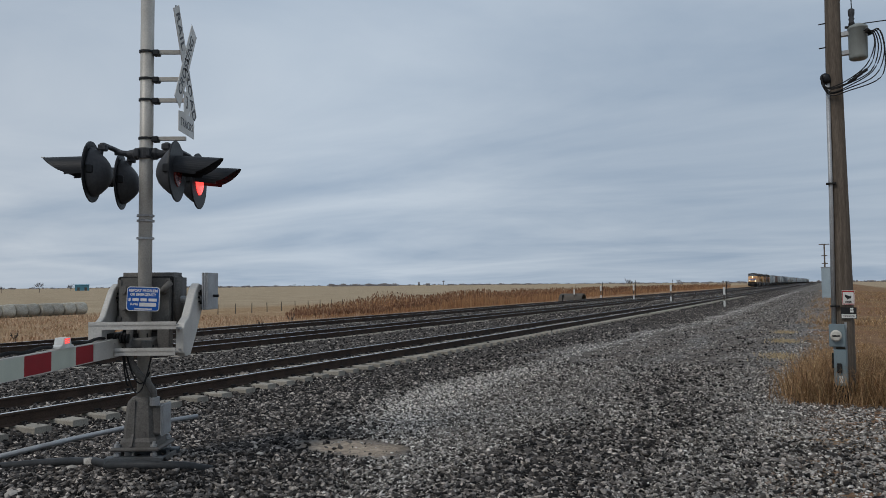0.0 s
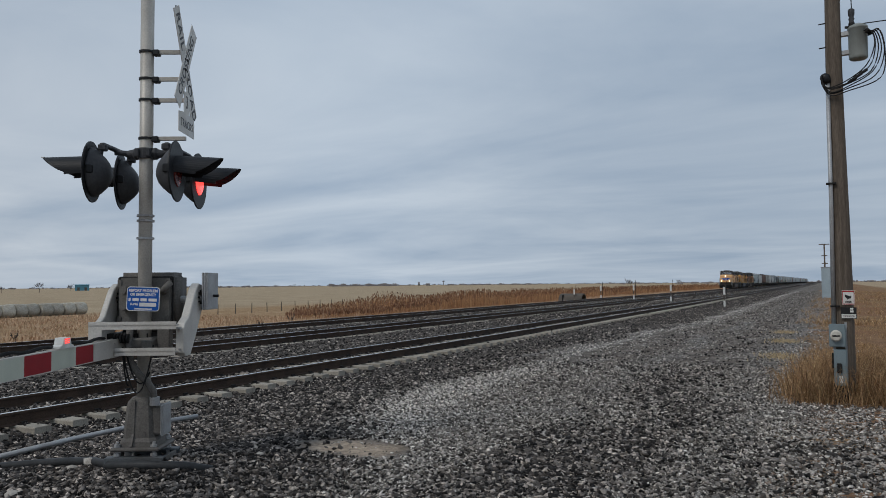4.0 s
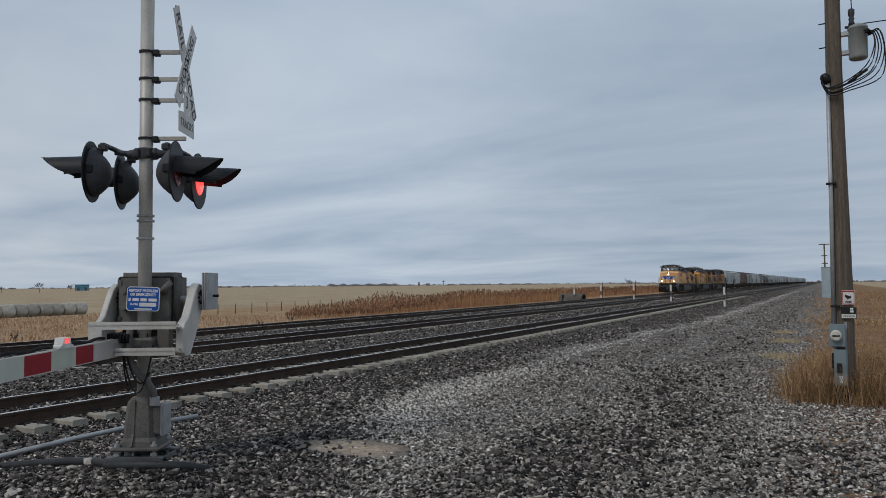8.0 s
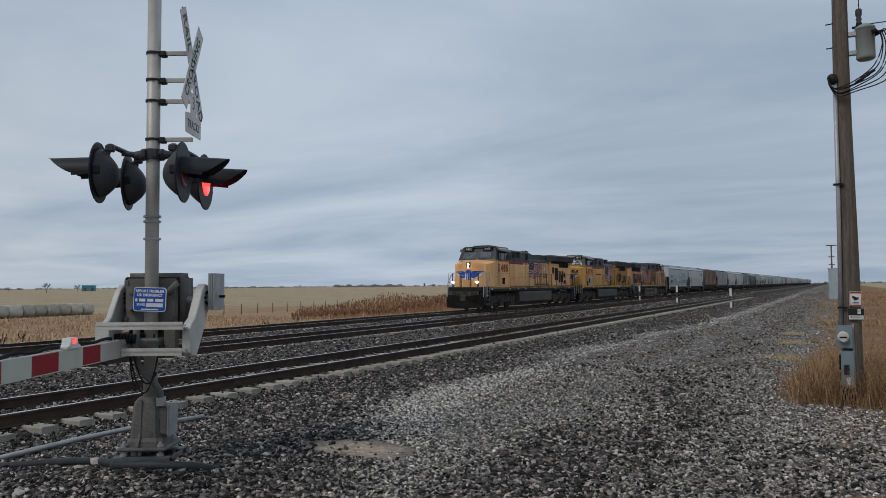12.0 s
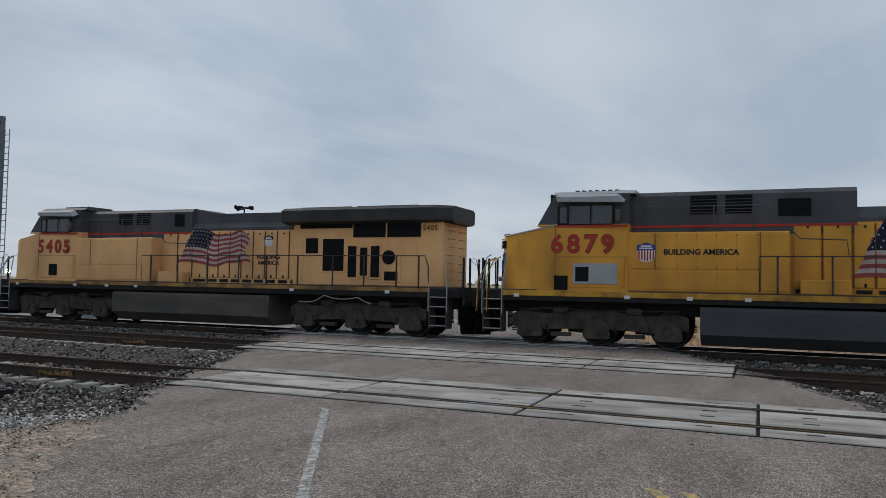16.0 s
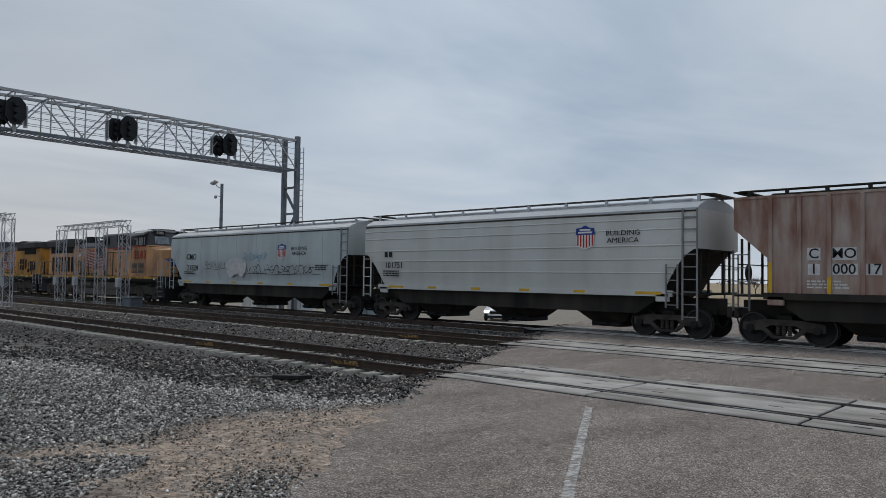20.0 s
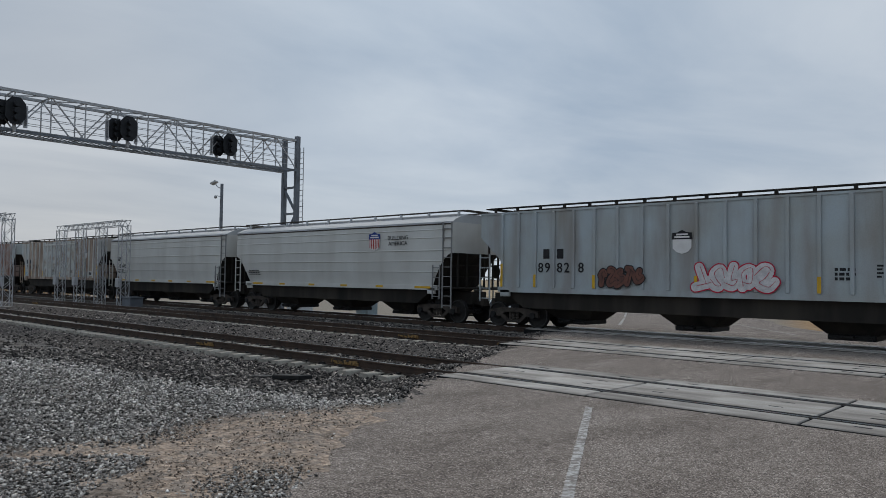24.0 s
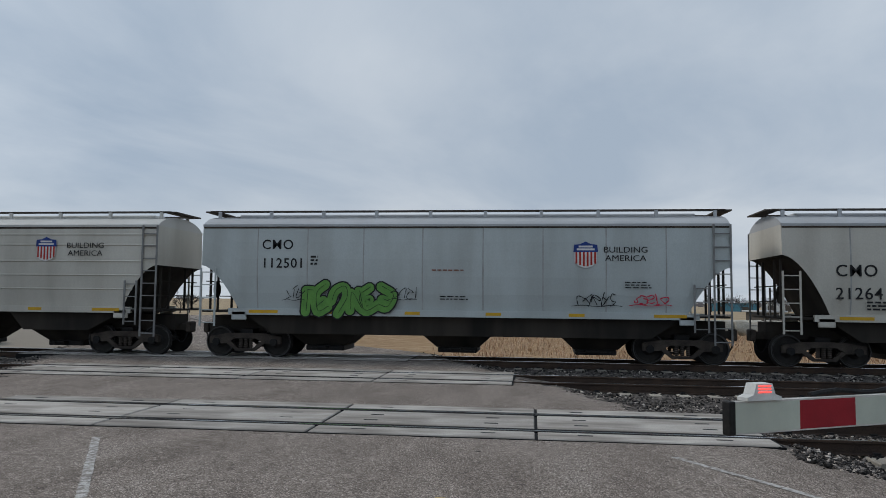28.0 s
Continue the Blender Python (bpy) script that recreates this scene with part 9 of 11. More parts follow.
def curved(pts, k=5):
    """A smooth line through the points."""
    p = [Vector(q) for q in pts]
    p = [p[0] * 2 - p[1]] + p + [p[-1] * 2 - p[-2]]
    out = []
    for i in range(1, len(p) - 2):
        for j in range(k):
            t = j / k
            out.append(0.5 * (2 * p[i] + (p[i + 1] - p[i - 1]) * t + (2 * p[i - 1] - 5 * p[i] + 4 * p[i + 1] - p[i + 2]) * t * t + (3 * p[i] - p[i - 1] - 3 * p[i + 1] + p[i + 2]) * t ** 3))
    return [(q.x, q.y) for q in out + [p[-2]]]


def spiked(pts, k=3):
    """The line through the points, drawn out past both ends."""
    p = [Vector(q) for q in pts]
    p = [p[0] + (p[0] - p[1]) * 0.35] + p + [p[-1] + (p[-1] - p[-2]) * 0.35]
    return [tuple(a.lerp(b, i / k)) for a, b in zip(p, p[1:]) for i in range(k)] + [tuple(p[-1])]


def stroke(bm, pts, w, x, even=False):
    """A flat sprayed stroke with round ends on the car's near side; pts are (y, z)."""
    q, n = None, len(pts)
    for i, (y, z) in enumerate(pts):
        a, b = pts[max(i - 1, 0)], pts[min(i + 1, n - 1)]
        d = Vector((b[0] - a[0], b[1] - a[1]))
        d = d.normalized() if d.length > 1e-6 else Vector((1, 0))
        ww = w if even else w * (0.7 + 0.6 * math.sin(i * 0.55) ** 2)
        e = (bm.verts.new((x + i * 2e-5, y - d.y * ww / 2, z + d.x * ww / 2)), bm.verts.new((x + i * 2e-5, y + d.y * ww / 2, z - d.x * ww / 2)))
        if q:
            bm.faces.new((q[0], q[1], e[1], e[0]))
        if even and i in (0, n - 1):
            bm.faces.new([bm.verts.new((x - 3e-4, y + ww / 2 * math.cos(k * math.pi / 5), z + ww / 2 * math.sin(k * math.pi / 5))) for k in range(10)])
        q = e


def scribble(parent, s, x, y, z, w, h, mt, seed, loops=9, line=0.03, name="scrawl"):
    """An unreadable sprayed scrawl of linked strokes."""
    r = random.Random(seed)
    bm = bmesh.new()
    for k in range(loops):
        cx, ww, hh, sl = y + w * k / loops, w / loops * r.uniform(0.75, 1.15), h * r.uniform(0.6, 1.05), r.uniform(-0.1, 0.25)
        for ln in bent(r):
            stroke(bm, [(cx + a * ww + b * hh * sl, z + (b - 0.5) * hh) for a, b in curved(ln)], line, x + 0.0004 * k)
    if r.random() < 0.6:
        stroke(bm, [(y + w * t, z - h * 0.55 + 0.06 * h * math.sin(9 * t)) for t in np.linspace(-0.1, 1.1, 14)], line * 0.8, x + 0.002)
    return part(name, bm, M[mt], parent)


def bubble_tag(parent, s, x, y, z, w, h, fill, edge, seed, n=6, name="sprayed_tag", sharp=False, halo=False):
    """Fat rounded sprayed shapes with a dark edge; no words."""
    r = random.Random(seed)
    g = new(name)
    g.parent = parent
    letters = []
    for k in range(n):
        cx, ww, hh, sl = y + w * (k + 0.16) / n, w / n * r.uniform(0.75, 0.98), h * r.uniform(0.60, 0.78), r.uniform(-0.08, 0.15)
        up = r.uniform(-0.06, 0.06) * h
        letters.append([[(cx + a * ww + b * hh * sl, z + up + (b - 0.5) * hh) for a, b in (spiked(ln) if sharp else curved(ln))] for ln in bent(r)])
    fat = min(w / n * 0.60, h * 0.42) * (0.62 if sharp else 0.72 if halo else 1.0)
    layers = [("tag_edge", fat + max(0.07, h * 0.10), 0.0, edge), ("tag_fill", fat, 0.004, fill)]
    if halo:
        layers = [("tag_edge", fat + 0.20, 0.0, edge), ("tag_rim", fat + 0.02, 0.004, "ink"), ("tag_fill", fat - 0.05, 0.008, fill)]
    for label, wide, lift, mt in layers:
        for k, lines in enumerate(letters):
            bm = bmesh.new()
            for j, ln in enumerate(lines):
                stroke(bm, ln, wide, x + lift + 0.0005 * (2 * k + j), not sharp)
            part(label, bm, M[mt], g)
    bm = bmesh.new()
    for k, lines in enumerate(letters):
        for ln in lines:
            stroke(bm, [(a + 0.03, b + 0.03) for a, b in ln], 0.014, x + 0.018 + 0.0002 * k)
    part("tag_highlight", bm, M[edge], g)
    return g


def bars(parent, s, x, y, z, rows, w, hgt=0.05, gap=0.045, mt="ink", seed=0, name="small_print"):
    """Rows of writing too small to read."""
    r = random.Random(seed)
    bm = bmesh.new()
    for i in range(rows):
        a = y
        end = y + w * r.uniform(0.75, 1.0)
        while a < end:
            l = r.uniform(0.06, 0.2)
            zz = z - i * (hgt + gap)
            box(bm, s * x - 0.001, s * x + 0.001, a, min(a + l, end), zz - hgt / 2, zz + hgt / 2)
            a += l + 0.04
    return part(name, bm, M[mt], parent)


def freight_truck(parent, yc, plain=False):
    g = new("truck")
    g.parent = parent
    g.matrix_basis = pose(0, yc, 0)
    r = 0.457
    w0 = part("wheelset", wheelset(r), M["wheel"], g)
    w0.matrix_basis = pose(0, -0.91, 0)
    again(w0, g, pose(0, 0.91, 0))
    if not plain:
        for s in (-1, 1):
            r0 = part("wheel_rim", rim_ring(r, s), M["tread"], g)
            r0.matrix_basis = pose(0, -0.91, 0)
            again(r0, g, pose(0, 0.91, 0))
    for s in (-1, 1):
        bm = bmesh.new()
        top = [(-1.12, 0.40), (-1.12, 0.62), (-0.55, 0.72), (0.55, 0.72), (1.12, 0.62), (1.12, 0.40), (0.62, 0.40), (0.34, 0.56), (-0.34, 0.56), (-0.62, 0.40)]
        prism(bm, top, s * 0.93, s * 1.07, "x")
        low = [(-0.66, 0.46), (-0.30, 0.18), (0.30, 0.18), (0.66, 0.46), (0.46, 0.46), (0.24, 0.26), (-0.24, 0.26), (-0.46, 0.46)]
        prism(bm, low, s * 0.94, s * 1.06, "x")
        part("side_frame", bm, M["truck_grey"], g)
        for y in (-0.91, 0.91):
            bm = bmesh.new()
            cyl(bm, (s * 0.95, y, r), (s * 1.13, y, r), 0.115, n=12)
            part("axle_bearing", bm, M["black"], g)
        if not plain:
            bm = bmesh.new()
            lathe(bm, (s * 1.0, 0, 0.27), (0, 0, 1), [(i * 0.0275, 0.07 if i % 2 else 0.05) for i in range(11)], 8)
            sp = part("coil_spring", bm, M["truck_grey"], g)
            for y in (-0.16, 0.16):
                again(sp, g, pose(0, y, 0))
    bm = bmesh.new()
    box(bm, -0.95, 0.95, -0.2, 0.2, 0.45, 0.85)
    box(bm, -0.6, 0.6, -0.9, 0.9, 0.5, 0.6)
    part("bolster", bm, M["black"], g)
    return g


def half_width(style, z):
    if style == "post":
        return float(np.interp(z, (1.45, 4.24, 4.31, 4.35), (1.46, 1.46, 0.9, 0.5)))
    return float(np.interp(z, (1.45, 1.8, 2.3, 2.9, 3.5, 4.0, 4.12, 4.24, 4.32, 4.36), (1.40, 1.47, 1.53, 1.56, 1.55, 1.52, 1.38, 1.08, 0.7, 0.4)))


def posts(L):
    """Where the upright posts stand along a car of length L: closer towards the ends."""
    gaps = [0.74, 0.74, 0.78, 0.80, 0.82, 0.86, 0.88, 0.88, 0.90, 0.88, 0.88, 0.86, 0.82, 0.80, 0.78, 0.74, 0.74]
    k = (L - 2.1) / sum(gaps)
    return [1.05 + k * sum(gaps[:i]) for i in range(len(gaps) + 1)]


def hopper(place, end, style, colour, roof, label, plain=False, bays=3, tall_cut=False, ends=None, open_bays=False):
    L = end - place
    c = (place + end) / 2
    Y = lambda u: u - L / 2
    car = thing("hopper_car", pose(TX[2], c, 0), label, "hopper car", "covered hoppers of the train")
    P, R, U = M[colour], M[roof], M["under_black"]
    top_cut = 3.15 if tall_cut else 2.78 if style != "post" else 3.32
    cut = 1.30 if tall_cut else 1.15 if style != "post" else 1.02
    # body: sections along the car, the ends cut away underneath
    nst = 7 if plain else 10

    def low(u):
        """Height of the body's lower edge: a straight or a rounded cut at the ends."""
        u = min(u, L - u)
        if u >= cut + (0.002 if style == "post" else 0):
            return 1.45
        k = u / cut
        return top_cut - (0.92 * k if style == "post" else (top_cut - 1.45) * k ** 1.7)
    us = [0.0] + [cut * i / nst for i in range(1, nst + 1)] + [L - cut * i / nst for i in range(nst, 0, -1)] + [L]
    if style == "post":
        us = [0.0, 0.34, 0.68, cut, cut + 0.004, L - cut - 0.004, L - cut, L - 0.68, L - 0.34, L]
    bm = bmesh.new()
    secs = []
    for u in us:
        z0 = low(u)
        zz = [z0 + (4.0 - z0) * i / 5 for i in range(6)] if style != "post" else [z0 + (4.24 - z0) * i / 3 for i in range(4)]
        pts = [(half_width(style, z), z) for z in zz]
        secs.append([bm.verts.new((x, Y(u), z)) for x, z in pts] + [bm.verts.new((-x, Y(u), z)) for x, z in reversed(pts)])
    n = len(secs[0])
    for q, w in zip(secs, secs[1:]):
        for i in range(n):
            bm.faces.new((q[i], w[i], w[(i + 1) % n], q[(i + 1) % n]))
    bm.faces.new(secs[0])
    bm.faces.new(secs[-1][::-1])
    bmesh.ops.recalc_face_normals(bm, faces=bm.faces)
    # downward faces take the near-black, their shade put into the colour
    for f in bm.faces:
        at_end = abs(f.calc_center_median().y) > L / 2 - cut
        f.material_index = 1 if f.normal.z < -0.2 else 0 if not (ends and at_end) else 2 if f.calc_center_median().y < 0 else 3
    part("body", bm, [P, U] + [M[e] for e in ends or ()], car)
    # roof
    bm = bmesh.new()
    zr = [4.0, 4.12, 4.24, 4.32, 4.36] if style != "post" else [4.24, 4.28, 4.31, 4.35]
    pr = [(half_width(style, z) + (0.02 if i == 0 else 0), z) for i, z in enumerate(zr)]
    prism(bm, pr + [(-x, z) for x, z in reversed(pr)], Y(0), Y(L))
    part("roof", bm, R, car)
    bm = bmesh.new()
    for s in (-1, 1):
        w, ze = half_width(style, 4.0), (3.96 if style != "post" else 4.17)
        box(bm, s * w - 0.03, s * w + 0.03, Y(0), Y(L), ze, ze + 0.07)
    part("eave_rail", bm, P if style == "post" else R, car)
    # thin dark strip draws the shaded groove below the eave
    if style != "post" and not plain:
        for s in (-1, 1):
            bm = bmesh.new()
            w = half_width(style, 3.9)
            box(bm, s * w - 0.012, s * w + 0.012, Y(0.02), Y(L - 0.02), 3.905, 3.955)
            part("eave_groove", bm, M["truck_grey"], car)
    # running boards on stubs and the hatch trough
    bm = bmesh.new()
    zb = 4.49 if style == "post" else 4.515
    for s in (-1, 1):
        box(bm, s * 0.78 - 0.14, s * 0.78 + 0.14, Y(-0.05), Y(L + 0.05), zb - 0.035, zb)
    for e in (-0.03, L + 0.03):
        box(bm, -0.9, 0.9, Y(e) - 0.2, Y(e) + 0.2, zb - 0.05, zb - 0.01)
    part("running_board", bm, M["under_black"] if style == "post" or colour == "car_black" else M["truck_grey"], car)
    if not plain:
        k = int(L / (1.6 if style != "post" else 1.05))
        st = None
        for i in range(k + 1):
            u = 0.25 + (L - 0.5) * i / k
            for s in (-1, 1):
                if st is None:
                    g = bmesh.new()
                    box(g, s * 0.90 - 0.03, s * 0.90 + 0.03, -0.05, 0.05, 4.2, zb - 0.03)
                    st = part("board_stub", g, R, car)
                    st.matrix_basis = pose(0, Y(u), 0)
                else:
                    again(st, car, pose(0, Y(u), 0, 0, 0, 0 if s < 0 else 180))
    bm = bmesh.new()
    box(bm, -0.42, 0.42, Y(0.7), Y(L - 0.7), 4.34, zb - 0.07, 0.03)
    part("roof_hatch", bm, R, car)
    # side sill
    bm = bmesh.new()
    for s in (-1, 1):
        box(bm, s * 1.44 - 0.06, s * 1.44 + 0.06, Y(0.85), Y(L - 0.85), 1.30, 1.49)
    part("side_sill", bm, P if colour != "car_brown" else M["under_black"], car)
    if colour == "car_black":
        bm = bmesh.new()
        for s in (-1, 1):
            box(bm, s * 1.505 - 0.003, s * 1.505 + 0.003, Y(0.85), Y(L - 0.85), 1.32, 1.47)
        part("sill_band", bm, M["orange_band"], car, "orange band along the sill")
        for s in (-1, 1):
            for i in range(3):
                bm = bmesh.new()
                box(bm, s * 1.53 - 0.025, s * 1.53 + 0.025, Y(0), Y(L), 3.70 + i * 0.10, 3.76 + i * 0.10)
                part("top_chord", bm, M["roof_silver"], car, "silver fluted top chord")
    # hopper bays
    # sheets and bays share the near-black that carries the underside shade
    a = 1.6 if style != "post" else 1.32
    b = L - a
    w = (b - a) / bays
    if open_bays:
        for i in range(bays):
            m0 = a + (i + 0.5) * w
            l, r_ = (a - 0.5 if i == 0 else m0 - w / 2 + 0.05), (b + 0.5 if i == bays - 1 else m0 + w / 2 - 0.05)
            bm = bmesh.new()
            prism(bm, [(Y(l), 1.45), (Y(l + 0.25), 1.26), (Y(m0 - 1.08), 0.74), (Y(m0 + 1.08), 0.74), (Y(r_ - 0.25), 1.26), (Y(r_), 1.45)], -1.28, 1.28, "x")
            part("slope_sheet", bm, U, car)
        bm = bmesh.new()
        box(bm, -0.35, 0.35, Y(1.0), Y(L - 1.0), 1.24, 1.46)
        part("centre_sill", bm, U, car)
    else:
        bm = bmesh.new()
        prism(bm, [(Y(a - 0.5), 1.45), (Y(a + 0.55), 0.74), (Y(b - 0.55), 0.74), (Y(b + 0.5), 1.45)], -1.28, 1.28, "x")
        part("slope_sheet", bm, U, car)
    for i in range(bays):
        bm = bmesh.new()
        m0 = a + (i + 0.5) * w
        t0, t1 = m0 - 1.0, m0 + 1.0
        b0, b1 = m0 - 0.64, m0 + 0.64
        v = [bm.verts.new(p) for p in ((-1.05, Y(t0 - 0.1), 0.78), (1.05, Y(t0 - 0.1), 0.78), (1.05, Y(t1 + 0.1), 0.78), (-1.05, Y(t1 + 0.1), 0.78), (-0.95, Y(t0), 0.72), (0.95, Y(t0), 0.72), (0.95, Y(t1), 0.72), (-0.95, Y(t1), 0.72), (-0.6, Y(b0), 0.38), (0.6, Y(b0), 0.38), (0.6, Y(b1), 0.38), (-0.6, Y(b1), 0.38))]
        for o in (0, 4):
            for j in range(4):
                k = (j + 1) % 4
                bm.faces.new((v[o + j], v[o + k], v[o + 4 + k], v[o + 4 + j]))
        bm.faces.new((v[8], v[9], v[10], v[11]))
        bmesh.ops.recalc_face_normals(bm, faces=bm.faces)
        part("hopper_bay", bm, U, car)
    for i in range(bays):
        m0 = a + (i + 0.5) * w
        bm = bmesh.new()
        box(bm, -0.70, 0.70, Y(m0 - 0.60), Y(m0 + 0.60), 0.22, 0.39, 0.03)
        for s in (-1, 1):
            box(bm, s * 0.74 - 0.03, s * 0.74 + 0.03, Y(m0 - 0.52), Y(m0 + 0.52), 0.24, 0.30)
            cyl(bm, (s * 0.72, Y(m0 - 0.2), 0.33), (s * 1.02, Y(m0 - 0.2), 0.33), 0.03, n=8)
        box(bm, -0.95, 0.95, Y(m0 - 0.3), Y(m0 + 0.1), 0.30, 0.36)
        part("discharge_gate", bm, M["black"], car)
    # end platforms, stub sills, couplers
    for e, d in ((0, 1), (L, -1)):
        bm = bmesh.new()
        box(bm, -0.45, 0.45, min(Y(e - d * 0.1), Y(e + d * 2.5)), max(Y(e - d * 0.1), Y(e + d * 2.5)), 0.75, 1.25)
        box(bm, -1.45, 1.45, min(Y(e), Y(e + d * 1.0)), max(Y(e), Y(e + d * 1.0)), 1.36, 1.42)
        box(bm, -0.14, 0.14, min(Y(e), Y(e - d * 0.45)), max(Y(e), Y(e - d * 0.45)), 0.74, 0.96)
        part("draft_sill", bm, U, car)
        if plain:
            continue
        bm = bmesh.new()
        box(bm, -0.20, 0.20, Y(e - d * 0.42) - 0.09, Y(e - d * 0.42) + 0.09, 0.68, 1.02, 0.03)
        part("coupler", bm, M["truck_grey"], car)
        bm = bmesh.new()
        tube(bm, arc((0.3, Y(e), 0.8), (0.16, Y(e - d * 0.42), 0.75), 0.42, 10), 0.024, 6)
        part("air_hose", bm, M["rubber"], car)
        for x in (-1.1, -0.55, 0.55, 1.1):
            bm = bmesh.new()
            bar(bm, (x, Y(e + d * 0.10), 1.42), (x, Y(e + d * 0.10), min(top_cut, 2.95) + 0.1), 0.06, 0.06)
            part("end_post", bm, U, car)
        for z in (1.85, 2.3):
            bm = bmesh.new()
            bar(bm, (-1.4, Y(e + d * 0.10), z), (1.4, Y(e + d * 0.10), z), 0.03, 0.03)
            part("end_rail", bm, U, car)
        for s in (-1, 1):
            tall = (d * s < 0)
            bm = bmesh.new()
            x = s * (1.50 if style == "post" else 1.595)
            spans = [(0.0, 0.46, 0.6 if tall else 0.95, 4.0 if tall else 2.7)] + ([(0.62, 1.0, 0.95, 2.3)] if tall else [])
            for u0, u1, z0, z1 in spans:
                for u in (u0, u1):
                    bar(bm, (x, Y(e + d * u), z0), (x, Y(e + d * u), z1), 0.05, 0.04)
                zz = z0 + 0.1
                while zz < z1:
                    bar(bm, (x, Y(e + d * u0), zz), (x, Y(e + d * u1), zz), 0.03, 0.03)
                    zz += 0.38
            part("ladder", bm, M["ladder_grey"] if colour in ("car_black", "car_brown") else M["ladder_pale"] if tall else P, car)
            bm = bmesh.new()
            box(bm, s * 1.45 - 0.05, s * 1.45 + 0.05, min(Y(e + d * 0.95), Y(e + d * 1.4)), max(Y(e + d * 0.95), Y(e + d * 1.4)), 1.14, 1.40, 0.02)
            part("jacking_pad", bm, P, car)
        if d > 0:
            bm = bmesh.new()
            lathe(bm, (0.75, Y(e + 0.18), 2.05), (0, -1, 0), [(0, 0.24), (0.02, 0.26), (0.04, 0.24), (0.03, 0.20), (0.02, 0.04), (0.0, 0.03)], 16)
            part("brake_wheel", bm, U, car)
    freight_truck(car, Y(1.24), plain)
    freight_truck(car, Y(L - 1.24), plain)
    LOOSE.append((car, c, False))
    if plain:
        return car, Y
    # side work
    if style == "post":
        at = posts(L)
        patched = colour == "car_rusty"
        for i, u in enumerate(at):
            zb = low(u) + 0.03
            for s in (-1, 1):
                g = bmesh.new()
                pw = 0.062 if patched else 0.055
                box(g, s * 1.49 - 0.04, s * 1.49 + 0.04, Y(u) - pw, Y(u) + pw, max(zb, 1.47), 4.17, 0.012)
                part("side_post", g, M["car_pale"] if patched and not 6 < i < 12 else M["car_faded"] if patched else P, car)
                if i in (0, 2, 5, 9, 13, len(at) - 1):
                    g = bmesh.new()
                    box(g, s * 1.535 - 0.003, s * 1.535 + 0.003, Y(u) - 0.05, Y(u) + 0.05, 1.50, 2.34 if i in (0, len(at) - 1) else 1.95)
                    part("reflector", g, M["reflector"], car)
            if patched and i < len(at) - 1:
                g = bmesh.new()
                box(g, 1.455, 1.466, Y(u) + 0.065, Y(at[i + 1]) - 0.065, 1.50, 4.165)
                part("side_panel", g, M["car_patch"] if 5 <= i < 12 else M["car_faded"] if i == 0 else M["car_rusty"], car)
        if patched:
            g = bmesh.new()
            box(g, 1.465, 1.545, Y(at[5]) - 0.06, Y(at[12]) + 0.06, 3.90, 4.0, 0.01)
            part("panel_rail", g, M["car_pale"], car)
    elif style == "rib":
        for z in (2.03, 2.46, 2.89, 3.40, 3.72):
            for s in (-1, 1):
                x = half_width(style, z)
                e = max(u for u in us[: len(us) // 2] if low(u) > z - 0.02) if z < top_cut else 0.02
                g = bmesh.new()
                prism(g, [(s * (x - 0.01), z - 0.035), (s * (x + 0.022), z - 0.008), (s * (x + 0.022), z + 0.008), (s * (x - 0.01), z + 0.035)], Y(e), Y(L - e))
                part("side_rib", g, P, car)
    else:
        for u in (1.75, 3.30, 5.01, 6.78, 8.56, 10.29, 12.08, 13.75):
            u *= L / 15.5
            for s in (-1, 1):
                g = bmesh.new()
                q = None
                for z in (1.5, 1.8, 2.3, 2.9, 3.5, 3.95):
                    x = s * (half_width(style, z) + 0.0035)
                    e = (g.verts.new((x, Y(u) - 0.02, z)), g.verts.new((x, Y(u) + 0.02, z)))
                    if q:
                        f = (q[0], q[1], e[1], e[0])
                        g.faces.new(f if s > 0 else f[::-1])
                    q = e
                part("weld_seam", g, M["seam"] if colour != "car_black" else M["car_black"], car)
    for s in (-1, 1):
        for i in range(6 if style != "post" else 0):
            u = 1.5 + (L - 3.6) * i / 5
            g = bmesh.new()
            box(g, s * 1.503 - 0.004, s * 1.503 + 0.004, Y(u), Y(u + (0.9 if i in (0, 5) else 0.45)), 1.355, 1.445)
            part("reflector", g, M["reflector"], car)
    return car, Y


def mark(car, Y, style, u, z, lines, size, mt="ink", s=1, space=1.1):
    """Reporting marks from the left edge u, line under line; a bar pair for a mark that is an owner's sign."""
    for i, t in enumerate(lines):
        zz = z - i * size * 1.36
        x = 1.475 if style == "post" else half_width(style, zz) + (0.03 if style == "rib" else 0.010)
        if t == "|":
            g = bmesh.new()
            for k in (0, 1):
                box(g, s * x - 0.002, s * x + 0.002, Y(u) + k * size * 0.8, Y(u) + k * size * 0.8 + size * 0.55, zz - size * 0.34, zz + size * 0.34)
            part("reporting_mark", g, M[mt], car)
        else:
            lettering(t, size, M[mt], side_pose(s, x, Y(u), zz), car, "car_number", 0.004, 1.0, 0.003, "LEFT", space)


def spread(car, Y, z, chars, size, mt="ink"):
    """Single characters painted between the posts; None is one bar of an owner's sign."""
    for u, ch in chars:
        if ch is None:
            g = bmesh.new()
            box(g, 1.474, 1.478, Y(u) - size * 0.27, Y(u) + size * 0.27, z - size * 0.35, z + size * 0.35)
            part("reporting_mark", g, M[mt], car)
        else:
            lettering(ch, size, M[mt], side_pose(1, 1.474, Y(u), z), car, "car_number", 0.004, 1.0, 0.004)


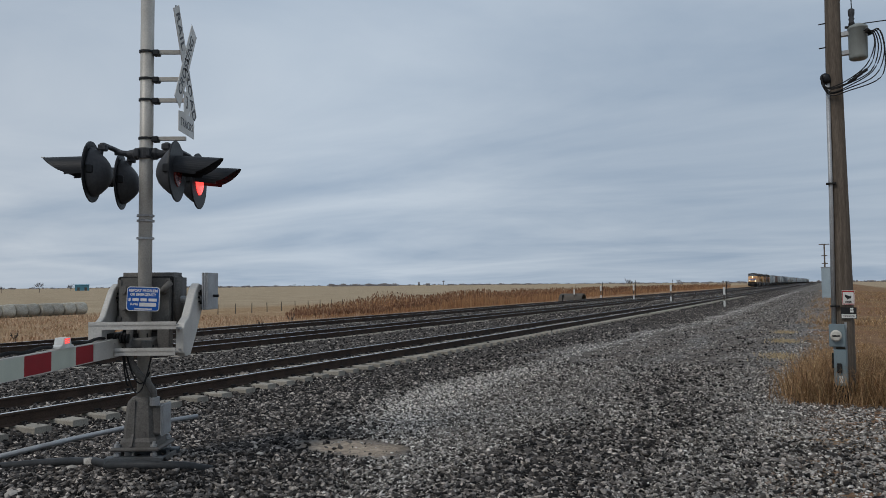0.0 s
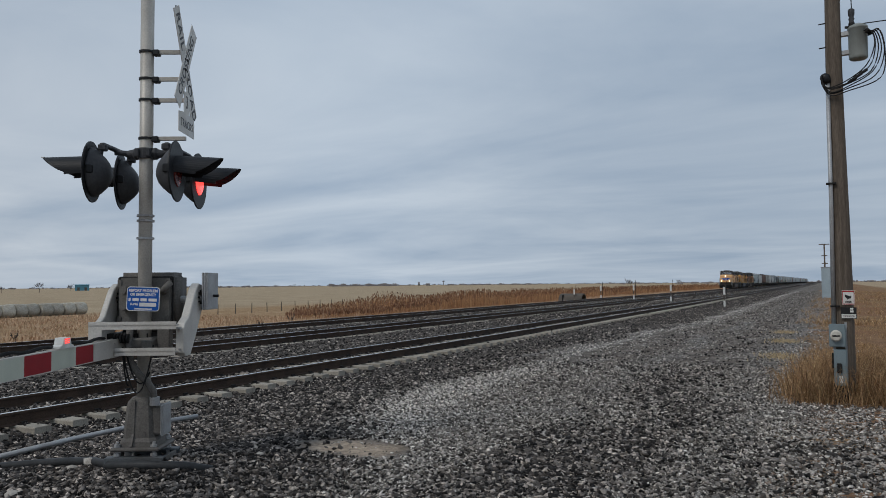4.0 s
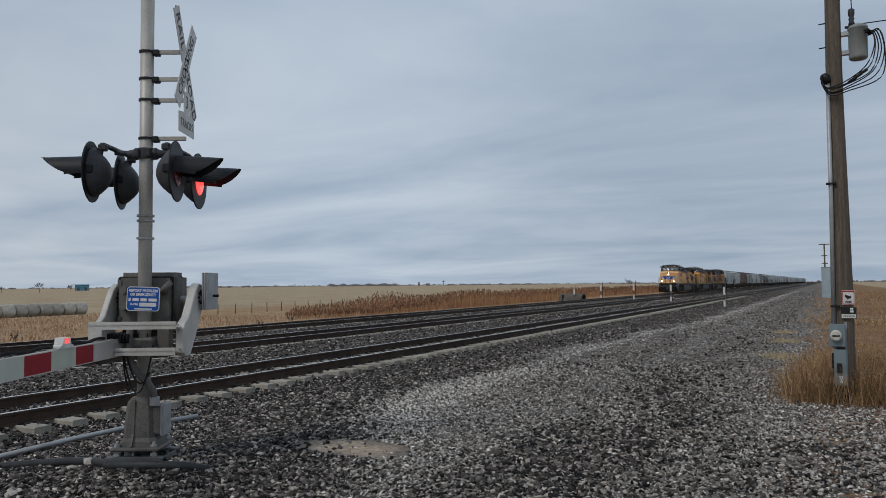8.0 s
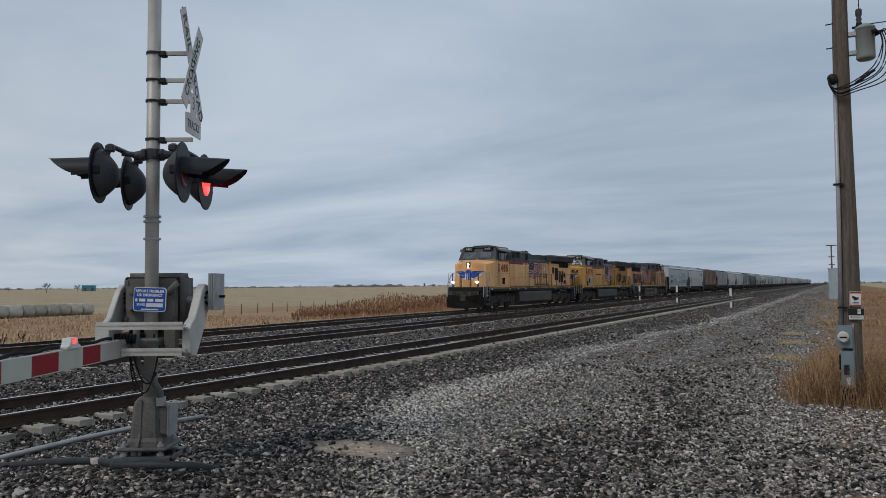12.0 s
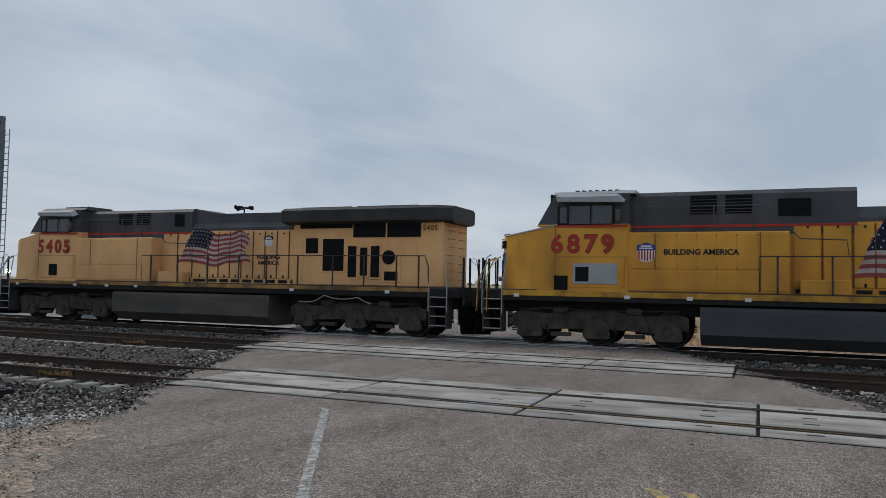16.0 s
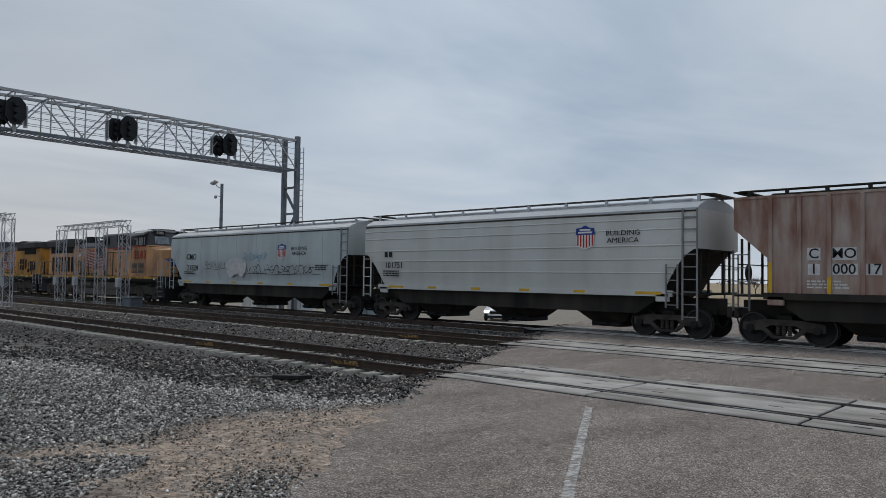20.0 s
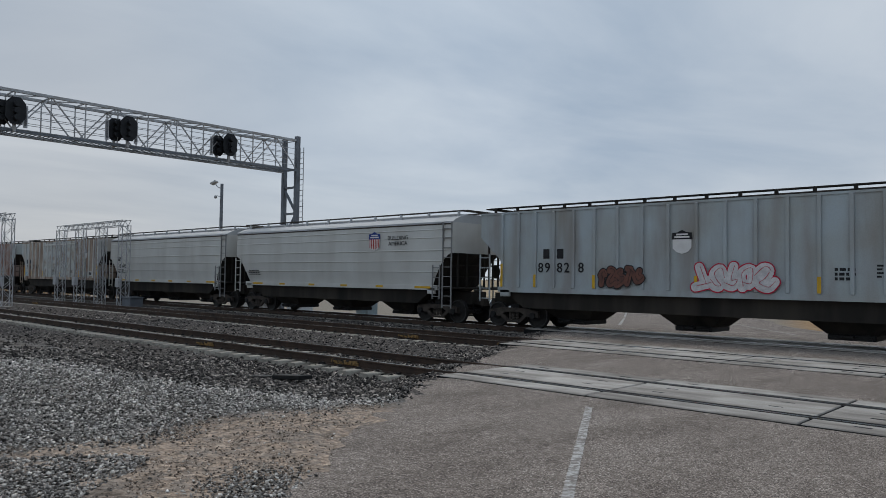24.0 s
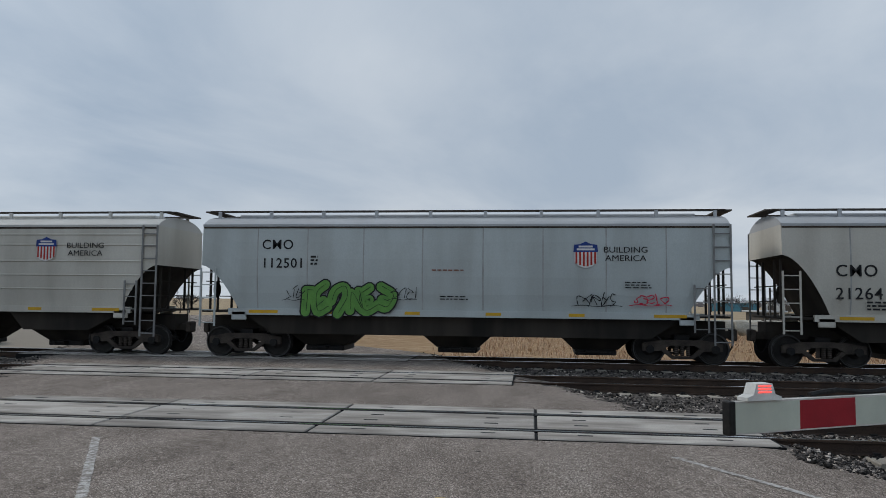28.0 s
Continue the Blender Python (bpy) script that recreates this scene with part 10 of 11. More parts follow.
def cloud(parent, x, y0, y1, z0, z1, mt, seed, name="sprayed_cloud"):
    """A patch of sprayed colour with a ragged, lumpy outline."""
    r = random.Random(seed)
    bm = bmesh.new()
    n = 44
    ph = [r.uniform(0, 6.28) for _ in range(3)]
    rim = []
    for i in range(n):
        a = 2 * math.pi * i / n
        k = 0.88 + 0.08 * math.sin(5 * a + ph[0]) + 0.07 * math.sin(9 * a + ph[1]) + r.uniform(-0.05, 0.05)
        c, d = math.cos(a), math.sin(a)
        rim.append(bm.verts.new((x, (y0 + y1) / 2 + (y1 - y0) / 2 * k * math.copysign(abs(c) ** 0.6, c), (z0 + z1) / 2 + (z1 - z0) / 2 * k * math.copysign(abs(d) ** 0.6, d))))
    mid = bm.verts.new((x, (y0 + y1) / 2, (z0 + z1) / 2))
    for i in range(n):
        bm.faces.new((mid, rim[i], rim[(i + 1) % n]))
    return part(name, bm, M[mt], parent)


def stencil(car, Y, u, z, w, h, mt="pale_ink", ink="ink"):
    """A painted panel with dark squares in it."""
    g = bmesh.new()
    box(g, 1.470, 1.474, Y(u) - w / 2, Y(u) + w / 2, z - h / 2, z + h / 2)
    pl = part("stencil_panel", g, M[mt], car)
    g = bmesh.new()
    for k in (-1, 1):
        box(g, 1.4745, 1.477, Y(u) + k * w * 0.23 - w * 0.17, Y(u) + k * w * 0.23 + w * 0.17, z - h * 0.34, z + h * 0.34)
    part("stencil_mark", g, M[ink], pl)


c1, Y1 = hopper(73.5, 89.85, "smooth", "car_grey", "roof_silver", "smooth-sided grey covered hopper with black scrawls along its foot")
mark(c1, Y1, "smooth", 1.9, 2.80, ["CMO", "21824"], 0.46)
shield(c1, 1, 1.57, Y1(11.3), 3.0, 0.75)
lettering("BUILDING\nAMERICA", 0.24, M["ink"], side_pose(1, 1.565, Y1(12.7), 3.0), c1, "slogan", 0.002, 1.15)
scribble(c1, 1, 1.575, Y1(4.0), 2.35, 2.2, 0.42, "tag_grey", 3, 6)
scribble(c1, 1, 1.575, Y1(8.3), 2.1, 5.6, 0.42, "ink", 8, 14)
bubble_tag(c1, 1, 1.56, Y1(6.3), 2.2, 1.6, 0.75, "tag_white", "tag_white", 4, 3)
scribble(c1, 1, 1.585, Y1(7.9), 2.75, 2.2, 0.5, "tag_blue", 9, 5, 0.05)
scribble(c1, 1, 1.585, Y1(0.6), 3.05, 0.7, 0.7, "tag_white", 10, 2, 0.04)
bars(c1, 1, 1.55, Y1(1.6), 1.95, 2, 1.3, seed=1)
bars(c1, 1, 1.57, Y1(14.0), 2.3, 3, 1.0, seed=2)

c2, Y2 = hopper(91, 106.10, "rib", "car_pale", "roof_silver", "pale grey covered hopper with horizontal ribs, rolling in the train")
mark(c2, Y2, "rib", 1.3, 2.75, ["|", "101751"], 0.34)
shield(c2, 1, 1.59, Y2(11.2), 3.2, 0.8)
lettering("BUILDING\nAMERICA", 0.24, M["ink"], side_pose(1, 1.59, Y2(12.6), 3.2), c2, "slogan", 0.002, 1.15)
bars(c2, 1, 1.56, Y2(1.2), 2.05, 3, 1.2, seed=3)

c3, Y3 = hopper(107.15, 123.60, "post", "car_brown", "under_black", "rust-brown hopper with upright side posts and faded pale patches", ends=("car_brown", "car_grey"))
for u, z, w, h, txt in ((2.18, 2.57, 0.34, 0.34, "C"), (2.93, 2.57, 0.60, 0.34, "MO"), (2.18, 2.15, 0.30, 0.30, "1"), (2.93, 2.15, 0.66, 0.30, "000"), (3.62, 2.15, 0.40, 0.30, "17")):
    bm = bmesh.new()
    box(bm, 1.466, 1.472, Y3(u) - w / 2, Y3(u) + w / 2, z - h / 2, z + h / 2)
    part("number_patch", bm, M["tag_white"], c3, "faded white patch")
    spread(c3, Y3, z, [(u, txt)], 0.38)
stencil(c3, Y3, 13.35, 1.83, 0.46, 0.34)
bars(c3, 1, 1.475, Y3(2.0), 1.83, 3, 1.1, 0.04, seed=4, mt="pale_ink")
bars(c3, 1, 1.475, Y3(14.0), 1.9, 3, 0.6, seed=5, mt="pale_ink")
c4, Y4 = hopper(124.95, 141.25, "post", "car_rusty", "under_black", "weathered tan hopper with pale side posts, streaked with rust", ends=("car_faded", "car_faded"))
spread(c4, Y4, 2.68, [(1.42, None), (2.16, None)], 0.46)
spread(c4, Y4, 2.23, [(1.42, "7"), (2.16, "4"), (2.92, "7"), (3.55, "4"), (3.93, "1")], 0.46)
shield(c4, 1, 1.475, Y4(13.10), 3.17, 0.68, True)
bm = bmesh.new()
box(bm, 1.468, 1.474, Y4(1.15), Y4(1.68), 1.55, 1.82)
part("route_card", bm, M["tag_blue"], c4, "pale blue card with white lines")
bars(c4, 1, 1.478, Y4(1.22), 1.76, 4, 0.36, 0.025, 0.03, seed=70, mt="pale_ink")
bars(c4, 1, 1.475, Y4(1.92), 1.85, 2, 0.5, 0.03, 0.07, seed=71)
bars(c4, 1, 1.475, Y4(2.66), 1.85, 2, 0.5, 0.03, 0.07, seed=72)
scribble(c4, 1, 1.476, Y4(5.0), 1.80, 1.4, 0.45, "tag_dull", 12, 4, 0.02)
scribble(c4, 1, 1.476, Y4(6.8), 1.95, 0.55, 0.5, "ink", 13, 2, 0.025)
scribble(c4, 1, 1.476, Y4(12.15), 1.72, 1.5, 0.35, "tag_dull", 14, 5, 0.05)
stencil(c4, Y4, 14.0, 1.76, 0.5, 0.32)
bars(c4, 1, 1.478, Y4(10.45), 2.0, 3, 0.5, 0.03, seed=6)
c5, Y5 = hopper(142.4, 156.95, "rib", "car_pale", "roof_silver", "pale grey covered hopper with horizontal ribs, rolling in the train")
mark(c5, Y5, "rib", 1.3, 2.75, ["|", "101688"], 0.34)
bars(c5, 1, 1.56, Y5(1.2), 2.05, 3, 1.2, seed=31)
c6, Y6 = hopper(158, 173.45, "rib", "car_pale", "roof_silver", "pale grey covered hopper with horizontal ribs, rolling in the train")
shield(c6, 1, 1.59, Y6(10.95), 3.32, 0.8)
lettering("BUILDING\nAMERICA", 0.24, M["ink"], side_pose(1, 1.59, Y6(12.4), 3.32), c6, "slogan", 0.002, 1.15)
bars(c6, 1, 1.56, Y6(1.2), 2.05, 3, 1.2, seed=32)

c7, Y7 = hopper(174.85, 190.90, "post", "car_blue_grey", "under_black", "blue-grey hopper with upright side posts and red sprayed tags")
spread(c7, Y7, 2.68, [(3.0, None), (3.58, None)], 0.48)
spread(c7, Y7, 2.18, [(2.76, "8"), (3.05, "9"), (3.56, "8"), (3.85, "2"), (4.42, "8")], 0.48)
shield(c7, 1, 1.48, Y7(8.02), 2.98, 0.72, True)
bubble_tag(c7, 1, 1.537, Y7(5.1), 1.88, 1.6, 0.62, "tag_brown", "ink", 21, 5)
bubble_tag(c7, 1, 1.537, Y7(8.35), 1.90, 2.3, 0.74, "tag_white", "tag_red", 22, 5)
bars(c7, 1, 1.475, Y7(12.3), 2.15, 3, 0.6, 0.08, seed=7)
bars(c7, 1, 1.475, Y7(13.3), 2.25, 4, 1.4, 0.05, seed=8)

c8, Y8 = hopper(192.25, 208.60, "smooth", "car_black", "roof_silver", "black covered hopper with silver roof and orange sill band")
mark(c8, Y8, "smooth", 1.45, 2.85, ["COER", "355007"], 0.36, "pale_ink")
scribble(c8, 1, 1.56, Y8(2.6), 2.1, 0.7, 0.3, "tag_white", 31, 3)
scribble(c8, 1, 1.57, Y8(4.1), 2.05, 1.6, 0.5, "tag_grey", 32, 5, 0.05)
scribble(c8, 1, 1.57, Y8(11.0), 1.95, 1.2, 0.3, "tag_white", 33, 4, 0.02)
scribble(c8, 1, 1.55, Y8(13.0), 2.15, 1.5, 0.42, "tag_gold", 34, 5, 0.03)
scribble(c8, 1, 1.545, Y8(13.0), 2.12, 1.5, 0.42, "tag_green", 36, 4, 0.05)
scribble(c8, 1, 1.57, Y8(12.9), 1.86, 1.9, 0.25, "tag_dull", 35, 6, 0.03)
bars(c8, 1, 1.57, Y8(5.9), 2.75, 1, 1.7, 0.10, seed=9, mt="pale_ink")
bars(c8, 1, 1.575, Y8(5.95), 2.58, 1, 1.6, 0.04, seed=10, mt="pale_ink")
bars(c8, 1, 1.57, Y8(6.2), 2.05, 2, 1.2, 0.03, seed=11, mt="pale_ink")
bars(c8, 1, 1.57, Y8(8.0), 2.05, 2, 1.5, 0.03, seed=12, mt="pale_ink")
bars(c8, 1, 1.575, Y8(13.8), 2.95, 2, 2.2, 0.05, seed=13, mt="pale_ink")

c9, Y9 = hopper(210, 226.10, "smooth", "car_grey", "roof_rust", "grey covered hopper with rust along the roof and grey tags")
r9 = random.Random(90)
for k in range(26):
    bm = bmesh.new()
    u, w9, d9 = r9.uniform(0.2, 15.6), r9.uniform(0.10, 0.45), r9.uniform(0.10, 0.42)
    q = [(half_width("smooth", z) + 0.0035, z) for z in (3.97, 3.97 - d9 * 0.5, 3.97 - d9)]
    v = [[bm.verts.new((x, Y9(u + sg * w9 * f), z)) for sg in (-1, 1)] for (x, z), f in zip(q, (0.5, 0.32, 0.04))]
    for a, b in zip(v, v[1:]):
        bm.faces.new((a[1], a[0], b[0], b[1]))
    part("rust_streak", bm, M["eave_rust"], c9)
mark(c9, Y9, "smooth", 1.25, 3.2, ["CMO", "20406"], 0.44, space=1.25)
shield(c9, 1, 1.575, Y9(12.4), 3.22, 0.75)
bubble_tag(c9, 1, 1.545, Y9(3.0), 2.18, 4.3, 0.95, "tag_dull", "tag_ghost", 41, 8, sharp=True)
scribble(c9, 1, 1.56, Y9(3.1), 2.18, 4.1, 0.7, "tag_grey", 45, 9, 0.045)
scribble(c9, 1, 1.56, Y9(8.2), 2.18, 2.8, 0.85, "tag_grey", 46, 6, 0.07)
scribble(c9, 1, 1.555, Y9(8.2), 2.18, 2.8, 0.7, "tag_dull", 47, 6, 0.12)
stroke_bm = bmesh.new()
stroke(stroke_bm, [(Y9(11.1 + 1.5 * t), 1.93 + 0.09 * math.sin(18 * t)) for t in np.linspace(0, 1, 26)], 0.035, 1.53)
part("scrawl", stroke_bm, M["tag_rust"], c9)
scribble(c9, 1, 1.54, Y9(12.65), 1.95, 0.8, 0.34, "tag_red", 44, 4, 0.05)
bars(c9, 1, 1.55, Y9(1.6), 2.1, 3, 1.5, seed=14)

c10, Y10 = hopper(227.55, 243.50, "smooth", "car_ash", "car_ash", "grey covered hopper with large orange, pink and grey tags", open_bays=True)
mark(c10, Y10, "smooth", 1.2, 2.82, ["|", "90702"], 0.42, space=1.2)
shield(c10, 1, 1.575, Y10(12.1), 3.08, 0.64, "blue")
cloud(c10, 1.566, Y10(3.3), Y10(8.7), 1.45, 2.80, "tag_gold", 50)
cloud(c10, 1.564, Y10(1.95), Y10(3.6), 1.36, 2.15, "tag_rust", 53)
bubble_tag(c10, 1, 1.572, Y10(2.85), 1.98, 5.7, 0.98, "tag_pink", "ink", 51, 13, sharp=True)
scribble(c10, 1, 1.596, Y10(4.0), 2.42, 0.55, 0.32, "ink", 54, 3, 0.03)
scribble(c10, 1, 1.596, Y10(6.1), 2.50, 0.6, 0.2, "ink", 55, 3, 0.03)
bubble_tag(c10, 1, 1.575, Y10(8.6), 2.14, 3.5, 1.10, "tag_grey", "tag_white", 58, 4, halo=True)
bubble_tag(c10, 1, 1.578, Y10(12.0), 2.42, 1.1, 0.7, "tag_grey", "tag_white", 56, 2)
lettering("We will", 0.80, M["ink"], side_pose(1, 1.598, Y10(10.2), 3.05), c10, "sprayed_words", 0.002, 1.0, 0.016)
bm = bmesh.new()
box(bm, 1.50, 1.53, Y10(14.35), Y10(14.72), 1.56, 2.02)
part("reflector", bm, M["reflector"], c10)
scribble(c10, 1, 1.53, Y10(13.3), 1.85, 0.7, 0.24, "ink", 57, 3, 0.03)
scribble(c10, 1, 1.50, Y10(1.55), 1.85, 0.6, 0.3, "ink", 58, 3, 0.03)
scribble(c10, 1, 1.57, Y10(0.15), 3.2, 0.45, 0.5, "ink", 59, 2, 0.025)
bars(c10, 1, 1.55, Y10(13.9), 2.05, 3, 0.4, seed=15)

c11, Y11 = hopper(244.7, 258.95, "rib", "car_tan", "car_pale", "tan-grey covered hopper with horizontal ribs, rolling in the train", open_bays=True)
mark(c11, Y11, "rib", 1.3, 2.85, ["|", "102060"], 0.38, space=1.2)
shield(c11, 1, 1.59, Y11(10.6), 3.25, 0.75)
lettering("BUILDING\nAMERICA", 0.24, M["ink"], side_pose(1, 1.59, Y11(11.9), 3.25), c11, "slogan", 0.002, 1.15)
bars(c11, 1, 1.56, Y11(1.2), 2.05, 3, 1.2, seed=33)

c12, Y12 = hopper(260.4, 275.90, "smooth", "car_grey", "roof_silver", "smooth grey covered hopper with a green sprayed tag")
mark(c12, Y12, "smooth", 1.88, 3.40, ["CMO", "112501"], 0.41)
shield(c12, 1, 1.575, Y12(11.5), 3.12, 0.75)
lettering("BUILDING\nAMERICA", 0.24, M["ink"], side_pose(1, 1.57, Y12(12.62), 3.15), c12, "slogan", 0.002, 1.15)
bubble_tag(c12, 1, 1.55, Y12(3.05), 1.78, 2.8, 0.86, "tag_green", "ink", 61, 6)
scribble(c12, 1, 1.56, Y12(2.6), 1.95, 0.6, 0.35, "ink", 62, 3, 0.02)
scribble(c12, 1, 1.56, Y12(5.85), 2.0, 0.7, 0.35, "ink", 63, 3, 0.02)
scribble(c12, 1, 1.56, Y12(11.2), 1.85, 1.2, 0.32, "ink", 64, 5, 0.025)
scribble(c12, 1, 1.56, Y12(12.8), 1.87, 1.0, 0.3, "tag_red", 77, 5, 0.03)
bars(c12, 1, 1.575, Y12(7.06), 2.67, 1, 1.15, 0.035, seed=16, mt="tag_rust")
bars(c12, 1, 1.55, Y12(7.3), 1.9, 2, 0.9, 0.03, seed=17)
bars(c12, 1, 1.56, Y12(12.6), 2.35, 3, 0.8, 0.03, seed=18)
bars(c12, 1, 1.57, Y12(3.4), 3.05, 3, 0.25, 0.06, seed=19)

c13, Y13 = hopper(277.27, 293.30, "smooth", "car_tan", "roof_silver", "tan-grey covered hopper, rolling in the train", tall_cut=True)
mark(c13, Y13, "smooth", 1.40, 2.70, ["CMO", "21264"], 0.46)
bars(c13, 1, 1.55, Y13(2.2), 1.85, 3, 1.3, seed=20)

# the long tail of the train, seen only far off
far_rng = random.Random(11)
y_car = 293.3
protos = {}
for i in range(30):
    key = ("smooth", "car_grey") if i % 5 in (0, 3) else ("rib", "car_pale") if i % 5 == 1 else ("post", "car_blue_grey") if i % 5 == 2 else ("smooth", "car_tan") if i % 2 else ("post", "car_brown")
    if key not in protos:
        protos[key], _ = hopper(y_car, y_car + 16.3, key[0], key[1], "roof_silver" if key[0] != "post" else "under_black", "covered grain hopper far back in the train", plain=True)
    else:
        ob = copy_thing(protos[key], pose(TX[2], y_car + 8.15, 0))
        LOOSE.append((ob, y_car + 8.15, False))
    y_car += 16.8


# ---- loose stones ----
M["st_dark"] = island_mat("dark_ballast_stone", [(0.0, (0.004, 0.004, 0.004)), (0.32, (0.024, 0.021, 0.0195)), (0.65, (0.098, 0.086, 0.078)), (0.88, (0.25, 0.222, 0.20)), (1.0, (0.56, 0.49, 0.43))], 0.9)
M["st_mix"] = island_mat("mixed_gravel_stone", [(0.0, (0.018, 0.0155, 0.0135)), (0.3, (0.105, 0.094, 0.084)), (0.6, (0.26, 0.236, 0.212)), (0.85, (0.41, 0.374, 0.336)), (1.0, (0.60, 0.545, 0.49))], 0.9)
M["st_pale"] = island_mat("pale_gravel_stone", [(0.0, (0.035, 0.031, 0.027)), (0.25, (0.21, 0.19, 0.17)), (0.6, (0.54, 0.50, 0.455)), (1.0, (0.80, 0.745, 0.685))], 0.9)
M["st_soil"] = island_mat("earthy_pebble", [(0.0, (0.075, 0.057, 0.045)), (0.4, (0.23, 0.180, 0.142)), (0.8, (0.38, 0.31, 0.252)), (1.0, (0.58, 0.50, 0.43))], 0.9)

STONE_KINDS = (("ballast_stones", "st_dark", "dark crushed stone ballast along the tracks"), ("drive_gravel", "st_mix", "grey loose gravel on the drive"), ("pale_gravel", "st_pale", "pale loose gravel heaped along the drive's edge"), ("earthy_pebbles", "st_soil", "small brown-grey pebbles in the bare earth"))


def clear_ground(x, y, r):
    """True where loose stones may lie: off the road, the rails, most tie tops and the bare earth."""
    n = len(x)
    ok = ~((y > road_left(x) - 0.02 + r.normal(0, 0.14, n)) & (y < road_right(x) + 0.02 + r.normal(0, 0.14, n)))
    for t in TX:
        d = np.abs(x - t)
        ok &= np.abs(d - GAUGE) > 0.10
        k = (y + 70) / 0.61
        ok &= ~((d < 1.34) & (np.abs(k - np.round(k)) * 0.61 < 0.15) & (r.uniform(0, 1, n) < np.where(d < 0.6, 0.35, np.where(d < 0.95, 0.75, 0.96))))
    ok &= ~((np.hypot((x + 4.65) / 0.72, (y - 6.75) / 0.40) < 1) & (r.uniform(0, 1, n) < 0.95))
    bare = np.clip((np.abs(y + 6.5 - 0.10 * (x + 3)) - 0.7 - 0.5 * np.sin(x * 2.1)) / 1.0, 0.22, 1)
    ok &= ~((y < 0) & (x > -7.2) & (x < -2.8 + 0.5 * np.sin(y * 3)) & (r.uniform(0, 1, n) > bare))
    ok &= np.hypot(x + 5.95, y - 5.11) > 0.26
    return ok & (x > -26.2)


def stone_kind(x, y, r):
    """0 dark ballast, 1 mixed drive gravel, 2 pale gravel, with ragged borders."""
    n = len(x)
    e = x + r.normal(0, 0.35, n) + 0.5 * np.sin(y * 0.7)
    edge = np.where(y > 0, np.interp(y, (3, 5, 7, 8.3, 10.4, 12.7, 16, 26), (-3.6, -4.0, -5.3, -5.95, -6.3, -6.45, -6.6, -6.6)), np.where(y > -10, -7.2, -7.2 - 0.36 * (y + 10)))
    k = np.where(e < edge, 0, 1)
    wave = 0.3 * np.sin(y * 0.5)
    rut = np.exp(-((x + 4.5 + wave) / 0.5) ** 2) * np.clip((y - 11) / 4, 0, 1) + np.exp(-((x + 2.4 + wave) / 0.75) ** 2)
    rut = rut * (0.62 + 0.38 * np.sin(y * 0.9 + 2 * np.sin(x * 1.7)))
    rut = rut + 0.9 * np.exp(-((x + 2.3) / 0.6) ** 2 - ((y - 6.7) / 0.6) ** 2) + 0.9 * np.exp(-((x + 2.1) / 0.5) ** 2 - ((y - 11.5) / 0.9) ** 2)
    patch = 0.5 + 0.5 * np.sin(x * 1.3 + 1.7 * np.sin(y * 0.8)) * np.sin(y * 0.55 + 0.6 * x)
    rim = np.exp(-((x - edge - 0.75) / 0.7) ** 2) * np.clip((y - 5) / 4, 0.15, 1)
    band = np.exp(-((x + 4.75 + 0.316 * (y + 16.88)) / 0.85) ** 2)
    pale = np.where(y > 0, 0.95 * rim + 0.20 * patch + 0.14 * np.exp(-((x + 0.3) / 0.6) ** 2), 0.92 * band + 0.14 + 0.24 * patch)
    rut = rut * np.interp(y, (8, 13), (1.0, 0.55))
    pale = pale * (1 - np.clip(rut, 0, 0.9) * (y > 0))
    pale = pale * np.where((y > 0) & (x > -3.2), np.interp(y, (5, 10), (0.45, 1.0)), 1.0)
    u = r.uniform(0, 1, n)
    k = np.where((k == 1) & (u < pale), 2, k)
    k = np.where((k == 1) & (y > 0) & (x > -3.2) & (y < 9) & (r.uniform(0, 1, n) < 0.25), 0, k)
    k = np.where((k == 1) & (u > 1 - 0.85 * np.clip(rut, 0, 1)) & (y > 0), 0, k)
    return np.where((k == 0) & (e > edge - 0.6) & (u < 0.2), 1, k)


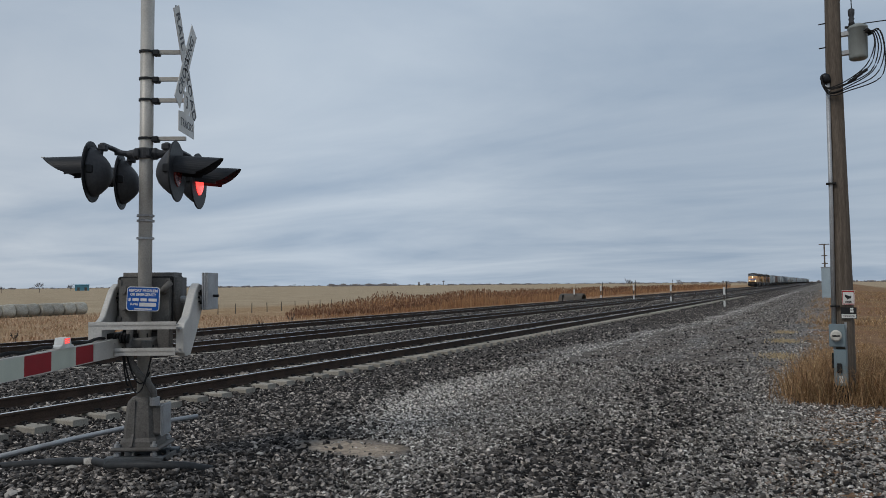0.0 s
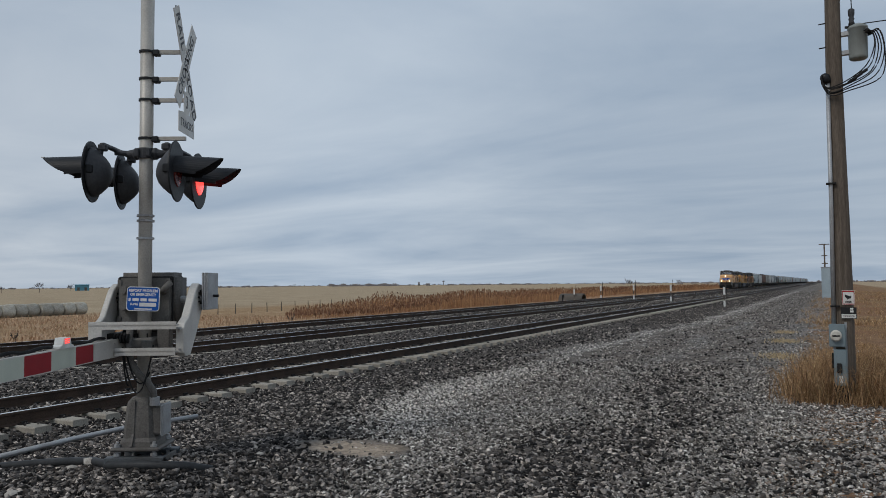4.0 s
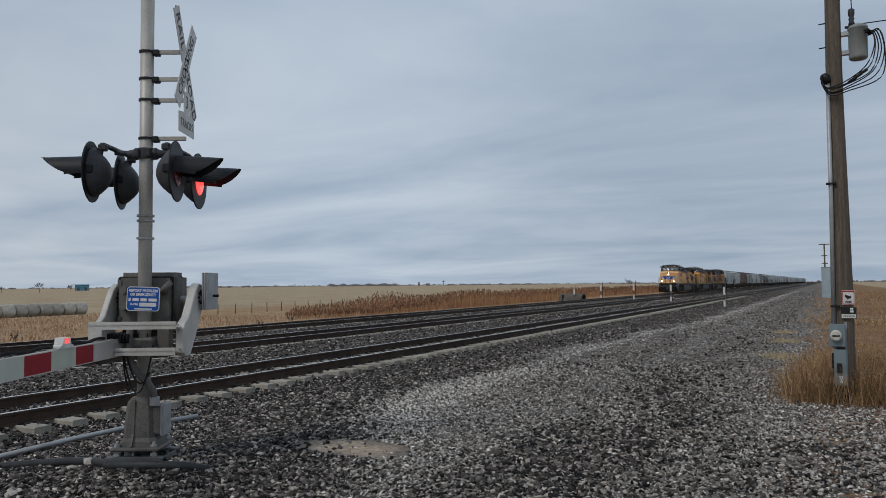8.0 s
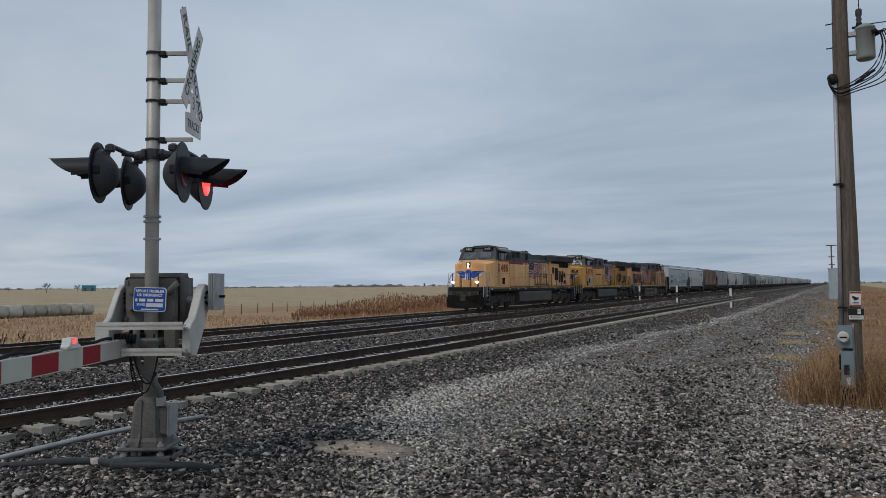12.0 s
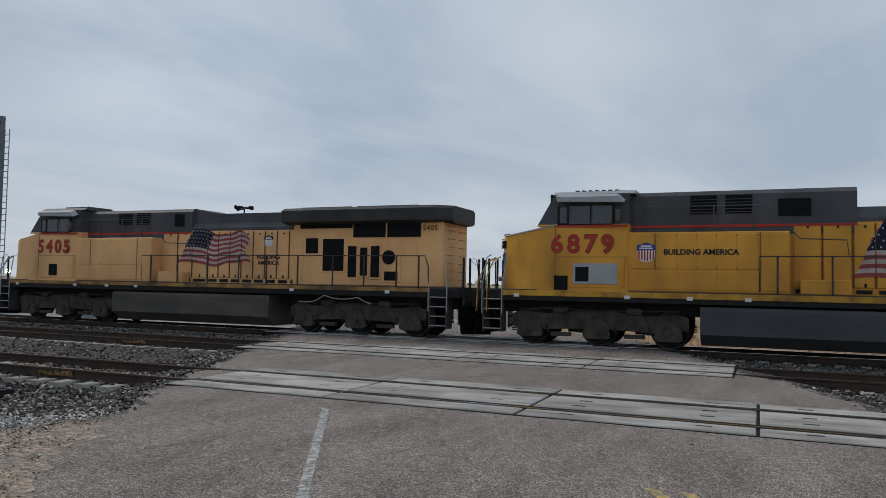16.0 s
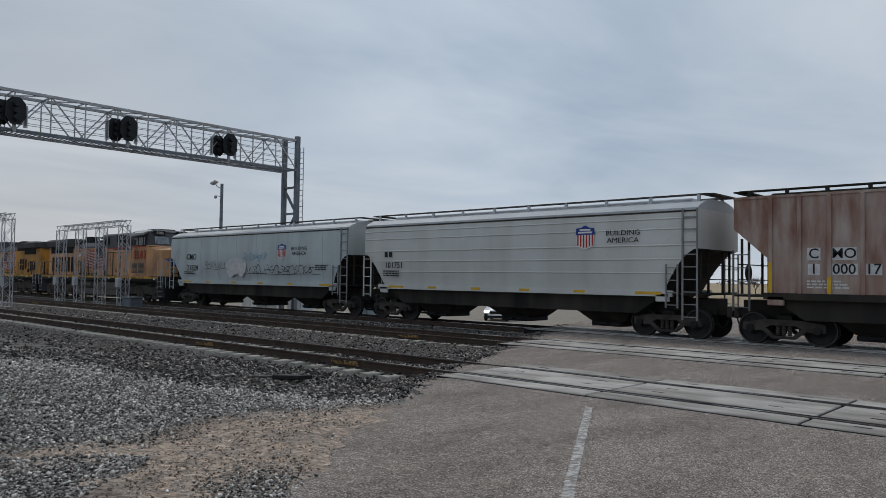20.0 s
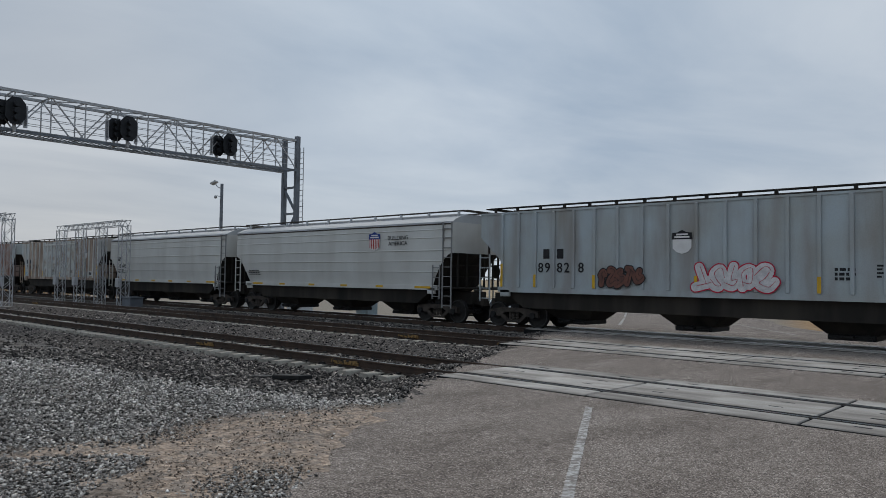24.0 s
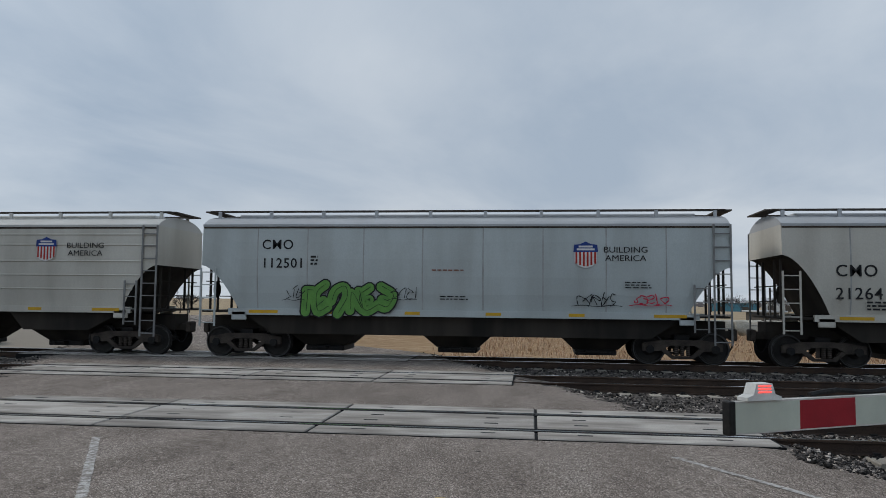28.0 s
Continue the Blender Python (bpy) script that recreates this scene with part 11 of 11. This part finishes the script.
def stones(n, r0, r1, b0, b1, s0, s1, seed):
    """Angular stones, as many to each patch of view: bearings b0..b1 from +y towards -x."""
    r = np.random.RandomState(seed)
    rr = r0 * (r1 / r0) ** r.uniform(0, 1, n)
    a = np.radians(r.uniform(b0, b1, n))
    x, y = -rr * np.sin(a), rr * np.cos(a)
    ok = clear_ground(x, y, r) & ((x < 0.6) | (y < 12) & (x < 3.2))
    x, y, rr = x[ok], y[ok], rr[ok]
    kind = stone_kind(x, y, r)
    n = len(x)
    bare = (y < 0) & (x > -6.9) & (x < -2.8 + 0.5 * np.sin(y * 3)) & (np.abs(y + 6.4 - 0.10 * (x + 3)) < 1.25 + 0.35 * np.sin(x * 2.6 + 1) + r.normal(0, 0.25, n))
    kind = np.where(bare & (r.uniform(0, 1, n) < 0.85), 3, kind)
    size = (s0 * (s1 / s0) ** r.uniform(0, 1, n) ** 1.3) * (rr / r0) ** 0.28 * np.where(kind == 0, 1.05, np.where(kind == 3, 0.75, 0.68)) * np.where(bare, 0.6, 1.0)
    c = np.array(((1, 0, 0), (0, 1, 0), (-1, 0, 0), (0, -1, 0), (0, 0, 1), (0, 0, -1)), float) * 0.62
    v = c[None] * r.uniform(0.55, 1.3, (n, 1, 3)) + r.normal(0, 0.14, (n, 6, 3))
    v *= size[:, None, None]
    v *= np.array((1.22, 0.95, 0.62))
    yaw = r.uniform(0, math.pi, n)
    q = np.stack([np.cos(yaw), r.normal(0, 0.22, n), r.normal(0, 0.22, n), np.sin(yaw)], -1)
    q /= np.linalg.norm(q, axis=1, keepdims=True)
    w, a, b, d = q.T
    R = np.stack([np.stack([1 - 2 * (b * b + d * d), 2 * (a * b - d * w), 2 * (a * d + b * w)], -1), np.stack([2 * (a * b + d * w), 1 - 2 * (a * a + d * d), 2 * (b * d - a * w)], -1), np.stack([2 * (a * d - b * w), 2 * (b * d + a * w), 1 - 2 * (a * a + b * b)], -1)], 1)
    v = np.einsum("nij,nkj->nki", R, v)
    on_tie = np.zeros(n, bool)
    for t in TX:
        k = (y + 70) / 0.61
        on_tie |= (np.abs(x - t) < 1.2) & (np.abs(k - np.round(k)) < 0.2)
    base = np.where(on_tie, np.maximum(ground_z(x, y), -0.185), ground_z(x, y))
    v += np.stack([x, y, base + size * 0.12 + r.uniform(-0.004, 0.012, n)], -1)[:, None]
    f = np.array(((0, 1, 4), (1, 2, 4), (2, 3, 4), (3, 0, 4), (1, 0, 5), (2, 1, 5), (3, 2, 5), (0, 3, 5)))
    for k, (name, mt, label) in enumerate(STONE_KINDS):
        vv = v[kind == k]
        if len(vv):
            F = (np.arange(len(vv))[:, None, None] * 6 + f[None]).reshape(-1, 3)
            tagged(quads_mesh(name, vv.reshape(-1, 3), F, M[mt]), label, "stones", kind="stuff")


stones(215000, 4.4, 17, -14, 72, 0.021, 0.052, 1)
stones(150000, 4.4, 19, 112, 164, 0.021, 0.052, 2)
stones(30000, 17, 42, -2, 66, 0.036, 0.070, 3)
stones(24000, 19, 48, 60, 164, 0.036, 0.070, 4)
stones(46000, 40, 80, 0, 34, 0.05, 0.085, 6)
stones(26000, 76, 170, 0, 17, 0.075, 0.12, 7)
stones(12000, 9, 17, 66, 118, 0.030, 0.055, 5)


def train_rows(y0, back):
    return [(t, pose(TX[2], y0 - SPEED * (t - 14) - GAIN * (t - 14) ** 2 / 2, 0, 0, 0, 180 if back else 0)) for t in (0, 4, 8, 12, 16, 20, 24, 28)]


def motions():
    for ob, y0, back in LOOSE:
        walk(ob, train_rows(y0, back))


motions()
